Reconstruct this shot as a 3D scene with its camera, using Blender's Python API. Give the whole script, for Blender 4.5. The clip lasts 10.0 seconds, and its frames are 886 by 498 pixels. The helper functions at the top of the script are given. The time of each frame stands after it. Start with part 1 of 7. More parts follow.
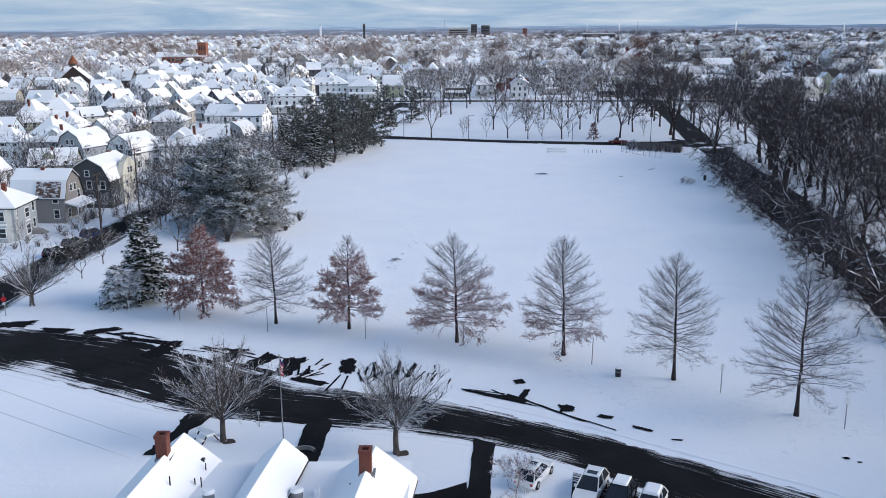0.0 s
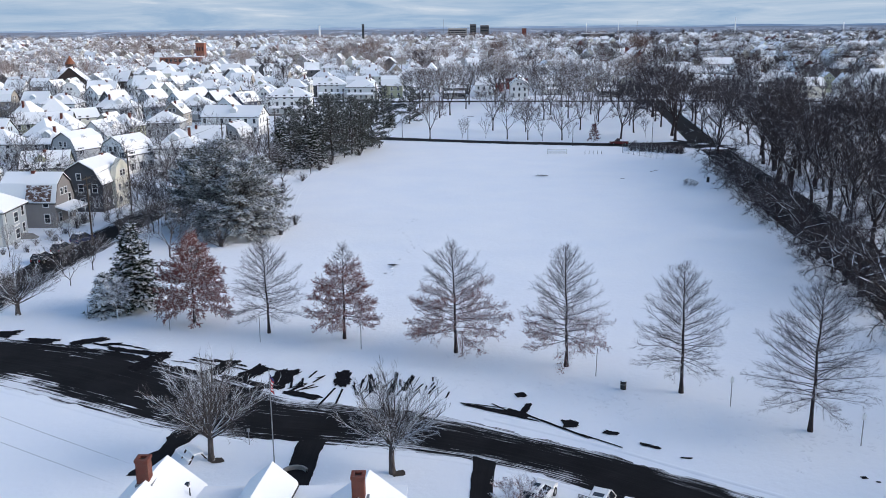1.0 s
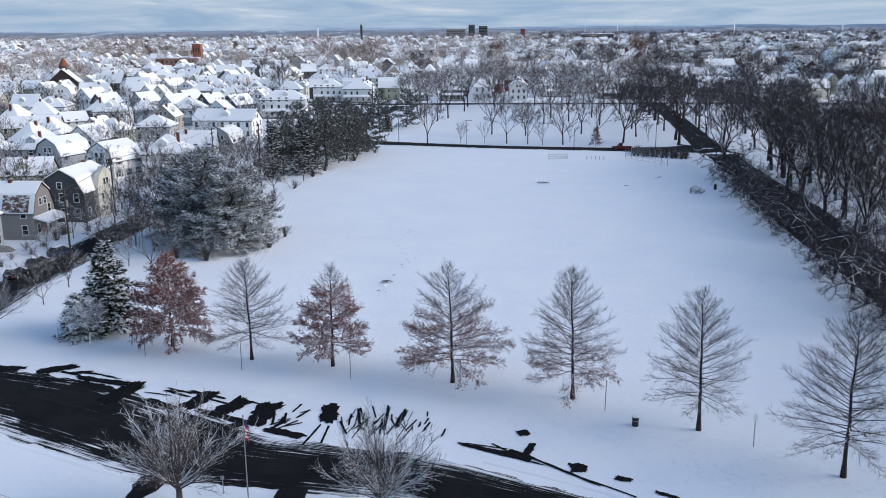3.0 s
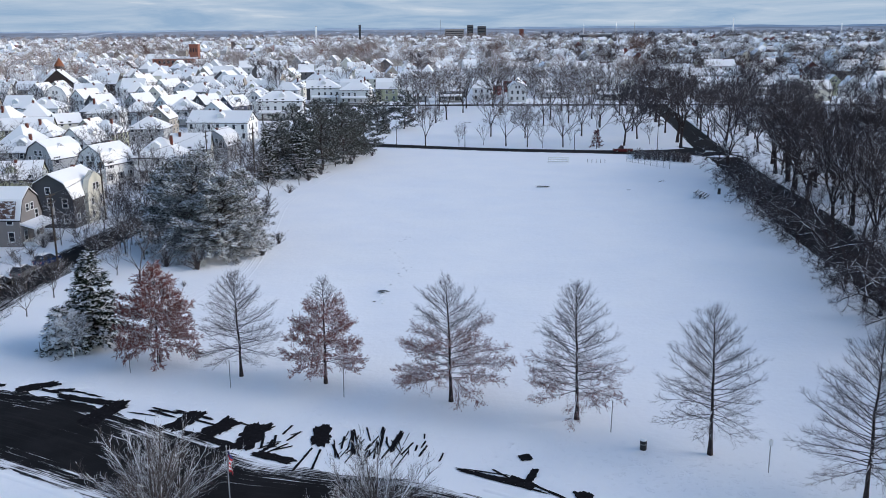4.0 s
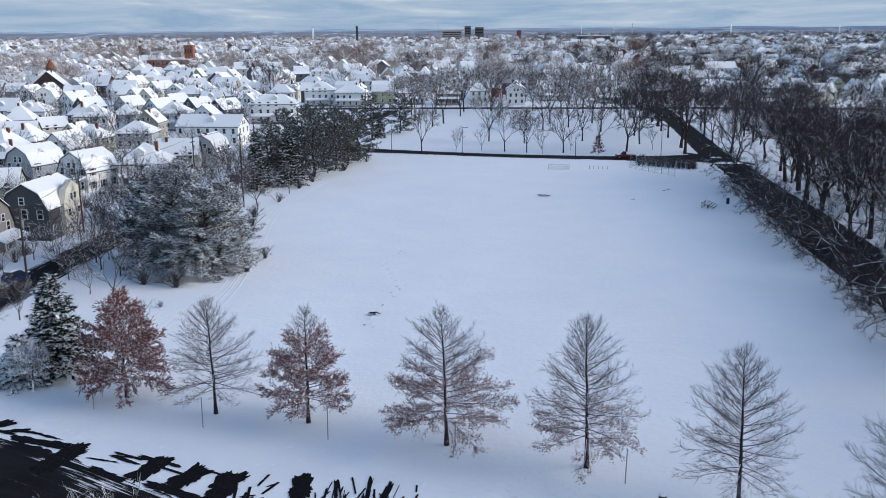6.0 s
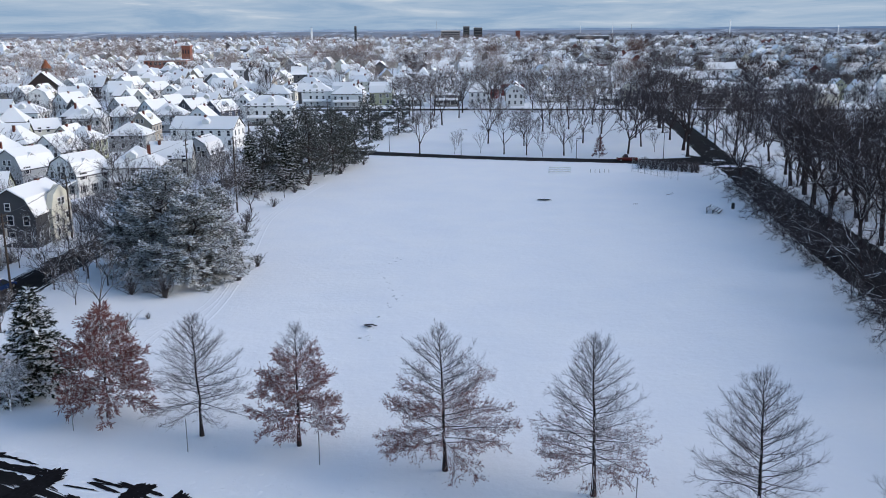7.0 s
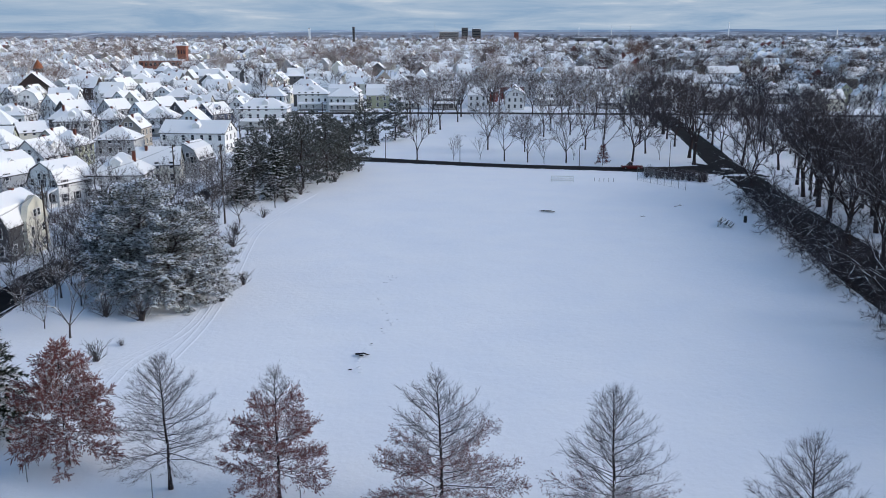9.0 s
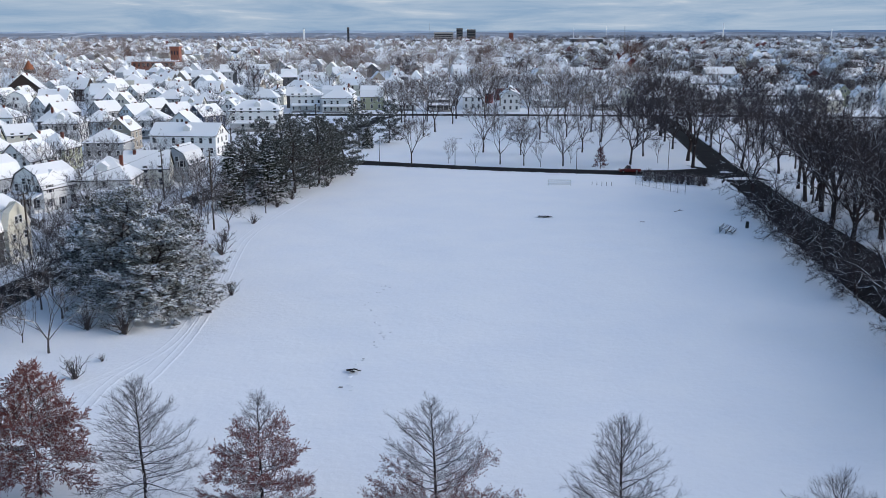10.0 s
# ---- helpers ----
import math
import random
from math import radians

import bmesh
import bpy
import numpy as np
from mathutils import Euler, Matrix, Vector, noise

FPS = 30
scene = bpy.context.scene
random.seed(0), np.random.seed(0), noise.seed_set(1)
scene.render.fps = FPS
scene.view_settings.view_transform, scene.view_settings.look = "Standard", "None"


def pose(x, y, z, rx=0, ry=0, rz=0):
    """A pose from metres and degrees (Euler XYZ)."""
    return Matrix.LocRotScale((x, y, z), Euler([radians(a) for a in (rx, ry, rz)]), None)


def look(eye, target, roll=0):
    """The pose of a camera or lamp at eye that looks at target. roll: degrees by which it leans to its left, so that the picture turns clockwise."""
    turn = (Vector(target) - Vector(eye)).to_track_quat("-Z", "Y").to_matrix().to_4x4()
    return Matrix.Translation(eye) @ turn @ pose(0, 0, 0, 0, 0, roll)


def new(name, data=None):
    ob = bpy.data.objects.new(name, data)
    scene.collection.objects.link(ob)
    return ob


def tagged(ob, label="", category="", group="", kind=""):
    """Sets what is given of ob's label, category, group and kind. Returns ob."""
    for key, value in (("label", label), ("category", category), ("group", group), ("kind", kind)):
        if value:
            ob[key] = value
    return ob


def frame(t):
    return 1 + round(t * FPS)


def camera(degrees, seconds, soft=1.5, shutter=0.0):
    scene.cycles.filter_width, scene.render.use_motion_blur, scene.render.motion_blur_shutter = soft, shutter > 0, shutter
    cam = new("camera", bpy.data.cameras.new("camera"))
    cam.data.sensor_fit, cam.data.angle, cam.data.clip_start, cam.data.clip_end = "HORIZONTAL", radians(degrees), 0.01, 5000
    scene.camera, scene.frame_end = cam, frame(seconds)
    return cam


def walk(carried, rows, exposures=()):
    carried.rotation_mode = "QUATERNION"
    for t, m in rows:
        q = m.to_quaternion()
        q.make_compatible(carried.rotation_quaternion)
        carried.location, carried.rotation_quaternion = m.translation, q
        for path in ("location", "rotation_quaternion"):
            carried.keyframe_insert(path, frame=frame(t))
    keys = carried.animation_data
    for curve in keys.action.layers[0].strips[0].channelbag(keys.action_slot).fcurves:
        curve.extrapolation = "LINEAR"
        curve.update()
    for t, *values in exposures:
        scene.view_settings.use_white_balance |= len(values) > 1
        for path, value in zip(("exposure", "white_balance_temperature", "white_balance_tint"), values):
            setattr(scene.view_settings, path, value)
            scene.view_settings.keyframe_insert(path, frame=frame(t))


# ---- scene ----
cam = camera(52.8, 10.0, 0.9)
PATH = [
    (0, (-0.301, -0.99, 33.951), (-0.313, 0.951, 33.47), -0.4),
    (0.5, (-0.218, 0.701, 33.901), (-0.23, 2.643, 33.42), -0.5),
    (1, (-0.181, 2.464, 33.901), (-0.192, 4.405, 33.42), -0.5),
    (1.5, (-0.095, 4.241, 33.941), (-0.107, 6.183, 33.46), -0.5),
    (2, (-0.035, 6.074, 34.029), (-0.045, 8.015, 33.549), -0.5),
    (2.5, (0.04, 7.986, 34.091), (0.031, 9.927, 33.611), -0.5),
    (4, (0.16, 14.133, 34.379), (0.155, 16.075, 33.899), -0.5),
    (4.5, (0.21, 16.244, 34.462), (0.207, 18.186, 33.982), -0.4),
    (5, (0.262, 18.358, 34.502), (0.261, 20.3, 34.023), -0.4),
    (5.5, (0.32, 20.542, 34.516), (0.32, 22.484, 34.038), -0.4),
    (7, (0.421, 27.083, 34.626), (0.425, 29.025, 34.149), -0.4),
    (7.5, (0.421, 29.322, 34.698), (0.426, 31.264, 34.222), -0.3),
    (8, (0.356, 31.524, 34.845), (0.363, 33.467, 34.368), -0.2),
    (8.5, (0.334, 33.664, 34.934), (0.341, 35.607, 34.458), -0.1),
    (9, (0.336, 35.797, 35.006), (0.346, 37.74, 34.531), -0.1),
    (9.5, (0.373, 37.986, 35.093), (0.388, 39.929, 34.618), -0.1),
    (10, (0.403, 40.097, 35.149), (0.424, 42.04, 34.675), -0.1),
]
walk(cam, [(t, look(eye, target, roll)) for t, eye, target, roll in PATH], ((0, 0.53, 6330, 10), (4, 0.44, 6260, 9.5), (10, 0.29, 6210, 9)))


# ---- light ----
SUN_AZ, SUN_EL = 95.0, 24.0    # degrees clockwise from +y, and above the horizon
sun_data = bpy.data.lights.new("sun", "SUN")
sun_data.energy, sun_data.angle, sun_data.color = 1.58, radians(40), (1.0, 0.89, 0.78)
sun = new("sun", sun_data)
_a, _e = radians(SUN_AZ), radians(SUN_EL)
sun.matrix_world = look((0, 0, 0), (-math.sin(_a) * math.cos(_e), -math.cos(_a) * math.cos(_e), -math.sin(_e)))
world = bpy.data.worlds.new("world")
scene.world = world
world.use_nodes = True
wn = world.node_tree.nodes
sky = wn.new("ShaderNodeTexSky")
sky.sky_type, sky.sun_disc, sky.sun_elevation, sky.sun_rotation = "NISHITA", False, _e, _a
sky.air_density, sky.dust_density, sky.ozone_density = 1.0, 0.9, 1.1
world.node_tree.links.new(sky.outputs[0], wn["Background"].inputs[0])
wn["Background"].inputs[1].default_value = 0.15


# ---- materials ----
class Nodes:
    """A material with a principled shader and short ways to add nodes to it."""

    def __init__(self, name, rough=0.8, metal=0.0, spec=0.3):
        self.m = bpy.data.materials.new(name)
        self.m.use_nodes = True
        self.t = self.m.node_tree
        self.b = self.t.nodes["Principled BSDF"]
        self.b.inputs["Roughness"].default_value = rough
        self.b.inputs["Metallic"].default_value = metal
        self.b.inputs["Specular IOR Level"].default_value = spec
        self.co = self.t.nodes.new("ShaderNodeTexCoord")

    def link(self, a, b):
        self.t.links.new(a, b)

    def vec(self, scale, out="Object"):
        n = self.t.nodes.new("ShaderNodeMapping")
        n.inputs["Scale"].default_value = scale if hasattr(scale, "__len__") else (scale,) * 3
        self.link(self.co.outputs[out], n.inputs["Vector"])
        return n.outputs[0]

    def noise(self, scale, detail=4.0, rough=0.55, out="Object", distort=0.0):
        n = self.t.nodes.new("ShaderNodeTexNoise")
        n.inputs["Scale"].default_value = 1.0
        n.inputs["Detail"].default_value, n.inputs["Roughness"].default_value = detail, rough
        n.inputs["Distortion"].default_value = distort
        self.link(self.vec(scale, out), n.inputs["Vector"])
        return n.outputs[0]

    def ramp(self, fac, lo, hi, a=0.0, b=1.0):
        n = self.t.nodes.new("ShaderNodeMapRange")
        n.inputs["From Min"].default_value, n.inputs["From Max"].default_value = lo, hi
        n.inputs["To Min"].default_value, n.inputs["To Max"].default_value = a, b
        self.link(fac, n.inputs["Value"])
        return n.outputs[0]

    def math(self, op, a, b):
        n = self.t.nodes.new("ShaderNodeMath")
        n.operation = op
        for i, v in enumerate((a, b)):
            if hasattr(v, "is_linked"):
                self.link(v, n.inputs[i])
            else:
                n.inputs[i].default_value = v
        return n.outputs[0]

    def mix(self, fac, a, b):
        n = self.t.nodes.new("ShaderNodeMix")
        n.data_type = "RGBA"
        for sock, v in ((n.inputs[0], fac), (n.inputs[6], a), (n.inputs[7], b)):
            if hasattr(v, "is_linked"):
                self.link(v, sock)
            elif hasattr(v, "__len__"):
                sock.default_value = (*v[:3], 1.0)
            else:
                sock.default_value = v
        return n.outputs[2]

    def color(self, c):
        if hasattr(c, "is_linked"):
            self.link(c, self.b.inputs["Base Color"])
        else:
            self.b.inputs["Base Color"].default_value = (*c, 1.0)
        return self

    def bump(self, height, strength=0.3, dist=0.05):
        n = self.t.nodes.new("ShaderNodeBump")
        n.inputs["Strength"].default_value, n.inputs["Distance"].default_value = strength, dist
        self.link(height, n.inputs["Height"])
        self.link(n.outputs[0], self.b.inputs["Normal"])
        return self

    def up(self):
        """How far the surface faces upwards."""
        n = self.t.nodes.new("ShaderNodeSeparateXYZ")
        self.link(self.co.outputs["Normal"], n.inputs[0])
        return n.outputs[2]

    def random(self):
        return self.t.nodes.new("ShaderNodeObjectInfo").outputs["Random"]


# white snow with the sky's blue light mixed into its base colour
BLUED_SNOW = (0.80, 0.83, 0.88)


def snow_material(name, relief=0.5, base=BLUED_SNOW):
    k = Nodes(name, 0.65, spec=0.25)
    big, fine = k.noise(0.09, 5.0), k.noise(1.3, 6.0, 0.6)
    c = k.mix(k.ramp(big, 0.35, 0.65), base, (0.84, 0.86, 0.89))
    k.color(k.mix(k.ramp(fine, 0.62, 0.8, 0.0, 0.35), c, (0.72, 0.76, 0.83)))
    return k.bump(k.math("ADD", k.math("MULTIPLY", big, 3.0), fine), relief, 0.10).m


def bark_material(name, dark, light, snow=0.45, patch=0.9):
    """Bark with snow lying on what faces upwards. snow: the slope from which it holds."""
    k = Nodes(name, 0.9, spec=0.1)
    c = k.mix(k.ramp(k.noise((6, 6, 1.5), 4.0), 0.3, 0.7), dark, light)
    lie = k.math("ADD", k.up(), k.math("MULTIPLY", k.math("SUBTRACT", k.noise(patch, 2.0), 0.5), 1.6))
    return k.color(k.mix(k.ramp(lie, snow, snow + 0.25), c, BLUED_SNOW)).m


def leaf_material(name, a, b, snow=0.0):
    k = Nodes(name, 0.75, spec=0.15)
    n = k.t.nodes.new("ShaderNodeNewGeometry").outputs["Random Per Island"]
    c = k.mix(n, a, b)
    if snow:
        c = k.mix(k.ramp(k.noise(2.8, 3.0), 0.62 - snow, 0.72 - snow, 0.0, 0.9), c, BLUED_SNOW)
    return k.color(c).m


def twig_material(name, a, b, snow=0.0):
    """The fine twigs of a bare crown, here and there with snow on them."""
    k = Nodes(name, 0.95, spec=0.05)
    c = k.mix(k.t.nodes.new("ShaderNodeNewGeometry").outputs["Random Per Island"], a, b)
    if snow:
        c = k.mix(k.ramp(k.noise(0.7, 3.0), 0.68 - snow, 0.76 - snow, 0.0, 0.9), c, BLUED_SNOW)
    return k.color(c).m


def bare_shingle_material(name):
    """Weathered brown shingles from which most of the snow has slid."""
    k = Nodes(name, 0.9, spec=0.1)
    c = k.mix(k.ramp(k.noise(3.0, 5.0), 0.3, 0.7), (0.075, 0.045, 0.038), (0.17, 0.11, 0.095))
    k.color(k.mix(k.ramp(k.noise((1.2, 1.2, 2.6), 6.0, 0.7), 0.50, 0.58, 0.0, 0.85), c, BLUED_SNOW))
    return k.m


def paint_material(name, c, board=9.0, var=0.12):
    """Painted clapboard: fine level shadow lines and a little weather."""
    k = Nodes(name, 0.6, spec=0.3)
    w = k.t.nodes.new("ShaderNodeTexWave")
    w.bands_direction, w.wave_profile = "Z", "SAW"
    w.inputs["Scale"].default_value = board / 6.283
    k.link(k.co.outputs["Object"], w.inputs["Vector"])
    soil = k.ramp(k.noise(0.8, 5.0), 0.3, 0.75, 0.0, 1.0)
    k.color(k.mix(k.math("MULTIPLY", soil, var * 2), c, tuple(v * 0.6 for v in c)))
    return k.bump(w.outputs["Fac"], 0.4, 0.02).m


def plain_material(name, c, rough=0.6, metal=0.0, var=0.25, scale=4.0):
    k = Nodes(name, rough, metal, 0.4)
    return k.color(k.mix(k.ramp(k.noise(scale, 5.0), 0.3, 0.7, 0.0, 1.0), c, tuple(v * (1 - var) for v in c))).m


def brick_material(name):
    k = Nodes(name, 0.85, spec=0.2)
    b = k.t.nodes.new("ShaderNodeTexBrick")
    b.inputs["Color1"].default_value, b.inputs["Color2"].default_value = (0.17, 0.042, 0.026, 1), (0.11, 0.030, 0.021, 1)
    b.inputs["Mortar"].default_value = (0.20, 0.16, 0.14, 1)
    b.inputs["Scale"].default_value = 4.0
    b.inputs["Mortar Size"].default_value = 0.012
    turn = k.t.nodes.new("ShaderNodeMapping")
    turn.inputs["Rotation"].default_value = (radians(90), 0, radians(20))
    k.link(k.co.outputs["Object"], turn.inputs["Vector"])
    k.link(turn.outputs[0], b.inputs["Vector"])
    return k.color(k.mix(k.ramp(k.noise(2.0), 0.4, 0.8, 0.0, 0.5), b.outputs["Color"], (0.12, 0.06, 0.05))).m


def soaked_material(name):
    """Bare asphalt, dark with melt water, with crumbs of snow left on it."""
    k = Nodes(name, 0.9, spec=0.05)
    c = k.mix(k.ramp(k.noise(2.2, 5.0), 0.3, 0.7), (0.006, 0.006, 0.007), (0.015, 0.014, 0.017))
    return k.color(k.mix(k.ramp(k.noise(5.5, 6.0, 0.7), 0.66, 0.72, 0.0, 0.8), c, (0.66, 0.68, 0.72))).m


def asphalt_material(name, snow, tone=1.0):
    """Wet asphalt with streaks of packed snow drawn out along the road. snow: how much of it lies."""
    k = Nodes(name, 0.85, spec=0.08)
    grain = k.noise(7.0, 5.0, 0.7)
    c = k.mix(k.ramp(k.noise(0.25, 5.0), 0.3, 0.75), tuple(v * tone for v in (0.006, 0.006, 0.007)), tuple(v * tone for v in (0.016, 0.015, 0.017)))
    c = k.mix(k.ramp(grain, 0.55, 0.8, 0.0, 0.35), c, (0.030, 0.030, 0.033))
    streak = k.noise((0.22, 3.4, 1.0), 10.0, 0.78, "UV", 0.25)
    long = k.noise((0.030, 4.6, 1.0), 6.0, 0.65, "UV", 0.12)
    streak = k.math("ADD", k.math("MULTIPLY", streak, 0.5), k.math("MULTIPLY", long, 0.5))
    c = k.mix(k.ramp(streak, 0.48, 0.66, 0.0, 0.28), c, (0.045, 0.040, 0.040))
    v = k.t.nodes.new("ShaderNodeSeparateXYZ")
    k.link(k.co.outputs["UV"], v.inputs[0])
    edge = k.math("ABSOLUTE", k.math("SUBTRACT", k.math("MULTIPLY", v.outputs[1], 0.1), 0.5), 0.0)
    lie = k.math("ADD", streak, k.math("ADD", k.math("MULTIPLY", edge, 0.34), k.math("MULTIPLY", k.noise(0.10, 4.0), 0.42)))
    top = 1.06 - 0.2 * snow
    c = k.mix(k.ramp(lie, top - 0.045, top, 0.0, 0.95), c, (0.76, 0.78, 0.82))
    return k.color(c).bump(grain, 0.25, 0.02).m


M = {
    "snow": snow_material("snow"),
    # roofs go without the blue tint, to look sunlit beside the field
    "roofsnow": snow_material("roof snow", 0.12, (0.83, 0.83, 0.84)),
    "oakbark": bark_material("oak bark", (0.018, 0.014, 0.016), (0.055, 0.045, 0.046), 0.80),
    "greybark": bark_material("snowy grey bark", (0.042, 0.037, 0.040), (0.115, 0.102, 0.103), 0.52),
    "streetbark": bark_material("street tree bark", (0.040, 0.034, 0.034), (0.115, 0.100, 0.098), 0.30),
    "whitebark": bark_material("snow-laden bark", (0.05, 0.042, 0.04), (0.12, 0.10, 0.10), -0.05),
    "rosybark": bark_material("frosted rosy bark", (0.13, 0.075, 0.075), (0.24, 0.16, 0.16), 0.1),
    "limbbark": bark_material("bark with snow along the limbs", (0.020, 0.015, 0.016), (0.065, 0.050, 0.050), 0.50),
    "parkbark": bark_material("park tree bark", (0.030, 0.024, 0.024), (0.085, 0.070, 0.068), 0.65),
    "darkbark": bark_material("dark bark", (0.022, 0.017, 0.018), (0.07, 0.056, 0.056), 0.80),
    "oaktwig": bark_material("frosted oak twigs", (0.042, 0.035, 0.039), (0.105, 0.088, 0.092), 0.55),
    "brownleaf": leaf_material("brown oak leaves", (0.145, 0.062, 0.058), (0.30, 0.160, 0.150), 0.09),
    "redleaf": leaf_material("russet oak leaves", (0.135, 0.044, 0.043), (0.28, 0.122, 0.114), 0.09),
    "maroon": leaf_material("maroon leaves", (0.085, 0.026, 0.030), (0.17, 0.065, 0.068)),
    "needle": leaf_material("dark green needles", (0.008, 0.013, 0.010), (0.030, 0.038, 0.025)),
    "darkneedle": leaf_material("dark pine needles", (0.032, 0.037, 0.034), (0.105, 0.113, 0.103), 0.05),
    "pineneedle": leaf_material("grey green pine needles", (0.028, 0.032, 0.026), (0.135, 0.140, 0.118), 0.02),
    "glass": plain_material("window glass", (0.03, 0.035, 0.045), 0.12, 0.0, 0.4, 0.7),
    "white": paint_material("white clapboard", (0.80, 0.80, 0.79)),
    "cream": paint_material("cream clapboard", (0.62, 0.60, 0.52)),
    "tan": paint_material("tan shingle", (0.36, 0.32, 0.27)),
    "grey": paint_material("grey clapboard", (0.42, 0.43, 0.44)),
    "darkgrey": paint_material("dark grey shingle", (0.075, 0.075, 0.08)),
    "olive": paint_material("olive green clapboard", (0.40, 0.41, 0.28)),
    "yellow": paint_material("pale yellow clapboard", (0.62, 0.56, 0.30)),
    "navy": paint_material("navy clapboard", (0.05, 0.065, 0.11)),
    "blue": paint_material("pale blue clapboard", (0.60, 0.67, 0.72)),
    "brown": paint_material("dark brown clapboard", (0.045, 0.030, 0.026)),
    "redpaint": paint_material("barn red clapboard", (0.20, 0.045, 0.04)),
    "trim": plain_material("white trim", (0.76, 0.76, 0.75), 0.5, 0.0, 0.1),
    "shingle": plain_material("dark roof shingle", (0.06, 0.055, 0.055), 0.9, 0.0, 0.5, 3.0),
    "brick": brick_material("red brick"),
    "concrete": plain_material("concrete", (0.30, 0.29, 0.28), 0.9, 0.0, 0.3, 1.0),
    "road": asphalt_material("wet asphalt", 0.78),
    "lane": asphalt_material("snowy asphalt", 0.9),
    "bare": asphalt_material("bare asphalt", -0.6),
    "worn": asphalt_material("worn slushy asphalt", 0.35, 1.3),
    "wet": soaked_material("wet black asphalt"),
    "wood": plain_material("weathered wood", (0.065, 0.05, 0.042), 0.9, 0.0, 0.5, 6.0),
    "metal": plain_material("galvanised steel", (0.32, 0.33, 0.34), 0.45, 0.8, 0.2),
    "black": plain_material("black steel", (0.015, 0.015, 0.017), 0.5, 0.0, 0.3),
    "rubber": plain_material("black rubber", (0.012, 0.012, 0.013), 0.8),
    "red": plain_material("red paint", (0.45, 0.02, 0.03), 0.5),
    "cloth": plain_material("white cloth", (0.7, 0.7, 0.72), 0.8),
    "bluecloth": plain_material("blue cloth", (0.02, 0.03, 0.13), 0.8),
    "carwhite": plain_material("white car paint", (0.72, 0.73, 0.74), 0.25, 0.0, 0.05),
    "carblack": plain_material("black car paint", (0.012, 0.012, 0.014), 0.2, 0.0, 0.1),
    "carblue": plain_material("blue car paint", (0.015, 0.035, 0.12), 0.25, 0.0, 0.1),
    "cargrey": plain_material("grey car paint", (0.12, 0.125, 0.13), 0.3, 0.3, 0.1),
    "carred": plain_material("dark red car paint", (0.13, 0.014, 0.014), 0.3, 0.0, 0.1),
    "rust": bare_shingle_material("bare shingle with snow left on it"),
    "taupe": paint_material("taupe shingle", (0.27, 0.245, 0.235)),
    # grey-white paint, darkened and blued for the shade its walls stand in
    "palegrey": paint_material("pale grey clapboard", (0.38, 0.41, 0.43)),
    "oldbrick": plain_material("weathered orange brick", (0.30, 0.115, 0.075), 0.9, 0.0, 0.35, 1.2),
    "terracotta": plain_material("orange roof tile", (0.30, 0.10, 0.045), 0.8, 0.0, 0.4),
    "lamp": plain_material("lamp glass", (0.5, 0.45, 0.42), 0.2),
}


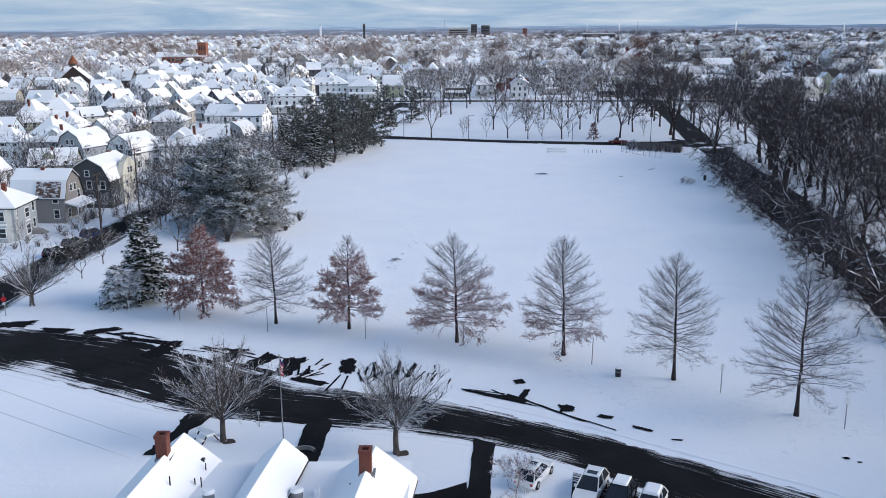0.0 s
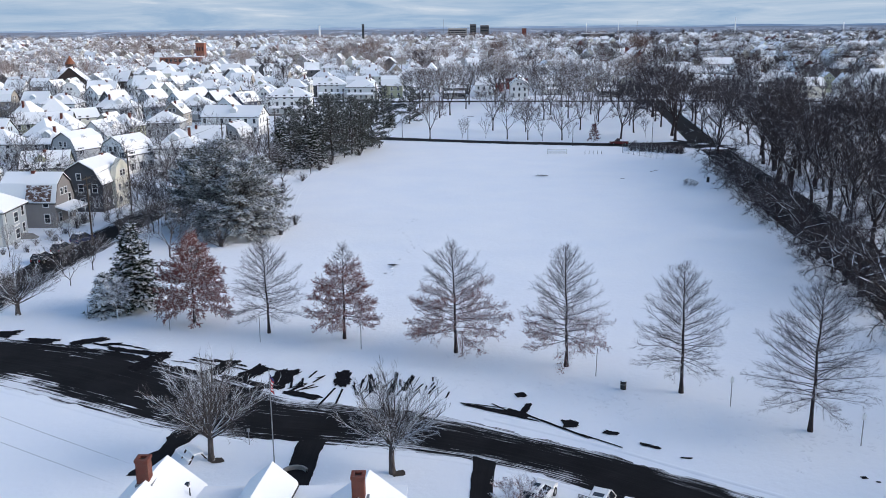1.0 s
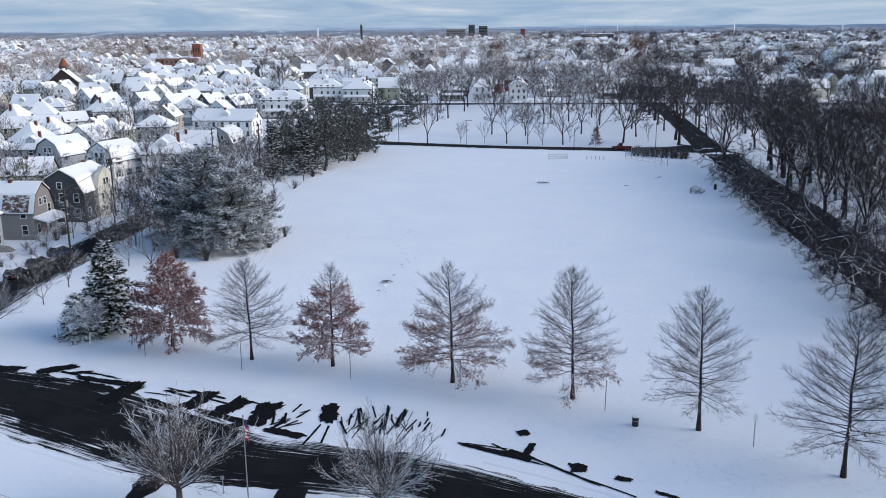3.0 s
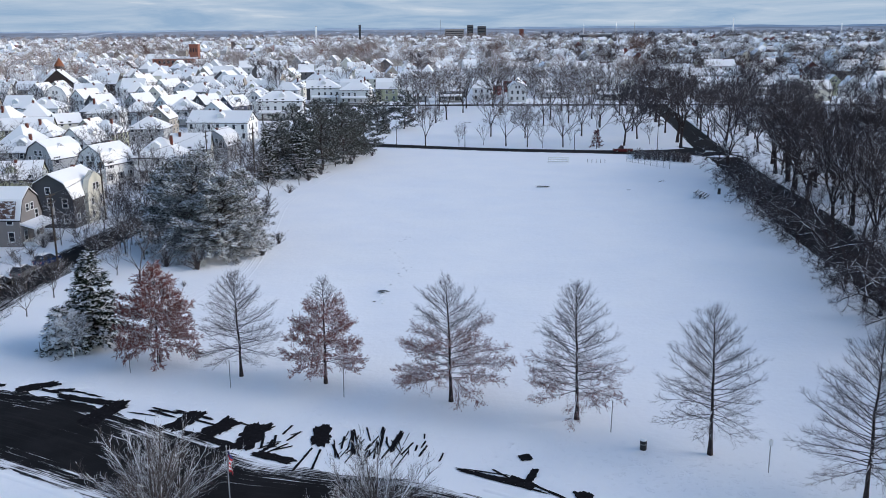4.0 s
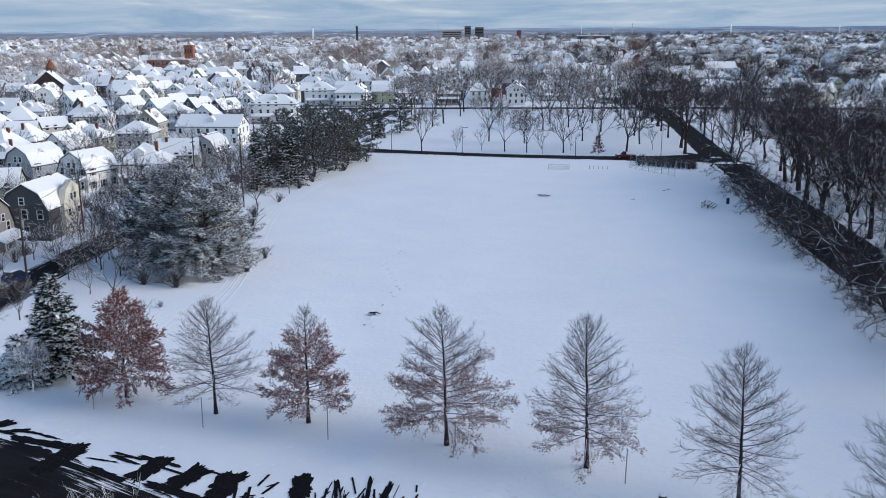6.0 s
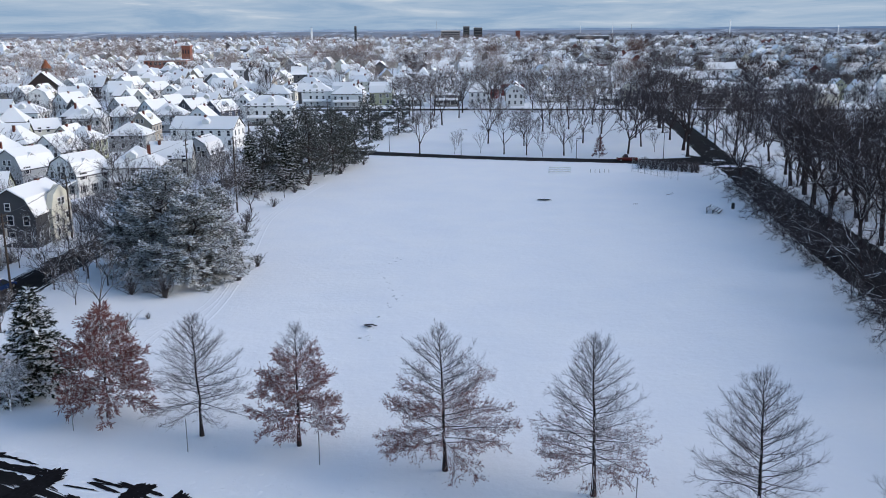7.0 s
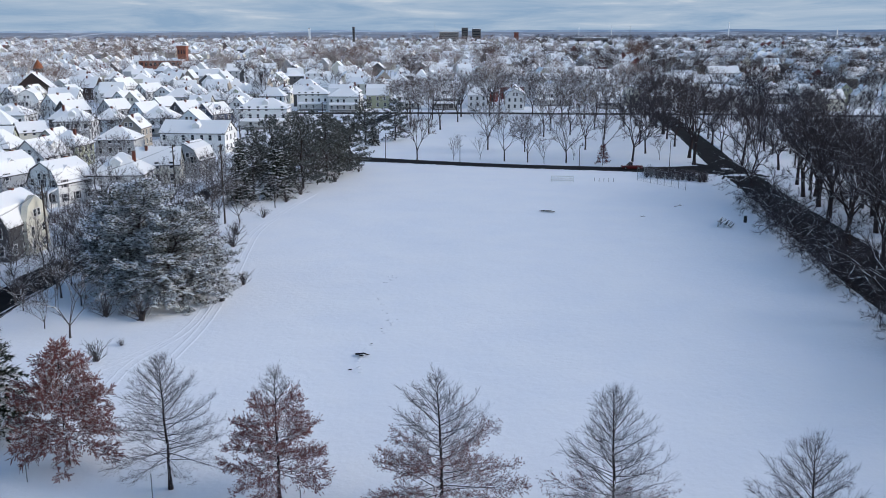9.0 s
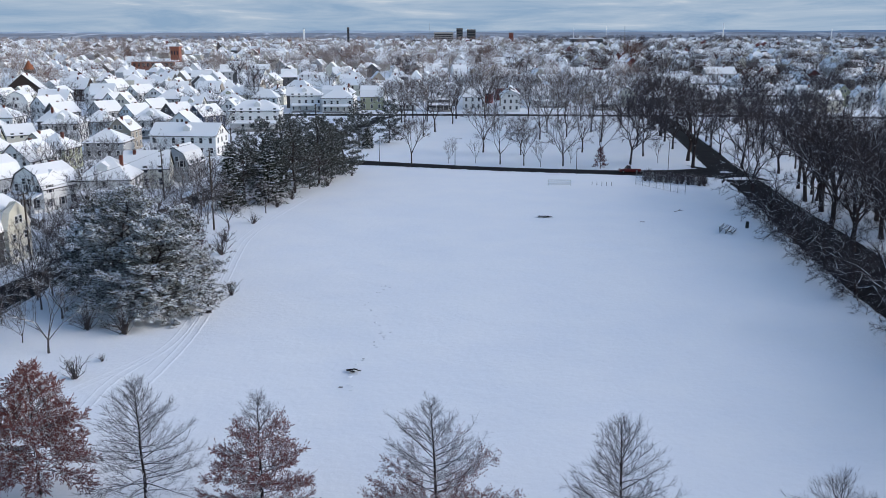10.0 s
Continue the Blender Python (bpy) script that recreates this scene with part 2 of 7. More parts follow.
# ---- building blocks ----
class Mesh:
    """Gathers corners and faces of one mesh."""

    def __init__(self):
        self.v, self.f, self.fine = [], [], []

    def face(self, *pts):
        n = len(self.v)
        self.v.extend(tuple(p) for p in pts)
        self.f.append(tuple(range(n, n + len(pts))))

    def box(self, x0, x1, y0, y1, z0, z1, top=1.0):
        """A box, or with top below 1 one that narrows upwards."""
        cx, cy, hx, hy = (x0 + x1) / 2, (y0 + y1) / 2, (x1 - x0) / 2, (y1 - y0) / 2
        n = len(self.v)
        for z, s in ((z0, 1.0), (z1, top)):
            self.v += [(cx - hx * s, cy - hy * s, z), (cx + hx * s, cy - hy * s, z), (cx + hx * s, cy + hy * s, z), (cx - hx * s, cy + hy * s, z)]
        for q in ((3, 2, 1, 0), (4, 5, 6, 7), (0, 1, 5, 4), (1, 2, 6, 5), (2, 3, 7, 6), (3, 0, 4, 7)):
            self.f.append(tuple(n + i for i in q))
        return self

    def tube(self, pts, rad, sides):
        """A tapered tube along pts; it ends in a point."""
        n, last = len(self.v), len(pts) - 1
        d = (pts[1] - pts[0]).normalized()
        a = d.orthogonal().normalized()
        for i in range(last):
            if i:
                d = (pts[i + 1] - pts[i - 1]).normalized()
                a = (a - d * a.dot(d)).normalized()
            b = d.cross(a)
            p, r = pts[i], rad[i]
            for k in range(sides):
                w = 2 * math.pi * k / sides
                c, s = r * math.cos(w), r * math.sin(w)
                self.v.append((p.x + a.x * c + b.x * s, p.y + a.y * c + b.y * s, p.z + a.z * c + b.z * s))
        self.v.append(tuple(pts[last]))
        for i in range(last - 1):
            for k in range(sides):
                k2 = (k + 1) % sides
                self.f.append((n + i * sides + k, n + i * sides + k2, n + (i + 1) * sides + k2, n + (i + 1) * sides + k))
        tip, o = n + last * sides, n + (last - 1) * sides
        for k in range(sides):
            self.f.append((o + k, o + (k + 1) % sides, tip))
        return self

    def spike(self, p, q, r):
        """A fine twig: a three-sided cone from p to q."""
        d = (q - p).normalized()
        a = d.orthogonal().normalized() * r
        b = d.cross(a)
        n = len(self.v)
        for c, s in ((1, 0), (-0.5, 0.87), (-0.5, -0.87)):
            self.v.append((p.x + a.x * c + b.x * s, p.y + a.y * c + b.y * s, p.z + a.z * c + b.z * s))
        self.v.append((q.x, q.y, q.z))
        self.f += [(n, n + 1, n + 3), (n + 1, n + 2, n + 3), (n + 2, n, n + 3)]

    def blade(self, p, q, s):
        """The finest twig of a far tree: one sliver."""
        n = len(self.v)
        self.v += [(p.x - s.x, p.y - s.y, p.z - s.z), (p.x + s.x, p.y + s.y, p.z + s.z), (q.x, q.y, q.z)]
        self.fine.append(len(self.f))
        self.f.append((n, n + 1, n + 2))

    def cyl(self, x, y, z0, z1, r0, r1, sides=10):
        n = len(self.v)
        for z, r in ((z0, r0), (z1, r1)):
            for k in range(sides):
                w = 2 * math.pi * k / sides
                self.v.append((x + r * math.cos(w), y + r * math.sin(w), z))
        for k in range(sides):
            k2 = (k + 1) % sides
            self.f.append((n + k, n + k2, n + sides + k2, n + sides + k))
        self.f.append(tuple(n + sides + k for k in range(sides)))
        self.f.append(tuple(n + k for k in reversed(range(sides))))
        return self

    def prism(self, profile, x0, x1):
        """The outline (y, z), drawn out along x."""
        n, k = len(self.v), len(profile)
        for x in (x0, x1):
            self.v += [(x, y, z) for y, z in profile]
        for i in range(k):
            j = (i + 1) % k
            self.f.append((n + i, n + j, n + k + j, n + k + i))
        self.f.append(tuple(n + i for i in reversed(range(k))))
        self.f.append(tuple(n + k + i for i in range(k)))
        return self

    def moved(self, m):
        out = Mesh()
        out.v, out.f = [tuple(m @ Vector(p)) for p in self.v], list(self.f)
        return out

    def add(self, other, m=None):
        n = len(self.v)
        self.v += [tuple(m @ Vector(p)) for p in other.v] if m else other.v
        self.f += [tuple(n + i for i in q) for q in other.f]
        return self

    def data(self, name, material, smooth=False, twig=None):
        me = bpy.data.meshes.new(name)
        me.from_pydata(self.v, [], self.f)
        me.materials.append(material)
        if twig:
            me.materials.append(twig)
            slot = np.zeros(len(self.f), dtype=np.int32)
            slot[self.fine] = 1
            me.polygons.foreach_set("material_index", slot)
        if smooth:
            me.polygons.foreach_set("use_smooth", [True] * len(me.polygons))
        me.update()
        return me


def part(name, mesh, material, parent, label="", m=None, kind=""):
    """One mesh object under a thing or under a part."""
    me = mesh if isinstance(mesh, bpy.types.Mesh) else mesh.data(name, M[material])
    ob = new(name, me)
    ob.parent = parent
    if m is not None:
        ob.matrix_basis = m
    return tagged(ob, label, kind=kind)


def thing(name, m, label, category, group="", kind=""):
    ob = new(name)
    ob.empty_display_size = 0.3
    ob.matrix_basis = m
    return tagged(ob, label, category, group, kind)


def solid(name, mesh, material, m, label, category, group="", kind="", smooth=False):
    """A thing that is one single mesh."""
    ob = new(name, mesh if isinstance(mesh, bpy.types.Mesh) else mesh.data(name, M[material], smooth))
    ob.matrix_basis = m
    return tagged(ob, label, category, group, kind)


def turned(d, rng, spread):
    """The direction d, turned away by about spread radians."""
    a = d.orthogonal().normalized()
    a.rotate(Matrix.Rotation(rng.uniform(0, 2 * math.pi), 3, d))
    return (d * math.cos(spread) + a * math.sin(spread)).normalized()


# ---- trees ----
def limb(rng, p, d, length, k, lift=0.0, wob=0.08):
    """The points of a slightly crooked branch that bends upwards by lift."""
    pts, d = [p.copy()], d.copy()
    for _ in range(k):
        d = (d + Vector((rng.gauss(0, wob), rng.gauss(0, wob), rng.gauss(0, wob) + lift / k))).normalized()
        pts.append(pts[-1] + d * (length / k))
    return pts


def on(pts, s):
    """The place and direction at the share s of the way along pts."""
    f = min(s * (len(pts) - 1), len(pts) - 1.001)
    i = int(f)
    return pts[i].lerp(pts[i + 1], f - i), (pts[i + 1] - pts[i]).normalized()


def pin_oak(rng, h, r, leaves, oval=0.0, lean=(0, 0), limbs=54, start=0.17, leafy=0.55, dense=1.0):
    """A young pin oak: one leader, limbs that droop low down and rise near the top. leafy: how far up the leaves hang.
    Returns its trunk and crown, and its leaves."""
    stem, wood, leaf = Mesh(), Mesh(), Mesh()
    base = 0.012 * h + 0.02
    lead = [Vector((lean[0] * (i / 9) ** 1.5 + rng.gauss(0, 0.03) * (i > 1), lean[1] * (i / 9) ** 1.5 + rng.gauss(0, 0.03) * (i > 1), 0.96 * h * i / 9)) for i in range(10)]
    stem.tube(lead, [base * 1.5] + [base * (1 - i / 9) ** 0.8 for i in range(1, 10)], 8)
    az = rng.uniform(0, 6)
    for i in range(limbs):
        v = ((i + rng.random() * 0.7) / limbs) ** 1.08
        u = start + (0.985 - start) * v
        az += 2.4 + rng.gauss(0, 0.25)
        cone = (1 - v) ** 0.86 * (1 - 0.20 * max(0.0, 1 - v / 0.08)) + 0.03
        egg = (1 - v) ** 0.60 * (0.74 + 0.26 * min(1.0, v / 0.12)) * (1 + 0.10 * max(0.0, 1 - v / 0.30))
        reach = r * ((1 - oval) * cone + oval * 0.96 * egg) * rng.uniform(0.82, 1.06)
        reach = max(0.15, reach - 0.6)
        el = radians(-3 + 4 * oval + (54 - 2 * oval) * v ** (1.0 - 0.2 * oval) + rng.gauss(0, 6))
        length = min(reach / max(0.42, math.cos(el)), (h * (1 - u) * 0.86 + 0.3) / max(0.1, math.sin(el))) + 0.2
        p, _ = on(lead, min(u, 0.99))
        d = Vector((math.cos(az) * math.cos(el), math.sin(az) * math.cos(el), math.sin(el)))
        pts = limb(rng, p, d, length, 5, 0.10 * v + (0.06 if v > 0.2 else -0.12), 0.05)
        r0 = 0.014 + 0.0085 * length
        wood.tube(pts, [r0 * (1 - j / 5.5) for j in range(6)], 4)
        m = max(3, int(length / 0.33))
        for j in range(m):
            s = 0.18 + 0.82 * (j + rng.random() * 0.7) / m
            q, t = on(pts, min(s, 0.99))
            side = t.cross(Vector((0, 0, 1))).normalized() * (1 if j % 2 else -1)
            e = (t * 1.15 + side * rng.uniform(0.35, 0.9) + Vector((0, 0, rng.gauss(0.16, 0.42)))).normalized()
            sl = (0.40 * length * (1 - 0.85 * s) + 0.42) * rng.uniform(0.7, 1.1)
            sub = limb(rng, q, e, sl, 3, 0.08, 0.06)
            wood.tube(sub, [0.0105, 0.008, 0.006, 0.004], 3)
            for n in range(int(dense * (4 + sl / 0.12))):
                w, x = on(sub, rng.uniform(0.1, 1.0))
                y = turned(x, rng, rng.uniform(0.25, 0.95))
                tl = rng.uniform(0.28, 0.66)
                tip = w + y * tl + Vector((0, 0, rng.uniform(0.0, 0.12)))
                wood.spike(w, tip, 0.0064)
                if n % 2:
                    c = w.lerp(tip, rng.uniform(0.3, 0.7))
                    wood.spike(c, c + turned(y, rng, rng.uniform(0.35, 0.7)) * tl * 0.6, 0.006)
                low = leaves * max(0.0, min(1.0, (leafy - v) / 0.22 + 0.15 * rng.random())) * (0.35 + 0.9 * s)
                for _ in range(int(low * 3.4 + rng.random() * min(1.0, 3 * low))):
                    c = w + y * tl * rng.uniform(0.2, 1.15) + Vector((0, 0, -0.03))
                    a = Vector((rng.gauss(0, 1), rng.gauss(0, 1), rng.gauss(-0.3, 0.7))).normalized() * rng.uniform(0.034, 0.060)
                    b = a.orthogonal().normalized() * rng.uniform(0.028, 0.046)
                    leaf.face(c - a, c + b, c + a - Vector((0, 0, 0.03)), c - b)
    return (stem, wood), leaf


def spread_tree(rng, h, spread, clear=0.28, depth=5, kids=(2, 3), thick=0.02, twigs=10, fine=0.012, lift=0.10, cast=0.62, far=False, reach=0.8, wob=0.11, fan=0.95):
    """A broad-crowned tree: the trunk forks again and again into finer limbs, and the last ones carry sprays of twigs."""
    stem, wood = Mesh(), Mesh()
    total = sum(0.76 ** i for i in range(depth))
    unit = h * (1 - clear) / total

    def twig(q, e, tl, n):
        s = Vector((rng.gauss(0, 1), rng.gauss(0, 1), rng.gauss(0, 1))).normalized() * fine
        tip = q + e * tl + Vector((0, 0, 0.1 * tl))
        if far:
            wood.blade(q, tip, s)
        else:
            wood.spike(q, tip, fine)
        for _ in range(n):
            c = q.lerp(tip, rng.uniform(0.2, 0.8))
            twig(c, turned(e, rng, rng.uniform(0.4, 0.8)), tl * 0.6, 0)

    def grow(p, d, length, r, level):
        k = 3 if level < 3 else 2
        pts = limb(rng, p, d, length, k, lift, wob)
        end = r * 0.68
        sides = 5 if level == 1 else 3 if far or level > 3 else 4
        wood.tube(pts + [pts[-1] + (pts[-1] - pts[-2]) * 0.12], [r + (end - r) * i / k for i in range(k + 1)], sides)
        if level >= depth - 2:
            for _ in range(twigs if level >= depth - 1 else twigs // 2):
                q, t = on(pts, rng.uniform(0.1, 1.0))
                twig(q, turned(t, rng, rng.uniform(0.2, fan)), rng.uniform(0.45, 1.0) * reach * (0.5 + 0.03 * h), 1 if far else 2)
        if level >= depth:
            return
        num = rng.randint(*kids)
        off = rng.uniform(0, 6.28)
        for i in range(num):
            s = 1.0 if i < 2 else rng.uniform(0.5, 0.95)
            q, t = on(pts, s)
            a = t.orthogonal().normalized()
            a.rotate(Matrix.Rotation(off + i * 6.28 / num + rng.gauss(0, 0.3), 3, t))
            ang = cast * rng.uniform(0.55, 1.15) * spread
            e = (t * math.cos(ang) + a * math.sin(ang)).normalized()
            grow(q, e, length * rng.uniform(0.66, 0.88), end * rng.uniform(0.75, 0.98), level + 1)

    root = Vector((0, 0, -0.05))
    trunk = limb(rng, root, Vector((rng.gauss(0, 0.04), rng.gauss(0, 0.04), 1)).normalized(), h * clear, 4, 0.05, 0.04)
    r0 = thick * h
    stem.tube(trunk + [trunk[-1] + Vector((0, 0, 0.3))], [r0 * 1.35, r0 * 1.02, r0 * 0.95, r0 * 0.9, r0 * 0.85], 7)
    num = rng.randint(4, 5)
    for i in range(num):
        w = 6.28 * (i + rng.random() * 0.5) / num
        tilt = rng.uniform(0.35, 0.85) * spread if i else 0.12
        q, _ = on(trunk, rng.uniform(0.8, 1.0))
        grow(q, Vector((math.cos(w) * math.sin(tilt), math.sin(w) * math.sin(tilt), math.cos(tilt))), unit * rng.uniform(0.85, 1.1), r0 * 0.55, 1)
    # to the height asked for
    high = max(p[2] for p in wood.v)
    for me in (stem, wood):
        me.v = [(x * h / high, y * h / high, z * h / high) for x, y, z in me.v]
    return stem, wood


def fan_tree(rng, h, r, clear=0.2, limbs=15, thick=0.2, fine=0.009, dense=1.0, tilt=1.2):
    """A dome of long straight limbs that fan out from a short trunk, each feathered with rising shoots."""
    stem, wood = Mesh(), Mesh()
    trunk = limb(rng, Vector((0, 0, -0.05)), Vector((rng.gauss(0, 0.04), rng.gauss(0, 0.04), 1)).normalized(), h * clear, 4, 0.05, 0.03)
    stem.tube(trunk + [trunk[-1] + Vector((0, 0, 0.3))], [thick * 1.4, thick * 1.05, thick, thick * 0.95, thick * 0.8], 9)

    def shoots(pts, length, level):
        step = (0.40, 0.26, 0.16)[level] / dense
        num = int(length / step)
        for i in range(num):
            s = (0.16 if level == 0 else 0.08) + 0.86 * (i + rng.random() * 0.8) / max(1, num)
            q, t = on(pts, min(s, 0.99))
            e = turned(t, rng, rng.uniform(0.30, 0.78))
            e = (e + Vector((0, 0, 0.12))).normalized()
            far = length * (1 - s)
            if level == 2:
                wood.spike(q, q + e * rng.uniform(0.25, 0.6), fine)
                continue
            sl = (0.62 * far + 0.55) * rng.uniform(0.6, 1.0) if level == 0 else (0.5 * far + 0.4) * rng.uniform(0.6, 1.0)
            sub = limb(rng, q, e, sl, 3, 0.06, 0.05)
            r0 = 0.030 * (0.4 + 0.16 * sl) if level == 0 else 0.012
            wood.tube(sub, [r0, r0 * 0.75, r0 * 0.5, fine * 0.6], 3)
            shoots(sub, sl, level + 1)

    for i in range(limbs):
        az = 2.4 * i + rng.gauss(0, 0.25)
        el = tilt * math.sqrt((i + 0.4) / limbs) * rng.uniform(0.9, 1.08)
        q, _ = on(trunk, rng.uniform(0.72, 1.0))
        # out to the dome
        dome = 1.0 / math.sqrt((math.sin(el) / r) ** 2 + (math.cos(el) / (h * (1 - clear))) ** 2)
        length = dome * rng.uniform(0.74, 0.94)
        d = Vector((math.cos(az) * math.sin(el), math.sin(az) * math.sin(el), math.cos(el)))
        pts = limb(rng, q, d, length, 6, 0.26, 0.05)
        r0 = thick * rng.uniform(0.36, 0.52)
        wood.tube(pts, [r0 * (1 - 0.92 * j / 6) for j in range(7)], 5)
        shoots(pts, length, 0)
    return stem, wood


def spray(mesh, snow, rng, c, d, size, load, num=7):
    """A tuft of needles: narrow blades that fan out along d; some hold snow."""
    for _ in range(num):
        e = (d + Vector((rng.gauss(0, 0.6), rng.gauss(0, 0.6), rng.gauss(0, 0.35)))).normalized()
        a = c + e * size * rng.uniform(0.6, 1.25)
        s = e.cross(Vector((rng.gauss(0, 0.7), rng.gauss(0, 0.7), 1))).normalized() * size * rng.uniform(0.06, 0.13)
        mesh.face(c + (a - c) * 0.25 - s, a, c + (a - c) * 0.25 + s)
    if rng.random() < load:
        for _ in range(3 if load < 0.7 else 5):
            w = size * rng.uniform(0.16, 0.34)
            e = Vector((d.x + rng.gauss(0, 0.4), d.y + rng.gauss(0, 0.4), d.z * 0.4)).normalized() * w * 1.9
            s = e.cross(Vector((0, 0, 1))).normalized() * w
            q = c + d * size * rng.uniform(0.1, 0.8) + Vector((rng.gauss(0, 0.1), rng.gauss(0, 0.1), size * 0.12))
            n = len(snow.v)
            snow.v += [tuple(q - e), tuple(q - s), tuple(q + e * rng.uniform(0.7, 1.1) - Vector((0, 0, 0.12 * size))), tuple(q + s)]
            snow.f.append((n, n + 1, n + 2, n + 3))


def spruce(rng, h, r, load, tiers=15, size=0.55, droop=0.35, shape=1.0):
    """A conifer with whorls of drooping branches."""
    stem, wood, green, snow = Mesh(), Mesh(), Mesh(), Mesh()
    stem.tube([Vector((0, 0, -0.05)), Vector((0.03, 0, h * 0.5)), Vector((0, 0, h))], [0.018 * h, 0.01 * h], 7)
    for i in range(tiers):
        u = 0.05 + 0.93 * (i + 0.3) / tiers
        length = r * (1 - u) ** shape * rng.uniform(0.9, 1.1) + 0.25
        num = max(4, int(5 + 6 * (1 - u)))
        for j in range(num):
            w = 6.283 * (j + rng.random() * 0.7) / num + i
            ln = length * rng.uniform(0.75, 1.1)
            d = Vector((math.cos(w), math.sin(w), rng.uniform(0.05, 0.25) + 0.5 * u))
            p = Vector((0, 0, h * u + rng.uniform(-0.2, 0.2)))
            pts = limb(rng, p, d.normalized(), ln, 4, -droop, 0.05)
            wood.tube(pts, [0.03, 0.025, 0.02, 0.01], 3)
            m = max(3, int(ln / (size * 0.36)))
            for k in range(m):
                q, t = on(pts, 0.15 + 0.85 * (k + 0.5) / m)
                for side in (-1, 1):
                    e = (t + t.cross(Vector((0, 0, 1))).normalized() * side * rng.uniform(0.5, 1.1) + Vector((0, 0, rng.gauss(-0.1, 0.2)))).normalized()
                    spray(green, snow, rng, q, e, size * rng.uniform(0.7, 1.2), load)
    return (stem, wood), green, snow


def pine(rng, h, r, load, clear=0.15, limbs=46, size=0.6):
    """A white pine: an uneven crown of upswept limbs that carry tufts in flat shelves."""
    stem, wood, green, snow = Mesh(), Mesh(), Mesh(), Mesh()
    lead = [Vector((rng.gauss(0, 0.12) * i, rng.gauss(0, 0.12) * i, h * i / 6)) for i in range(7)]
    stem.tube(lead, [0.018 * h * (1 - i / 7.5) for i in range(7)], 8)
    for i in range(limbs):
        u = clear + (1 - clear) * (i + rng.random()) / limbs
        v = (u - clear) / (1 - clear)
        w = i * 2.4 + rng.gauss(0, 0.3)
        ln = r * (1 - v ** 2.2) ** 0.8 * rng.uniform(0.62, 1.12) + 0.5
        p, _ = on(lead, min(u, 0.99))
        d = Vector((math.cos(w), math.sin(w), -0.05 + 0.75 * v + rng.gauss(0, 0.08))).normalized()
        pts = limb(rng, p, d, ln, 5, 0.12 - 0.35 * (1 - v) * (load > 0.3), 0.09)
        wood.tube(pts, [0.02 + 0.008 * ln] * 2 + [0.03, 0.025, 0.015], 4)
        m = max(4, int(ln / 0.42))
        for k in range(m):
            s = 0.25 + 0.75 * (k + rng.random()) / m
            q, t = on(pts, min(s, 0.99))
            side = t.cross(Vector((0, 0, 1))).normalized() * (1 if k % 2 else -1)
            sl = (0.30 * ln * (1 - 0.6 * s) + 0.45) * rng.uniform(0.6, 1.2)
            sub = limb(rng, q, (t * 0.6 + side * rng.uniform(0.4, 0.9) + Vector((0, 0, rng.gauss(0.1, 0.2)))).normalized(), sl, 2, 0.15, 0.1)
            wood.tube(sub, [0.014, 0.01], 3)
            for n in range(2 + int(sl / (size * 0.42))):
                c, e = on(sub, rng.uniform(0.2, 1.0))
                spray(green, snow, rng, c + Vector((rng.gauss(0, 0.12), rng.gauss(0, 0.12), rng.gauss(0, 0.10))), (e + Vector((0, 0, 0.25))).normalized(), size * rng.uniform(0.6, 1.15), load)
    return (stem, wood), green, snow


def shrub(rng, h, r, stems=26):
    wood = Mesh()
    for i in range(stems):
        w, tilt = rng.uniform(0, 6.283), abs(rng.gauss(0, 0.5)) * r / h
        d = Vector((math.cos(w) * math.sin(tilt), math.sin(w) * math.sin(tilt), math.cos(tilt)))
        pts = limb(rng, Vector((rng.gauss(0, 0.1), rng.gauss(0, 0.1), -0.03)), d, h * rng.uniform(0.6, 1.1), 4, 0.0, 0.13)
        wood.tube(pts, [0.03, 0.024, 0.018, 0.01], 4)
        for _ in range(9):
            q, t = on(pts, rng.uniform(0.3, 1.0))
            e = turned(t, rng, rng.uniform(0.4, 1.0))
            tl = h * rng.uniform(0.12, 0.32)
            wood.tube([q, q + e * tl * 0.5, q + e * tl], [0.012, 0.008], 3)
    return wood


def put_tree(name, wood, bark, m, label, group="", category="tree", twig="", **layers):
    """A tree as one thing: its trunk, its bare crown and, by name, its other layers (mesh, material, label)."""
    ob = thing(name, m, label, category, group)
    part("trunk", wood[0], bark, ob)
    part("crown", wood[1], twig or bark, ob, "bare limbs and twigs", kind="stuff")
    for key, (mesh, material, text) in layers.items():
        if mesh.f:
            part(key, mesh, material, ob, text, kind="stuff")
    return ob


# ---- ground, roads, distance ----
def smooth_line(pts, step):
    """Points every step metres along a soft curve through pts."""
    pts = [Vector((*p, 0)) for p in pts]
    out = []
    for i in range(len(pts) - 1):
        p0, p1, p2, p3 = pts[max(i - 1, 0)], pts[i], pts[i + 1], pts[min(i + 2, len(pts) - 1)]
        n = max(1, int((p2 - p1).length / step))
        for k in range(n):
            t = k / n
            out.append(0.5 * (2 * p1 + (p2 - p0) * t + (2 * p0 - 5 * p1 + 4 * p2 - p3) * t * t + (3 * p1 - p0 - 3 * p2 + p3) * t ** 3))
    return out + [pts[-1]]


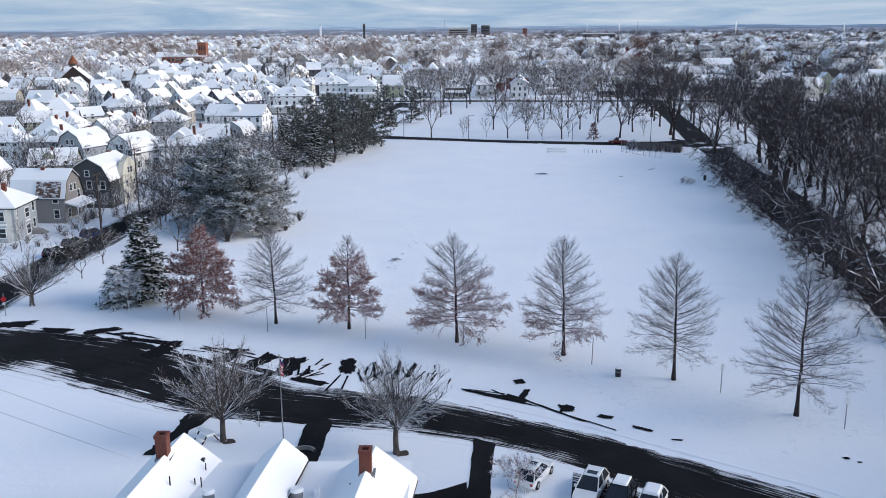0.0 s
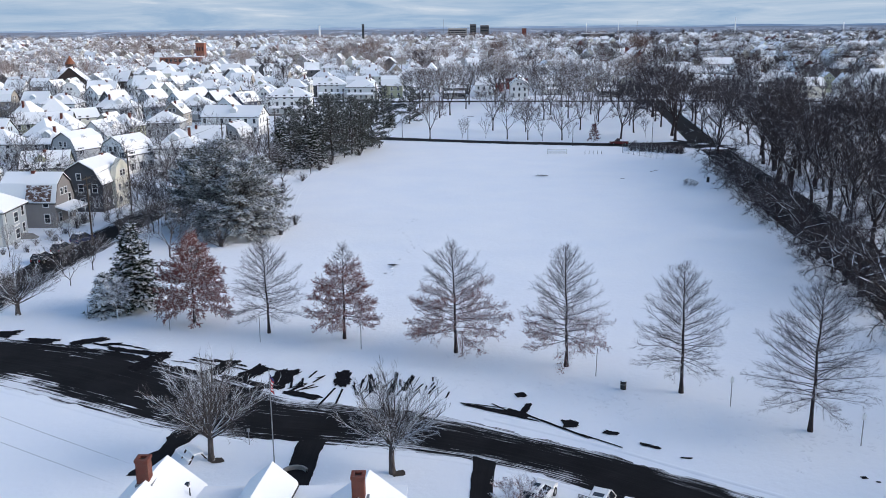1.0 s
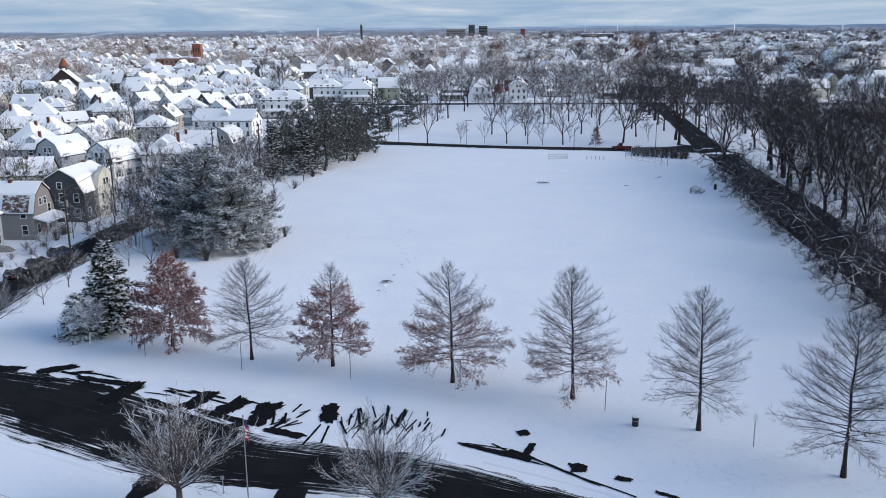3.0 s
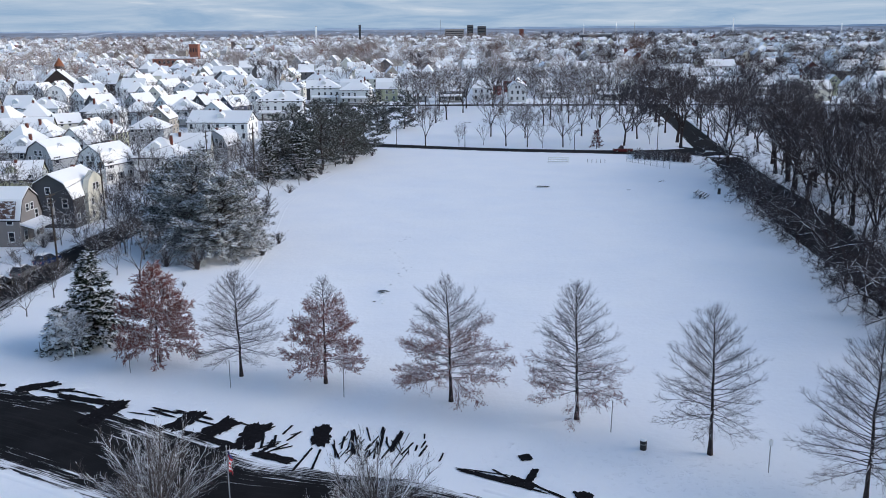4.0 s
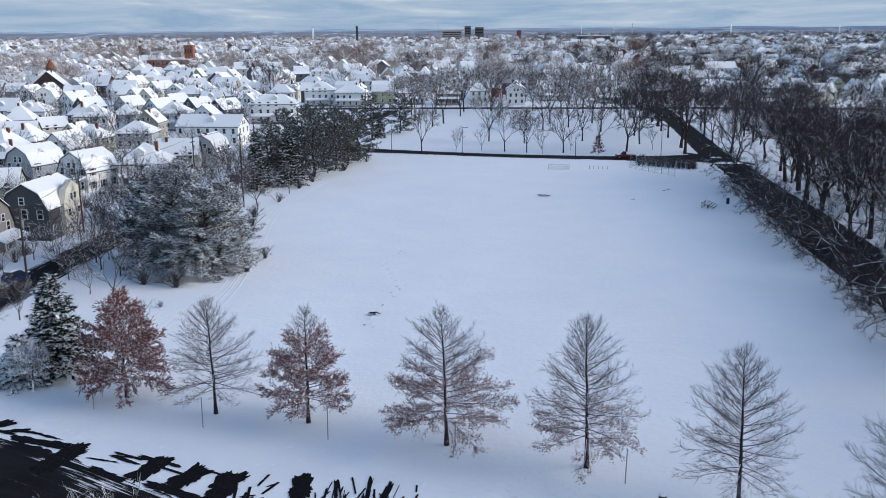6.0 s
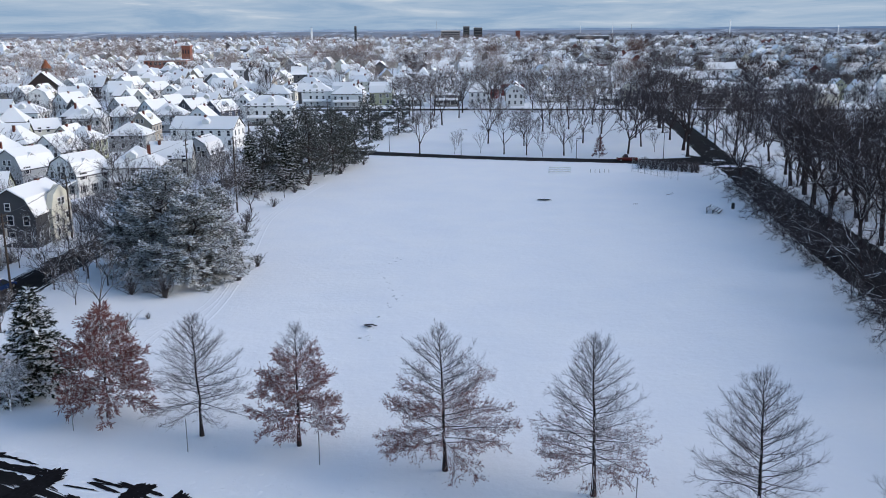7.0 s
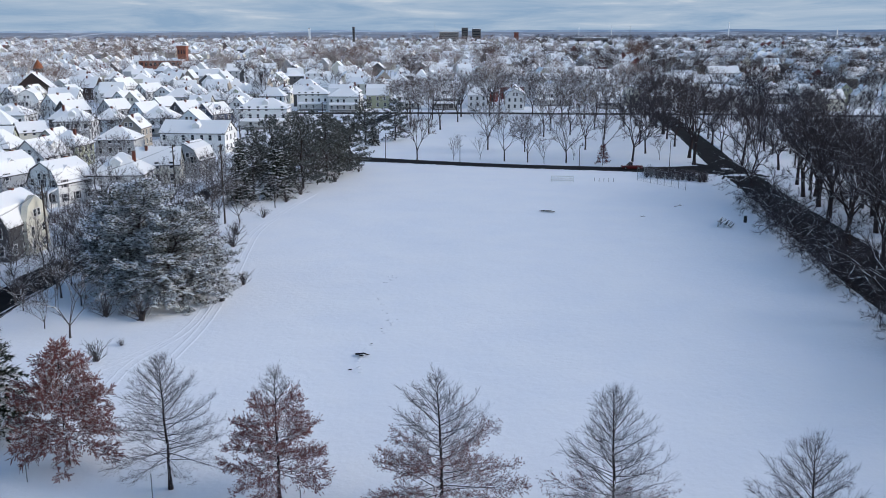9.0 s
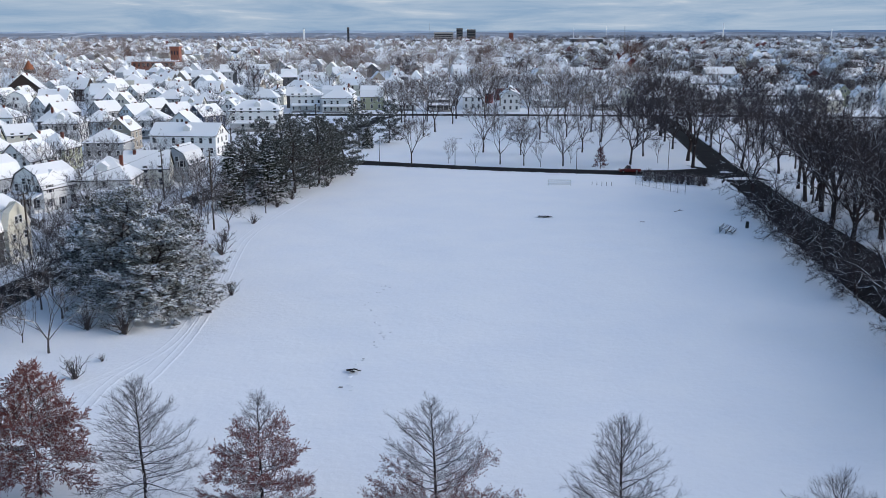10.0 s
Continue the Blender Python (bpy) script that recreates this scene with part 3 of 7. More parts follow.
def strip(name, near, far, material, z, label, ragged=0.25, step=0.6, cross=6, seed=0):
    """A road between two edge lines, with ragged edges where the snow was ploughed back. The texture runs along it."""
    a, b = smooth_line(near, step), smooth_line(far, step)
    n = max(len(a), len(b))
    line = lambda q, i: q[min(int(i * (len(q) - 1) / (n - 1)), len(q) - 1)]
    me = bpy.data.meshes.new(name)
    v, f, uv = [], [], []
    run = 0.0
    for i in range(n):
        p, q = line(a, i), line(b, i)
        w, wide = (q - p).normalized(), (q - p).length
        if i:
            run += (p - last).length
        last = p
        for k in range(cross + 1):
            c, u = p.lerp(q, k / cross), k / cross
            if k in (0, cross):
                o = Vector((c.x * 0.5, c.y * 0.5, seed))
                push = ragged * (noise.noise(o) * 1.2 + noise.noise(o * 4.3) * 0.7) * (1 if k else -1)
                c, u = c + w * push, u + push / wide
            v.append((c.x, c.y, z))
            uv.append((run, 10.0 * u))
    for i in range(n - 1):
        for k in range(cross):
            o = i * (cross + 1) + k
            f.append((o, o + cross + 1, o + cross + 2, o + 1))
    me.from_pydata(v, [], f)
    layer = me.uv_layers.new()
    for loop in me.loops:
        layer.data[loop.index].uv = uv[loop.vertex_index]
    me.materials.append(M[material])
    if me.polygons[0].normal.z < 0:
        me.flip_normals()
    ob = new(name, me)
    return tagged(ob, label, "road", kind="structure")


def patch_mesh(rng, rx, ry, rot, rag, n=96):
    """An irregular flat patch."""
    me, ph = Mesh(), rng.uniform(0, 99)
    c, s = math.cos(radians(rot)), math.sin(radians(rot))
    ring = []
    amp = rag * 0.75
    for k in range(n):
        w = 2 * math.pi * k / n
        sx, sy = math.cos(w), math.sin(w)
        m = max(abs(sx), abs(sy)) ** 0.7
        x, y = rx * sx / m, ry * sy / m
        o = Vector((x * 1.1 + ph, y * 1.1, ph))
        grow = 1 + amp * (0.9 * noise.noise(o) + 0.5 * noise.noise(o * 3.3) + 0.3 * noise.noise(o * 9.0))
        x, y = x * max(0.25, grow), y * max(0.25, grow)
        ring.append((x * c - y * s, x * s + y * c, 0))
    me.v = [(0, 0, 0)] + ring
    me.f = [(0, 1 + k, 1 + (k + 1) % n) for k in range(n)]
    return me


# the snow: a fine, gently uneven middle part and a wide sheet to the horizon, one mesh
def ground_mesh():
    xs = [-4900, -2000, -700, -260, -120] + list(np.arange(-72, 78.01, 1.5)) + [120, 260, 700, 2000, 4900]
    ys = [-900, -200, 0, 30] + list(np.arange(48, 262.01, 1.5)) + [300, 420, 700, 1500, 3000, 4950]
    me = Mesh()
    for y in ys:
        for x in xs:
            z = 0.0
            inside = min((x + 30) / 12, (50 - x) / 12, (y - 98) / 12, (245 - y) / 12, 1.0)
            if inside > 0:
                z = -0.22 * inside * (0.5 + noise.noise(Vector((x * 0.05, y * 0.05, 1))) + 0.25 * noise.noise(Vector((x * 0.3, y * 0.3, 5))))
            me.v.append((x, y, min(z, 0.0)))
    w = len(xs)
    for j in range(len(ys) - 1):
        for i in range(w - 1):
            o = j * w + i
            me.f.append((o, o + 1, o + w + 1, o + w))
    return me


ground = new("ground", ground_mesh().data("ground", M["snow"], True))
tagged(ground, "open field and lawns under fresh white snow", "snow field", kind="structure")

NEAR_EDGE = [(-80, 99), (-60, 91), (-46.6, 85.2), (-35.8, 79.9), (-23.8, 74.0), (-12.5, 71.7), (-5, 70.2), (2.3, 68), (9, 64.4), (15.8, 58.8), (24, 51), (34, 41)]
FAR_EDGE = [(-80, 107), (-64, 103.5), (-53.7, 99.3), (-38.9, 95.0), (-30.1, 90.5), (-17, 82.2), (-11, 79.8), (-1.1, 77.0), (5, 73.6), (12, 69.5), (18.2, 65.3), (23.4, 61.7), (29.1, 57.5), (42, 46)]
strip("road", NEAR_EDGE, FAR_EDGE, "road", 0.02, "ploughed wet black asphalt street with streaks of snow", 0.42, 0.35, 8, 1)
strip("road_left", [(-66, 100), (-63.5, 125), (-62, 150), (-60, 175), (-56, 215), (-50, 260), (-44, 300), (-34, 360), (-24, 420)],
      [(-56, 101), (-55.5, 118), (-55.0, 140), (-53.5, 165), (-49, 210), (-43, 258), (-37, 300), (-27, 360), (-17, 420)], "road", 0.012, "dark side street with slush and snow", 0.3, 1.0, 6, 2)
strip("road_far", [(-46, 291), (-19, 280.5), (0, 273.8), (18, 268.6), (35, 264.5), (49, 261), (58, 259.5), (66, 258), (73, 257)],
      [(-44, 300), (-19, 289), (0, 281.5), (18, 275.6), (35, 271.8), (49, 269.5), (60, 269.5), (67, 271), (74, 274)], "worn", 0.024, "bare dark street along the end of the field", 0.15, 1.0, 6, 3)
strip("road_right", [(41, 60), (47, 86), (51.2, 102), (53.9, 116), (55.8, 130), (57.3, 148), (58.4, 160), (60.0, 173), (62.2, 188), (65.6, 210), (68.4, 230), (70.4, 246), (72.4, 271), (77.4, 307), (84, 355), (92, 420)],
      [(49.5, 58), (57.0, 84), (60.8, 100), (63.6, 115), (66.0, 133), (68.4, 149), (70.3, 162), (71.8, 176), (73.2, 191), (75.0, 212), (77.0, 233), (79.0, 250), (81.0, 275), (86.2, 310), (92, 354), (100, 420)], "worn", 0.016, "bare dark street under the trees", 0.25, 1.0, 6, 4)
strip("road_cross", [(-120, 428), (11, 424), (54, 420.5), (127, 415), (196, 404), (420, 380)],
      [(-120, 437), (11, 433), (54, 429.5), (127, 424), (196, 413), (420, 389)], "bare", 0.028, "dark street in front of a row of houses", 0.2, 3.0, 4, 5)

# driveways and bare patches where parked cars kept the snow off
rng = random.Random(5)
strip("driveway_1", [(-13.9, 60.0), (-13.2, 66), (-13.0, 72)], [(-10.9, 60.0), (-10.9, 66), (-10.6, 72)], "bare", 0.032, "bare asphalt driveway", 0.2, 0.4, 3, 7)
strip("driveway_2", [(0.4, 56.0), (1.2, 62), (1.8, 69)], [(2.8, 56.0), (2.9, 62), (3.6, 67.8)], "bare", 0.032, "bare asphalt driveway", 0.12, 0.4, 3, 8)
strip("driveway_3", [(-25.6, 66.0), (-24.6, 70), (-24.2, 74.4)], [(-23.3, 66.0), (-22.8, 70), (-21.8, 73.8)], "bare", 0.032, "bare asphalt driveway", 0.4, 0.4, 3, 9)
strip("driveway_4", [(-5.0, 55.0), (-1.0, 57.6), (1.0, 58.6)], [(-5.0, 59.0), (-1.5, 59.9), (1.0, 61.4)], "bare", 0.028, "bare asphalt beside the building", 0.15, 0.4, 3, 10)
strip("parking_lot", [(8.0, 55), (11, 52.5), (20, 46)], [(9.4, 62.8), (13.6, 60.0), (23, 50.6)], "lane", 0.028, "slushy parking area beside the street", 0.3, 0.4, 5, 11)


def bare_patch(x, y, rx, ry, rot, rag=0.6):
    solid("bare_patch", patch_mesh(rng, rx, ry, rot, rag), "wet", pose(x, y, 0.036 + rng.uniform(0, 0.012)),
          "patch of bare wet asphalt in the snow", "asphalt patch", "bare patches by the road", "structure")


BAYS = ((-52.5, 99.6, 2.6, 1.2, 8), (-45.9, 97.5, 2.2, 0.75, -6), (-40.6, 97.3, 1.7, 0.85, 28), (-37.4, 96.3, 0.9, 0.35, 5), (-31.6, 90.9, 1.2, 2.7, -24),
        (-23.5, 89.0, 1.0, 2.2, -24), (-20.0, 87.7, 1.0, 2.0, -28), (-16.8, 86.1, 1.2, 2.5, -14), (-14.3, 81.8, 1.8, 0.6, -26), (-10.8, 85.5, 0.85, 2.0, -3),
        (-11.7, 81.5, 0.12, 1.9, -14), (-10.6, 81.4, 0.10, 1.9, -4), (-18.2, 83.8, 0.5, 1.6, -60))
SPOTS = ((6.6, 81.3, 0.55, 0.6, 10), (3.8, 78.1, 3.0, 0.30, -25), (6.9, 78.3, 0.32, 1.2, -22), (5.9, 77.2, 1.1, 0.6, -35), (10.4, 74.9, 0.7, 0.8, 0), (13.7, 73.1, 0.75, 0.42, -30), (16.3, 70.7, 0.95, 0.26, -34),
         (18.9, 68.4, 0.5, 0.14, -10), (31.7, 65.0, 0.25, 0.2, 0), (32.5, 64.3, 0.18, 0.12, 0), (22.2, 210.6, 1.3, 0.55, -12), (-8.6, 129.7, 0.40, 0.30, 20), (-8.0, 129.9, 0.34, 0.24, -30), (-8.3, 129.2, 0.26, 0.20, 0), (-7.6, 129.5, 0.18, 0.14, 0), (-9.1, 125.0, 0.22, 0.16, 0), (-7.4, 133.0, 0.14, 0.10, 0), (-6.6, 138.5, 0.12, 0.10, 0), (40, 205, 0.5, 0.25, 0))
STREAKS = ((-35.0, 94.0, 3.0, 0.5, -20), (-41.5, 94.6, 3.4, 0.5, -12), (-26.6, 88.0, 2.4, 0.35, -32), (-20.5, 85.2, 3.0, 0.5, -30), (9.2, 74.5, 3.8, 0.16, -44), (5.2, 76.9, 2.8, 0.14, -28), (12.6, 71.6, 2.0, 0.10, -40),
           (4.6, 78.4, 1.3, 0.10, -50), (3.2, 78.9, 1.8, 0.10, -18), (-7.9, 84.3, 0.16, 2.3, 6), (-5.5, 84.4, 0.18, 2.5, -2), (-4.1, 84.7, 0.26, 2.1, -12), (-1.8, 82.7, 0.12, 1.2, -18), (-0.3, 81.5, 0.09, 0.8, -12))
for row in BAYS + SPOTS + STREAKS:
    bare_patch(*row)
# tongues of bare asphalt between the street and the bays
for i in range(22):
    u = rng.random()
    bare_patch(-46 + 30 * u, 97.2 - 11.5 * u ** 1.2 + rng.uniform(-0.6, 1.6), rng.uniform(0.7, 2.4), rng.uniform(0.06, 0.22), -14 - 16 * u + rng.gauss(0, 6), 0.8)
# melted wheel ruts among the bays
for i in range(46):
    x = rng.uniform(-9.6, -1.6)
    bare_patch(x, 79.6 + rng.uniform(2.0, 6.4) - 0.15 * (x + 6), rng.uniform(0.03, 0.10), rng.uniform(0.5, 1.9), rng.gauss(-6, 15), 0.35)
for i in range(14):
    bare_patch(-14.6 + rng.uniform(-1.5, 1.8), 85.0 + rng.uniform(-2, 2), 0.12, rng.uniform(0.5, 1.2), rng.uniform(-80, 10), 0.4)

# footprints and scuffs: small hollows with a raised rim
prints = Mesh()


def footprint(x, y, s, rot):
    c, q = math.cos(rot), math.sin(rot)
    ring = lambda r, z: [(x + (c * s * r * math.cos(w) - q * s * 0.5 * r * math.sin(w)), y + (q * s * r * math.cos(w) + c * s * 0.5 * r * math.sin(w)), z) for w in (0, 1.05, 2.1, 3.14, 4.19, 5.24)]
    n = len(prints.v)
    prints.v += ring(1.7, -0.03) + ring(1.15, 0.004 + s * 0.07) + ring(0.7, 0.002)
    for a in (0, 6):
        for k in range(6):
            prints.f.append((n + a + k, n + a + (k + 1) % 6, n + a + 6 + (k + 1) % 6, n + a + 6 + k))
    prints.f.append(tuple(n + 12 + k for k in range(6)))


for i in range(900):     # the trampled strip between the street and the oaks
    u = rng.random()
    x, y = -45 + 85 * u, 99.0 - 27 * u ** 1.15 + rng.gauss(0, 2.4) - 1.5
    if y > np.interp(x, [q[0] for q in FAR_EDGE], [q[1] for q in FAR_EDGE]) + 1.2:
        footprint(x, y, rng.uniform(0.12, 0.30), rng.uniform(0, 3.1))
for path, num in ((((-8.0, 124), (-8.2, 132), (-5.5, 140), (-8, 152), (-6, 165)), 34), (((0.5, 93), (-4, 86), (-9, 88)), 50), (((12, 88), (9, 82), (6, 80)), 50), (((22, 81), (20, 75), (24, 70)), 40), (((31, 72), (27, 66)), 24)):
    line = smooth_line(path, 0.4)
    for i in range(num):
        p = line[rng.randrange(len(line))]
        footprint(p.x + rng.gauss(0, 0.4), p.y + rng.gauss(0, 0.4), rng.uniform(0.1, 0.2), rng.uniform(0, 3.1))
solid("footprints", prints, "snow", pose(0, 0, 0), "trampled footprints in the snow", "footprints", kind="stuff")

# pressed tracks that curve over the field
tracks = Mesh()
for path in (((-33, 118), (-33, 127), (-30, 140), (-31, 160), (-33, 190), (-30, 215), (-27, 232)), ((-29.5, 124), (-28.5, 140), (-29.5, 160), (-32, 190), (-31, 205)),
             ((-41, 116), (-35, 127), (-30.5, 136))):
    line = smooth_line(path, 0.8)
    n = len(tracks.v)
    for i, p in enumerate(line):
        d = (line[min(i + 1, len(line) - 1)] - line[max(i - 1, 0)]).normalized()
        s = Vector((-d.y, d.x, 0))
        for o, z in ((-0.9, -0.04), (-0.5, 0.030), (-0.25, 0.0), (0.25, 0.0), (0.5, 0.028), (0.9, -0.04)):
            q = p + s * (o + 0.1 * noise.noise(p * 0.7))
            tracks.v.append((q.x, q.y, z + 0.02 * noise.noise(p * 1.7)))
    for i in range(len(line) - 1):
        for k in range(5):
            a = n + i * 6 + k
            tracks.f.append((a, a + 1, a + 7, a + 6))
solid("ski_tracks", tracks, "snow", pose(0, 0, 0), "pressed tracks winding along the field", "tracks", kind="stuff")


# ploughed banks of snow beside the streets
def snow_bank(line, width, height, seed, gaps=()):
    me, pts = Mesh(), smooth_line(line, 0.7)
    for i, p in enumerate(pts):
        d = (pts[min(i + 1, len(pts) - 1)] - pts[max(i - 1, 0)]).normalized()
        s = Vector((-d.y, d.x, 0))
        k = 0.6 + 0.8 * abs(noise.noise(Vector((p.x * 0.6, p.y * 0.6, seed))))
        for o, z in ((-1, -0.05), (-0.55, 0.6), (0, 1), (0.5, 0.65), (1, -0.05)):
            q = p + s * o * width * (0.7 + 0.4 * k)
            me.v.append((q.x, q.y, z * height * k if z > 0 else z))
    for i in range(len(pts) - 1):
        if any(x0 < pts[i].x < x1 for x0, x1 in gaps):
            continue
        for k in range(4):
            a = i * 5 + k
            me.f.append((a, a + 5, a + 6, a + 1))
    solid("snow_bank", me, "snow", pose(0, 0, 0), "low ridge of ploughed snow along the street", "snow bank", "snow banks", "structure", True)


snow_bank([(x, y - 0.6) for x, y in NEAR_EDGE[1:]], 0.40, 0.06, 1, ((-25.2, -21.2), (-13.8, -10.0), (0.9, 4.3)))
snow_bank([(3, 76.2), (12, 71.0), (18.2, 66.6), (23.4, 63.0), (29.1, 58.9), (40, 49)], 0.35, 0.10, 2)
snow_bank([(46.0, 86), (50.6, 103), (53.1, 116), (55.0, 130), (56.5, 148), (59.2, 173), (61.4, 188), (64.8, 210), (67.6, 230), (69.0, 242)], 0.45, 0.22, 3)
snow_bank([(-18, 279.3), (18, 267.8), (49, 260.2), (63, 254)], 0.45, 0.25, 4)
snow_bank([(85.2, 300), (94, 366), (102, 420)], 0.6, 0.4, 5)


# the corner where two streets meet: open asphalt round a low island of snow
solid("junction", patch_mesh(random.Random(3), 5.4, 13.0, 2, 1.3, 140), "worn", pose(74.6, 261.5, 0.032), "slushy asphalt where two streets meet", "road", kind="structure")


def snow_island(x, y, rx, ry, top, seed):
    me, n = Mesh(), 40
    for share, z in ((1.0, 0.0), (0.86, 0.7), (0.5, 1.0), (0.0, 1.0)):
        for i in range(n):
            a = 6.2832 * i / n
            k = share * (1 + 0.5 * noise.noise(Vector((math.cos(a) * 1.4, math.sin(a) * 1.4, seed))))
            me.v.append((rx * k * math.cos(a), ry * k * math.sin(a), z * top + 0.01))
    for j in range(3):
        for i in range(n):
            me.f.append((j * n + i, j * n + (i + 1) % n, (j + 1) * n + (i + 1) % n, (j + 1) * n + i))
    solid("traffic_island", me, "snow", pose(x, y, 0.03), "low traffic island buried in snow", "traffic island", kind="structure", smooth=True)


snow_island(75.8, 255.0, 4.0, 1.7, 0.2, 1)
snow_island(75.0, 265.4, 1.7, 0.9, 0.15, 5)


# far land that rises to the horizon, and the clouds low over it
def far_land(name, y, depth, top, material, label, seed):
    me = Mesh()
    for i in range(181):
        a = radians(-48 + 96 * i / 180)
        for r, z in ((y - depth, -2.0), (y - depth * 0.4, top * (0.55 + 0.25 * noise.noise(Vector((a * 9, seed, 0))))), (y, top * (1 + 0.13 * noise.noise(Vector((a * 14, seed, 4))) + 0.05 * noise.noise(Vector((a * 70, seed, 4)))))):
            me.v.append((math.sin(a) * r, math.cos(a) * r, z))
    for i in range(180):
        for k in range(2):
            o = i * 3 + k
            me.f.append((o, o + 3, o + 4, o + 1))
    solid(name, me, material, pose(0, 0, 0), label, "hills", kind="structure", smooth=True)


# aerial haze painted into the colours: woods paled towards blue-grey
k = Nodes("far wooded hills with painted haze", 1.0, spec=0.0)
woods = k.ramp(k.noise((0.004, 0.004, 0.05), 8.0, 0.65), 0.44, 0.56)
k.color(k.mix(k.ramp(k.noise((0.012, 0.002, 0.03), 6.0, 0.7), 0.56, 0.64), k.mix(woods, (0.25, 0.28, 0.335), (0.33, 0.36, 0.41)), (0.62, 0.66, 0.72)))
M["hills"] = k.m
far_land("far_hills", 4450, 900, 29, "hills", "far wooded plain with strips of snow, paled by painted haze", 1)
# the ridge behind gets a stronger blue haze in its base colour
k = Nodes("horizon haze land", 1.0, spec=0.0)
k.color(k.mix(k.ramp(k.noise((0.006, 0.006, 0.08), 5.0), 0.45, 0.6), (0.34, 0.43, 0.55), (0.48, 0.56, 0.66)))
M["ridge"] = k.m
far_land("far_ridge", 4700, 150, 37, "ridge", "ridge on the horizon, tinted blue for haze", 7)

k = Nodes("low clouds", 1.0, spec=0.0)
cloud = k.noise((0.0016, 0.0016, 0.014), 7.0, 0.6, "Object", 0.5)
blue = k.noise((0.0004, 0.0004, 0.006), 3.0)
c = k.mix(k.ramp(cloud, 0.36, 0.64), (0.36, 0.51, 0.70), (0.60, 0.70, 0.82))
c = k.mix(k.ramp(cloud, 0.60, 0.76), c, (0.84, 0.88, 0.93))
k.color((0, 0, 0))
k.link(c, k.b.inputs["Emission Color"])
k.b.inputs["Emission Strength"].default_value = 0.62
M["clouds"] = k.m
me = Mesh()
for i in range(97):
    a = radians(-60 + 120 * i / 96)
    for z in (-10, 60, 140, 240, 420):
        me.v.append((math.sin(a) * 4800, math.cos(a) * 4800, z))
for i in range(96):
    for j in range(4):
        o = i * 5 + j
        me.f.append((o, o + 5, o + 6, o + 1))
solid("backdrop", me, "clouds", pose(0, 0, 0), "pale blue winter sky with layered grey clouds", "sky", kind="structure")


# ---- houses ----
def ring_mesh(w, h, t, out):
    """A window's casing: four boards round the pane and a meeting rail."""
    me = Mesh()
    for x0, x1, z0, z1 in ((-w / 2 - t, -w / 2, -h / 2 - t, h / 2 + t), (w / 2, w / 2 + t, -h / 2 - t, h / 2 + t), (-w / 2, w / 2, h / 2, h / 2 + t), (-w / 2, w / 2, -h / 2 - t, -h / 2), (-w / 2, w / 2, -0.03, 0.03)):
        me.box(x0, x1, -out, 0.02, z0, z1)
    return me


WINDOW = {s: (ring_mesh(s[0], s[1], 0.13, 0.06).data("window", M["trim"]), Mesh().box(-s[0] / 2, s[0] / 2, -0.02, 0.015, -s[1] / 2, s[1] / 2).data("pane", M["glass"])) for s in ((0.9, 1.5), (0.8, 1.1), (1.5, 1.5))}


def window(parent, x, y, z, side, size=(0.9, 1.5)):
    """A sash window on a wall; side: the wall's turn in degrees (0: it faces -y)."""
    ob = part("window", WINDOW[size][0], "", parent, "", pose(x, y, z, 0, 0, side))
    part("pane", WINDOW[size][1], "", ob, "dark glass")
    return ob


def gable_outline(d, he, rh, style):
    if style == "gambrel":
        return [(-d / 2, he), (-d * 0.34, he + rh * 0.62), (0, he + rh), (d * 0.34, he + rh * 0.62), (d / 2, he)]
    return [(-d / 2, he), (0, he + rh), (d / 2, he)]


def slab_outline(line, low, thick, over):
    """The outline of a roof layer that lies low above the walls' top line and sticks out over the eaves."""
    (y0, z0), (y1, z1) = line[0], line[1]
    n = math.hypot(y1 - y0, z1 - z0)
    e = (y0 - (y1 - y0) / n * over, z0 - (z1 - z0) / n * over)
    line = [e] + line[1:-1] + [(-e[0], e[1])]
    return [(y, z + low) for y, z in line] + [(y, z + low + thick) for y, z in reversed(line)]


def hip_solid(w, d, z0, z1, run, over, lift, thick):
    """A hipped roof layer; run: length of the ridge."""
    me = Mesh()
    hw, hd = w / 2 + over, d / 2 + over
    zs = z0 + lift - over * (z1 - z0) / (d / 2)
    long_x = run
    lower = [(-hw, -hd, zs), (hw, -hd, zs), (hw, hd, zs), (-hw, hd, zs)]
    a, b = (-long_x / 2, 0, z1 + lift + thick), (long_x / 2, 0, z1 + lift + thick)
    up4 = [(x, y, z + thick) for x, y, z in lower]
    me.face(*reversed(lower))
    for i in range(4):
        me.face(lower[i], lower[(i + 1) % 4], up4[(i + 1) % 4], up4[i])
    me.face(up4[0], up4[1], b, a)
    me.face(up4[2], up4[3], a, b)
    me.face(up4[1], up4[2], b)
    me.face(up4[3], up4[0], a)
    return me


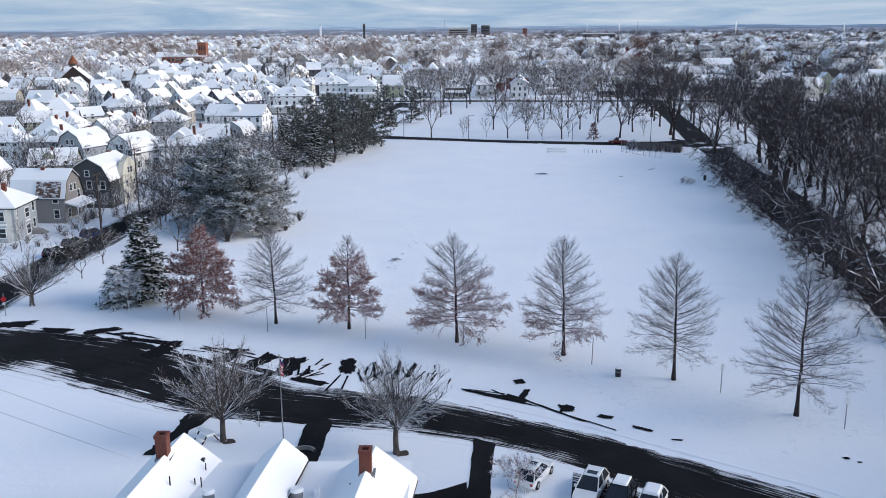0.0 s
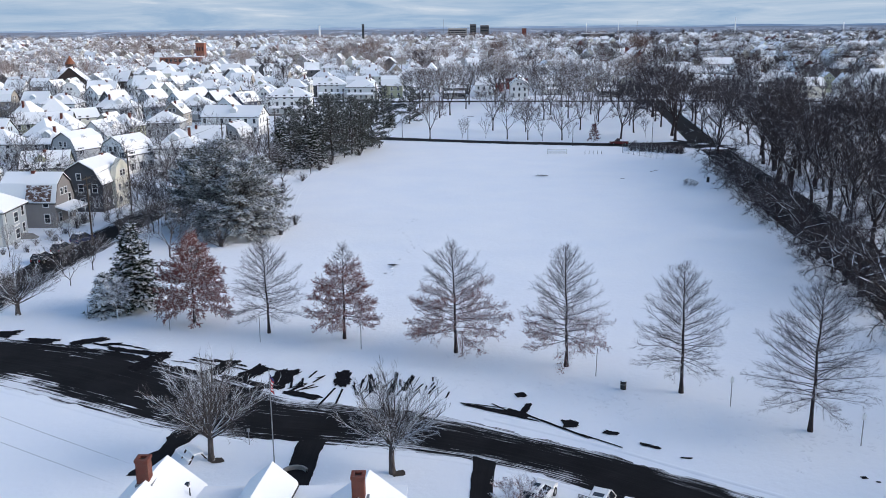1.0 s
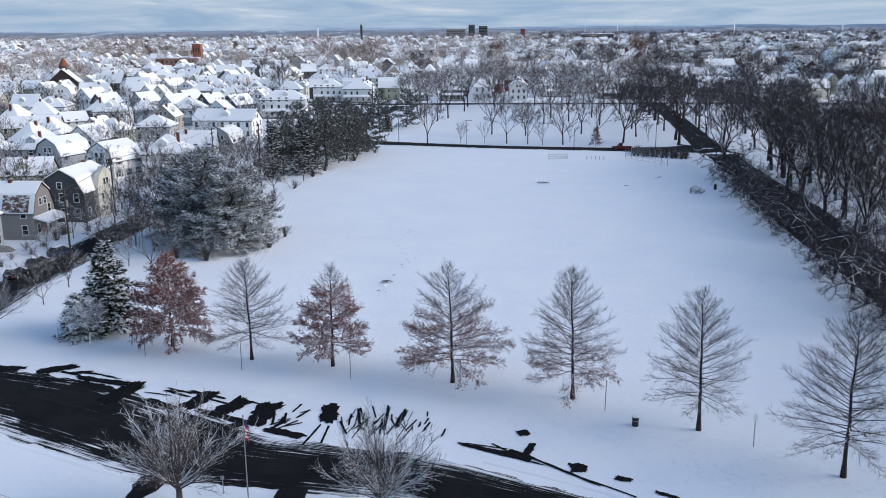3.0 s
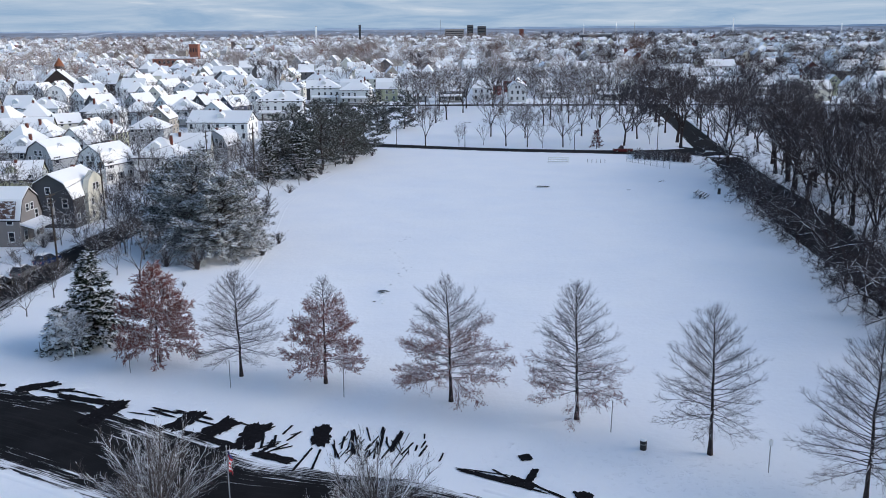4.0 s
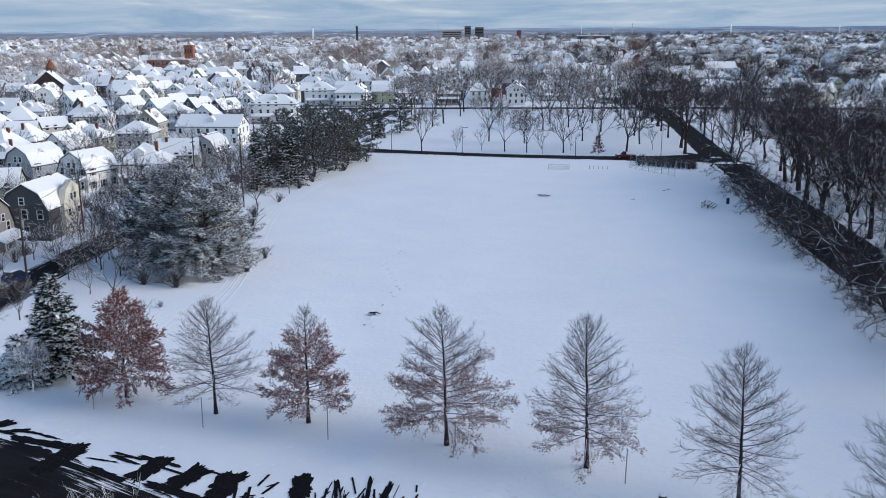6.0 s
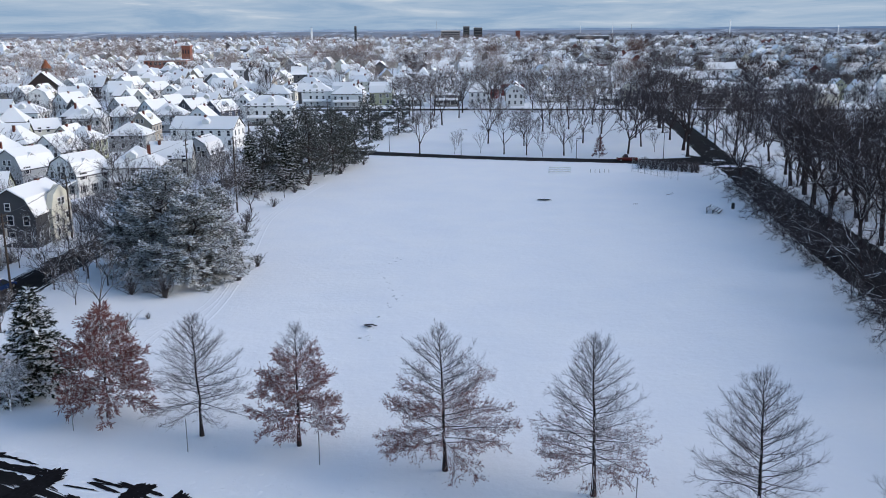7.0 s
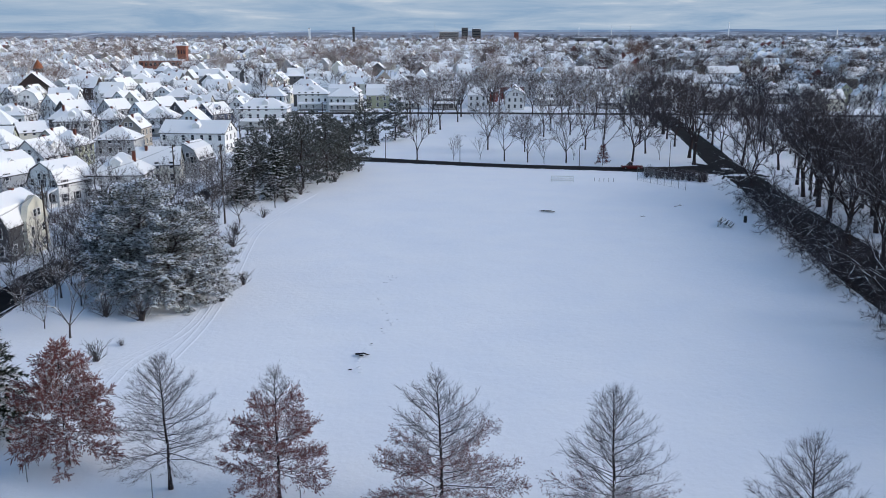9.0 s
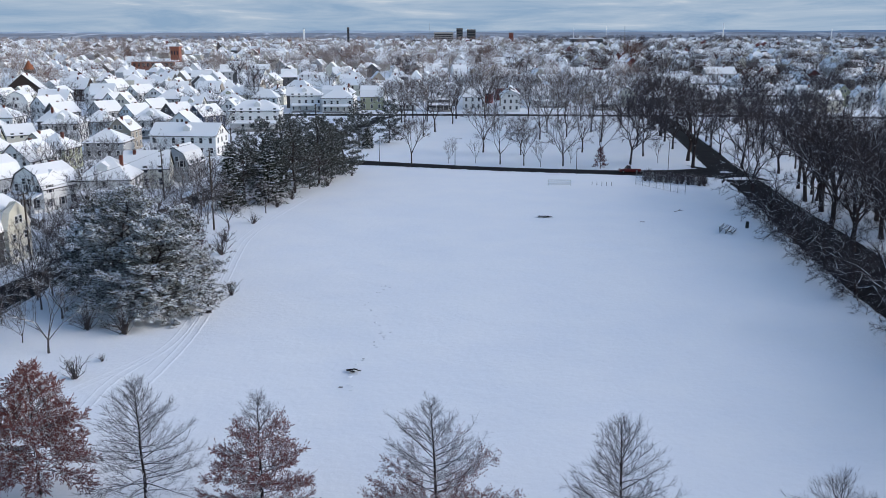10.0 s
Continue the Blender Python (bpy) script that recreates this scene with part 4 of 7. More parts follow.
def house(x, y, w, d, he, rh, style="gable", rot=0.0, wall="white", porch="", chimney=1, dormer="", near=False, label="", seed=0, name="house"):
    """A clapboard house; its ridge runs along its own x. porch, dormer: the side, S (-y), E (+x), N or W."""
    rng = random.Random(int(x * 7 + y * 13) + seed)
    ob = thing(name, pose(x, y, 0, 0, 0, rot), label or f"{wall} clapboard {style}-roofed house with a snow-covered roof".replace("darkgrey", "dark grey"), "house", "houses round the field")
    line = gable_outline(d, he, rh, style)
    if style == "hip":
        part("wall", Mesh().box(-w / 2, w / 2, -d / 2, d / 2, -0.2, he), wall, ob)
        run = max(0.4, w - d)
        part("roof", hip_solid(w, d, he, he + rh, run, 0.5, 0.0, 0.12), "shingle", ob, "dark shingled eaves")
        part("snow_cover", hip_solid(w, d, he, he + rh, run, 0.42, 0.125, 0.2), "roofsnow", ob, "smooth snow on the roof")
    else:
        part("wall", Mesh().prism([(-d / 2, -0.2)] + line + [(d / 2, -0.2)], -w / 2, w / 2), wall, ob)
        part("roof", Mesh().prism(slab_outline(line, 0.003, 0.12, 0.35), -w / 2 - 0.35, w / 2 + 0.35), "shingle", ob, "dark shingled eaves")
        part("snow_cover", Mesh().prism(slab_outline(line, 0.127, 0.2, 0.27), -w / 2 - 0.27, w / 2 + 0.27), "roofsnow", ob, "smooth snow on the roof")
    storeys = max(1, round(he / 2.9))
    sides = [(s, a) for s, a in (("S", 0), ("E", 90), ("N", 180), ("W", 270)) if near or math.cos(radians(a + rot)) > 0.3 or math.sin(radians(a + rot)) * (-1 if x > 60 else 1) > 0.6]
    for s, turn in sides:
        along, half = (w, d / 2) if s in "SN" else (d, w / 2)
        num = max(2, int(along / 2.7))
        for f in range(storeys):
            z = 1.7 + f * 2.85
            for i in range(num):
                u = -along / 2 + along * (i + 0.5) / num + rng.uniform(-0.2, 0.2)
                if rng.random() < (0.3 if near else 0.12):
                    continue
                px, py = (u, -half) if s == "S" else (half, u) if s == "E" else (-u, half) if s == "N" else (-half, -u)
                window(ob, px, py, z, turn)
                if near and wall in ("grey", "blue", "white") and rng.random() < 0.5:
                    for q in (-0.72, 0.72):
                        ex, ey = (px + q, py) if s in "SN" else (px, py + q)
                        part("shutter", Mesh().box(-0.2, 0.2, -0.05, 0.0, -0.8, 0.8), "darkgrey", ob, "dark shutter", pose(ex, ey, z, 0, 0, turn))
        if s in "EW" and style != "hip" and rh > 2.2:
            sg = 1 if s == "E" else -1
            for u in ((-0.75, 0.75) if wall != "darkgrey" else (0.4,)):
                window(ob, sg * w / 2, u, he + rh * 0.33, turn, (0.8, 1.1))
    if chimney:
        cx, cy = rng.uniform(-w * 0.3, w * 0.3), rng.uniform(-d * 0.1, d * 0.15)
        ch = part("chimney", Mesh().box(cx - 0.32, cx + 0.32, cy - 0.32, cy + 0.32, he + rh * 0.3, he + rh + 0.55), "brick", ob, "brick chimney")
        part("chimney_cap", Mesh().box(cx - 0.38, cx + 0.38, cy - 0.38, cy + 0.38, he + rh + 0.55, he + rh + 0.68), "concrete", ch)
    for s in dormer:
        slope = 0.5 * d * 0.55
        dz = he + rh * 0.30
        m = pose(rng.uniform(-0.1, 0.1) * w, -slope, 0) if s == "S" else pose(rng.uniform(-0.1, 0.1) * w, slope, 0, 0, 0, 180) if s == "N" else pose(w * 0.28, 0, 0, 0, 0, 90)
        dw, dl = 2.2, d * 0.25
        do = part("dormer", Mesh().prism([(-dw / 2, dz - 0.8), (-dw / 2, dz + 1.2), (0, dz + 2.0), (dw / 2, dz + 1.2), (dw / 2, dz - 0.8)], -dl * 0.3, dl), wall, ob, "", m @ pose(0, 0, 0, 0, 0, 90))
        part("dormer_roof", Mesh().prism(slab_outline([(-dw / 2, dz + 1.2), (0, dz + 2.0), (dw / 2, dz + 1.2)], 0.004, 0.22, 0.2), -dl * 0.3 - 0.2, dl), "roofsnow", do, "snow on the dormer")
        win = part("dormer_window", WINDOW[(0.8, 1.1)][0], "", do, "white casing", pose(-dl * 0.3, 0, dz + 0.45, 0, 0, 270))
        del win
    for s in porch:
        along, half, turn = (w, d / 2, 0) if s == "S" else (d, w / 2, 90) if s == "E" else (d, w / 2, 270) if s == "W" else (w, d / 2, 180)
        m = pose(0, 0, 0, 0, 0, turn)
        pw, pd, top = along * 0.86, 2.3, 2.9
        po = part("porch", Mesh().box(-pw / 2, pw / 2, -half - pd, -half, -0.1, 0.75), "concrete" if not near else "trim", ob, "raised porch deck", m)
        part("porch_roof", Mesh().prism([(-half - pd - 0.3, top), (-half, top + 0.75), (-half, top + 1.05), (-half - pd - 0.3, top + 0.3)], -pw / 2 - 0.3, pw / 2 + 0.3), "roofsnow", po, "snow-covered porch roof")
        num = max(3, int(pw / 2.4))
        for i in range(num):
            px = -pw / 2 + 0.15 + (pw - 0.3) * i / (num - 1)
            part("post", Mesh().box(px - 0.09, px + 0.09, -half - pd + 0.06, -half - pd + 0.24, 0.75, top + 0.06), "trim", po)
        rail = Mesh().box(-pw / 2, pw * 0.12, -half - pd + 0.08, -half - pd + 0.16, 1.55, 1.65).box(-pw / 2, pw * 0.12, -half - pd + 0.08, -half - pd + 0.16, 0.9, 0.98)
        for i in range(int(pw * 0.62 / 0.25)):
            rail.box(-pw / 2 + 0.25 * i, -pw / 2 + 0.25 * i + 0.06, -half - pd + 0.09, -half - pd + 0.15, 0.98, 1.55)
        part("railing", rail, "trim", po)
        if near:
            steps = Mesh()
            for i in range(4):
                steps.box(pw * 0.16, pw * 0.16 + 1.5, -half - pd - 0.3 * (i + 1), -half - pd - 0.3 * i, -0.05, 0.75 - 0.18 * (i + 1))
            part("steps", steps, "concrete", po, "front steps")
            part("front_door", Mesh().box(pw * 0.16 + 0.3, pw * 0.16 + 1.25, -half - 0.05, -half + 0.02, 0.75, 2.85), "darkgrey", ob, "panelled front door", m)
    return ob


placed = []


def home(x, y, w, d, he, rh, style, rot, wall, porch="", dormer="", near=False, name="house", label=""):
    """One of the houses that stand out, and the plot it takes."""
    house(x, y, w, d, he, rh, style, rot, wall, porch, 1, dormer, near, label, 0, name)
    placed.append((x, y, max(w, d) * 0.75))


home(-76.5, 147, 9, 9, 5.8, 2.9, "hip", 3, "palegrey", dormer="S", near=True, label="pale grey clapboard house with bay windows and a snowy roof")
home(-74.2, 160.8, 10, 7.4, 4.6, 4.6, "gambrel", -4, "taupe", porch="E", near=True, label="taupe shingled gambrel house with a front porch and snowy roof")
home(-69.8, 177.0, 11.5, 8.4, 5.4, 4.2, "gambrel", 84, "darkgrey", near=True)
home(-90.5, 202.5, 10, 8.0, 4.4, 3.2, "gable", 12, "olive", dormer="S", near=True)
home(-79.4, 222.6, 9.4, 8.6, 4.6, 4.2, "gambrel", 66, "white", porch="W", dormer="S", near=True)
home(-67.6, 227.0, 10.5, 10, 5.8, 3.8, "hip", 4, "white", porch="S", dormer="S", near=True)
home(-95.2, 231.5, 10, 8.4, 4.8, 4.2, "gambrel", 68, "grey", dormer="S", near=True)
home(-106.5, 240.0, 11, 10, 5.4, 3.4, "hip", 2, "grey", dormer="S", near=True)
home(-120.0, 243.0, 9, 9, 5.0, 3.4, "hip", 0, "white", near=True)
home(-66.0, 247.5, 10, 8, 4.6, 3.6, "gable", 8, "cream", near=True)
home(-60.6, 257.0, 8.5, 7.6, 4.4, 4.0, "gambrel", 78, "grey", near=True)
home(-71.5, 304.5, 20, 10, 5.8, 3.2, "gable", -8, "white", dormer="S")
home(-93.0, 298.0, 11, 10, 4.8, 3.2, "hip", 2, "grey")
home(-108.6, 290.5, 9, 7, 5.0, 3.2, "gable", 82, "cream")
home(-129.5, 291.0, 17, 9, 5.4, 3.1, "gable", 14, "olive")
home(-127.5, 317.0, 8.5, 7.5, 4.6, 2.9, "gable", 40, "cream")
home(-96.3, 349.0, 11.5, 10, 6.2, 3.6, "hip", 3, "white", porch="S", dormer="S")
home(-121.2, 338.0, 11.5, 10, 6.2, 3.6, "hip", 4, "white", porch="S", dormer="S")
home(-151.0, 356.0, 13, 11, 6.6, 3.4, "hip", 2, "white", porch="S", dormer="S")
home(-81.5, 364.5, 10.5, 8.6, 6.0, 3.6, "gable", 58, "navy", dormer="S")
home(-95.5, 378.5, 9.5, 8.4, 5.7, 3.6, "gable", 56, "darkgrey")
home(-108.4, 371.0, 9.5, 8.4, 5.9, 3.6, "gable", 60, "blue")
home(-124.6, 385.0, 9.5, 8.4, 5.9, 3.6, "gable", 58, "grey")
home(-139.0, 380.0, 9.5, 8.6, 5.9, 3.6, "gable", 56, "darkgrey")
home(-155.6, 408.0, 11, 9, 6.2, 3.8, "gable", 62, "white")
home(-64.5, 372.0, 18, 11, 7.4, 3.2, "hip", 2, "white", porch="S", dormer="S")
home(-83.0, 419.0, 12, 10, 6.0, 3.5, "hip", 4, "white", porch="S")
home(-98.0, 437.0, 12, 10, 6.0, 3.5, "hip", 2, "cream", porch="S")
home(-118.0, 452.0, 12, 10, 6.0, 3.5, "hip", 0, "grey", porch="S")
home(-112.5, 407.0, 9.5, 8.4, 5.4, 3.4, "gable", 60, "white")
home(-137.0, 436.0, 11, 9, 5.8, 3.6, "gable", 62, "white")
home(-142.5, 484.0, 12, 9, 6.2, 3.8, "gable", 60, "white")
home(-208.9, 508.0, 13, 21, 5.2, 9.2, "gable", 102, "brown")
home(-186.8, 518.0, 15, 11, 6.2, 5.3, "gable", -6, "brown")
home(-168.0, 520.0, 13, 10, 6.6, 4.4, "gable", 68, "white")
home(-176.0, 462.0, 12, 9, 5.6, 3.6, "gable", 12, "yellow")
home(-57.0, 451.0, 14, 12, 7.4, 3.8, "hip", 4, "white", porch="S", dormer="S")
home(-41.5, 445.0, 14, 11, 6.6, 3.6, "hip", -4, "white", porch="S")
home(-15, 555, 24, 12, 4.5, 2.6, "gable", 0, "white")
home(56, 472, 17, 11, 5.6, 4.0, "gable", 0, "white", porch="S", dormer="S")
home(80, 456, 11, 11, 3.2, 3.6, "gable", 0, "darkgrey", porch="S", dormer="S")
home(38, 480, 12, 10, 5.0, 4.2, "gable", 85, "tan")
home(103, 610, 17, 12, 6.0, 5.0, "gable", 0, "white")
home(90, 540, 15, 12, 6.0, 5.0, "gable", 5, "cream", dormer="S")
home(137, 560, 16, 12, 6.0, 5.0, "gable", 0, "grey")
home(118, 480, 15, 11, 5.6, 4.0, "gable", 0, "white")
home(165, 482, 13, 12, 5.2, 5.0, "hip", 0, "grey", porch="S")
home(180, 610, 19, 14, 9.0, 4.0, "gable", 0, "white", porch="S")
home(148, 520, 14, 10, 4.4, 2.4, "gable", 0, "white")
home(200, 520, 14, 11, 5.6, 4.0, "hip", 0, "cream")
home(240, 505, 13, 11, 5.6, 4.2, "gable", 0, "blue")

old = bpy.data.objects["house"]
for turn, u in ((0, 2.4), (90, -1.6)):
    m = pose(0, 0, 0, 0, 0, turn) @ pose(u, -4.5, 0)
    bay = Mesh()
    for z in (-0.1, 5.5):
        bay.v += [(-1.7, 0.1, z), (-0.95, -0.85, z), (0.95, -0.85, z), (1.7, 0.1, z)]
    bay.f = [(0, 1, 5, 4), (1, 2, 6, 5), (2, 3, 7, 6), (4, 5, 6, 7)]
    b = part("bay", bay, "palegrey", old, "two-storey bay", m)
    part("bay_band", Mesh().box(-1.05, 1.05, -0.92, -0.84, 2.85, 3.15), "trim", b, "white band between the storeys")
    for z in (1.6, 4.4):
        window(b, 0, -0.87, z, 0, (1.5, 1.5))
part("side_steps", Mesh().box(4.5, 6.2, 0.9, 2.4, -0.05, 0.75).box(6.2, 6.5, 0.9, 2.4, -0.05, 0.55).box(6.5, 6.8, 0.9, 2.4, -0.05, 0.36).box(6.8, 7.1, 0.9, 2.4, -0.05, 0.18), "concrete", old, "front steps")
old = bpy.data.objects["house.001"]
part("bare_shingles", Mesh().prism([(-3.86, 4.75), (-2.74, 7.42), (-2.80, 7.50), (-3.94, 4.80)], -0.2, 4.4), "rust", old, "rusty bare shingles where the snow slid off")
part("side_addition", Mesh().box(-7.5, -5.0, -3.0, 3.0, -0.1, 3.0), "taupe", old)
part("addition_roof", Mesh().box(-7.8, -4.95, -3.3, 3.3, 3.0, 3.35), "roofsnow", old, "snow on the low addition")
old = bpy.data.objects["house.002"]
part("front_gable", Mesh().prism([(-3.2, -0.1), (-3.2, 5.6), (-2.2, 8.0), (0, 9.4), (2.2, 8.0), (3.2, 5.6), (3.2, -0.1)], -0.6, 0.5), "cream", old, "pale shingled front gable", pose(1.6, -4.25, 0, 0, 0, 90))
for u, z in ((-0.6, 6.6), (0.6, 6.6), (-1.6, 3.9), (1.6, 3.9), (-1.6, 1.5), (1.6, 1.5)):
    window(old, 1.6 + u, -4.86, z, 0, (0.8, 1.1))

# the streets of small houses behind them
placed += [(-260, 930, 32), (-255, 872, 26), (-242, 830, 20), (-225, 780, 14)]     # open ground before the brick tower
rng = random.Random(11)
WALLS = ("white", "white", "white", "white", "white", "cream", "grey", "blue", "tan", "darkgrey", "olive")


def free(x, y, r):
    return all((x - a) ** 2 + (y - b) ** 2 > (r + c) ** 2 for a, b, c in placed)


def built_up(x, y):
    """Whether houses stand there, rather than the field, the park or the woods."""
    if y < 436:
        return x < -78 - 0.02 * y if y < 300 else x < -72
    return True


count = 0
for j in range(40):
    for i in range(60):
        y = 175 + j * 20 + rng.uniform(-5, 5)
        x = -420 + i * 17 + rng.uniform(-4, 4)
        if count < 74 and y < 520 and built_up(x, y) and abs(x) < 0.53 * (y + 20) and free(x, y, 7) and rng.random() < 0.8:
            style = rng.choice(("gable", "gable", "hip", "gambrel"))
            w, d = rng.uniform(8.5, 11.5), rng.uniform(7.5, 9.5)
            house(x, y, w, d, rng.choice((5.4, 5.8, 6.0)), rng.uniform(3.2, 4.6), style, rng.choice((0, 0, 85, 95)) + rng.uniform(-8, 8), rng.choice(WALLS), rng.choice(("", "", "S")), 1, rng.choice(("", "S")), False)
            placed.append((x, y, 7.5))
            count += 1


# houses too far off to tell apart, joined by wall colour
far_wall = {c: Mesh() for c in ("white", "cream", "grey", "darkgrey", "tan", "redpaint")}
far_roof, far_pane, far_chimney = Mesh(), Mesh(), Mesh()


def far_house(x, y, s, rot, wall):
    m = pose(x, y, 0, 0, 0, rot)
    w, d, he, rh = rng.uniform(8.5, 12.5) * s, rng.uniform(7, 9.5) * s, rng.uniform(5, 6.4) * s, rng.uniform(2.8, 4.6) * s
    hip = rng.random() < 0.3
    line = gable_outline(d, he, rh, "gable")
    if hip:
        far_wall[wall].add(Mesh().box(-w / 2, w / 2, -d / 2, d / 2, -0.2, he), m)
        far_roof.add(hip_solid(w, d, he, he + rh, max(0.5, w - d), 0.45, 0.0, 0.3), m)
    else:
        far_wall[wall].add(Mesh().prism([(-d / 2, -0.2)] + line + [(d / 2, -0.2)], -w / 2, w / 2), m)
        far_roof.add(Mesh().prism(slab_outline(line, 0.0, 0.3, 0.4), -w / 2 - 0.4, w / 2 + 0.4), m)
    if y < 1100:
        for f in range(2):
            for i in range(3):
                u = -w / 2 + w * (i + 0.5) / 3
                far_pane.add(Mesh().box(u - 0.5, u + 0.5, -d / 2 - 0.05, -d / 2 + 0.02, 1.0 + f * 2.8, 2.5 + f * 2.8), m)
                u = -d / 2 + d * (i + 0.5) / 3
                far_pane.add(Mesh().box(w / 2 - 0.02, w / 2 + 0.05, u - 0.5, u + 0.5, 1.0 + f * 2.8, 2.5 + f * 2.8), m)
        if rng.random() < 0.6:
            far_chimney.add(Mesh().box(0.4, 1.2, -0.4, 0.4, he + rh * 0.3, he + rh + 1), m)


total = 0
y = 455.0
while y < 3300:
    gap = 15 + 0.012 * y
    x = -0.56 * (y + 10) + rng.uniform(0, gap)
    while x < 0.56 * (y + 10):
        if built_up(x, y) and free(x, y, 7) and rng.random() < (0.84 if x > -0.04 * y else 0.90) - 0.00010 * y + 0.7 * noise.noise(Vector((x * 0.005, y * 0.004, 9.0))):
            wall = rng.choice(("white",) * 8 + ("cream",) * 4 + ("grey",) * 4 + ("darkgrey",) * 2 + ("tan",) * 2 + ("redpaint",))
            far_house(x + rng.uniform(-3, 3), y + rng.uniform(-6, 6), 1.0 + 0.00012 * y, rng.choice((0, 90)) + rng.uniform(-15, 15), wall)
            total += 1
        x += gap * rng.uniform(0.85, 1.35)
    y += (17 + 0.028 * (y - 400)) * rng.uniform(0.9, 1.15)
for c, me in far_wall.items():
    solid("far_houses", me, c, pose(0, 0, 0), f"distant {c} house fronts of the town".replace("darkgrey", "dark grey").replace("redpaint", "dark red"), "houses", "far town", "stuff")
solid("far_roofs", far_roof, "roofsnow", pose(0, 0, 0), "snow-covered roofs of the distant town", "roofs", "far town", "stuff")
solid("far_windows", far_pane, "glass", pose(0, 0, 0), "dark windows of the distant town", "windows", "far town", "stuff")
solid("far_chimneys", far_chimney, "brick", pose(0, 0, 0), "brick chimneys of the distant town", "chimneys", "far town", "stuff")


# ---- the row of young oaks ----
OAKS = (
    # x, y, height, crown radius, leaves, oval, lean, limbs, crown start, leafy, label
    (30.8, 73.2, 13.6, 6.5, 0.0, 0.75, (0.2, 0.3), 92, 0.22, 0.0, "bare young oak with a broad twiggy crown in the snow"),
    (21.9, 81.7, 12.9, 5.5, 0.0, 0.7, (-0.2, 0.6), 92, 0.22, 0.0, "bare young oak with rising twigs in the snow"),
    (11.9, 88.7, 12.8, 5.7, 0.75, 0.6, (-0.3, 0.8), 98, 0.20, 0.28, "young oak with a few brown leaves on its low limbs"),
    (0.6, 92.9, 12.4, 6.6, 1.15, 0.0, (-0.4, 0.8), 84, 0.20, 0.46, "pyramidal pin oak with brown leaves on its lower half"),
    (-11.9, 97.6, 11.2, 4.9, 2.1, 0.15, (0.2, -0.3), 84, 0.20, 0.72, "pin oak with russet leaves and a bare top"),
    (-20.8, 99.7, 11.1, 5.7, 0.0, 0.5, (-0.4, 0.6), 84, 0.21, 0.0, "bare pin oak with level twiggy limbs"),
    (-30.5, 103.8, 10.9, 5.3, 4.8, 0.15, (0.3, -0.4), 92, 0.20, 2.0, "oak in full russet leaf dusted with snow"),
)
for i, (x, y, h, r, lv, oval, lean, limbs, start, leafy, text) in enumerate(OAKS):
    wood, leaf = pin_oak(random.Random(20 + i), h, r, lv, oval, lean, limbs, start, leafy)
    put_tree("oak_tree", wood, "oakbark", pose(x, y, 0), text, "row of oaks", twig="oaktwig", leaves=(leaf, "redleaf" if lv > 1.5 else "brownleaf", "withered brown leaves"))

# two broad trees by the street, and small ones near the corner
for x, y, h, seed, text in ((-19.5, 68.6, 9.8, 1, "bare vase-shaped street tree frosted with snow"), (-4.65, 66.2, 9.7, 2, "bare spreading street tree frosted with snow")):
    wood = fan_tree(random.Random(seed), h * 1.03, 7.6 if seed == 1 else 7.3, 0.24, 19, 0.23, 0.0085, 0.95, 1.13)
    put_tree("street_tree", wood, "streetbark", pose(x, y, 0, 0, 0, seed * 70), text, "street trees")
    rim = patch_mesh(random.Random(seed), 0.55, 0.45, 20, 0.4)
    solid("bare_patch", rim, "wood", pose(x + 0.45, y - 0.1, 0.03), "ring of bare earth at the foot of a tree", "earth patch", kind="structure")
wood = spread_tree(random.Random(3), 5.7, 1.2, 0.22, 4, (2, 3), 0.016, 14, 0.014, 0.02, 0.6, False, 1.2)
put_tree("small_tree", wood, "whitebark", pose(-40.3, 105.4, 0), "small tree with every twig coated in snow")
wood = fan_tree(random.Random(4), 8.0, 8.0, 0.24, 16, 0.27, 0.013, 0.8, 1.3)
put_tree("bare_tree", wood, "streetbark", pose(-53.2, 107.1, 0), "spreading bare tree dusted with snow at the corner")
wood, green, snow = spruce(random.Random(5), 11.0, 4.1, 0.42, 20, 0.60, 0.30, 0.82)
put_tree("spruce_tree", wood, "darkbark", pose(-39.4, 109.6, 0), "dark spruce with snow lying on its boughs", foliage=(green, "needle", "dark green needles"), snow_load=(snow, "snow", "clumps of snow"))
wood, green, snow = spruce(random.Random(6), 5.2, 2.6, 0.85, 10, 0.62, 0.45, 0.8)
put_tree("spruce_tree", wood, "darkbark", pose(-42.2, 107.4, 0), "low spruce bent under heavy snow", foliage=(green, "needle", "dark green needles"), snow_load=(snow, "snow", "clumps of snow"))

# frosted pink shrub tree by the parking area
wood = spread_tree(random.Random(7), 4.3, 1.3, 0.2, 4, (2, 3), 0.014, 16, 0.013, 0.05, 0.6)
put_tree("small_tree", wood, "rosybark", pose(4.6, 58.6, 0), "low twiggy tree coated with snow beside parked cars")

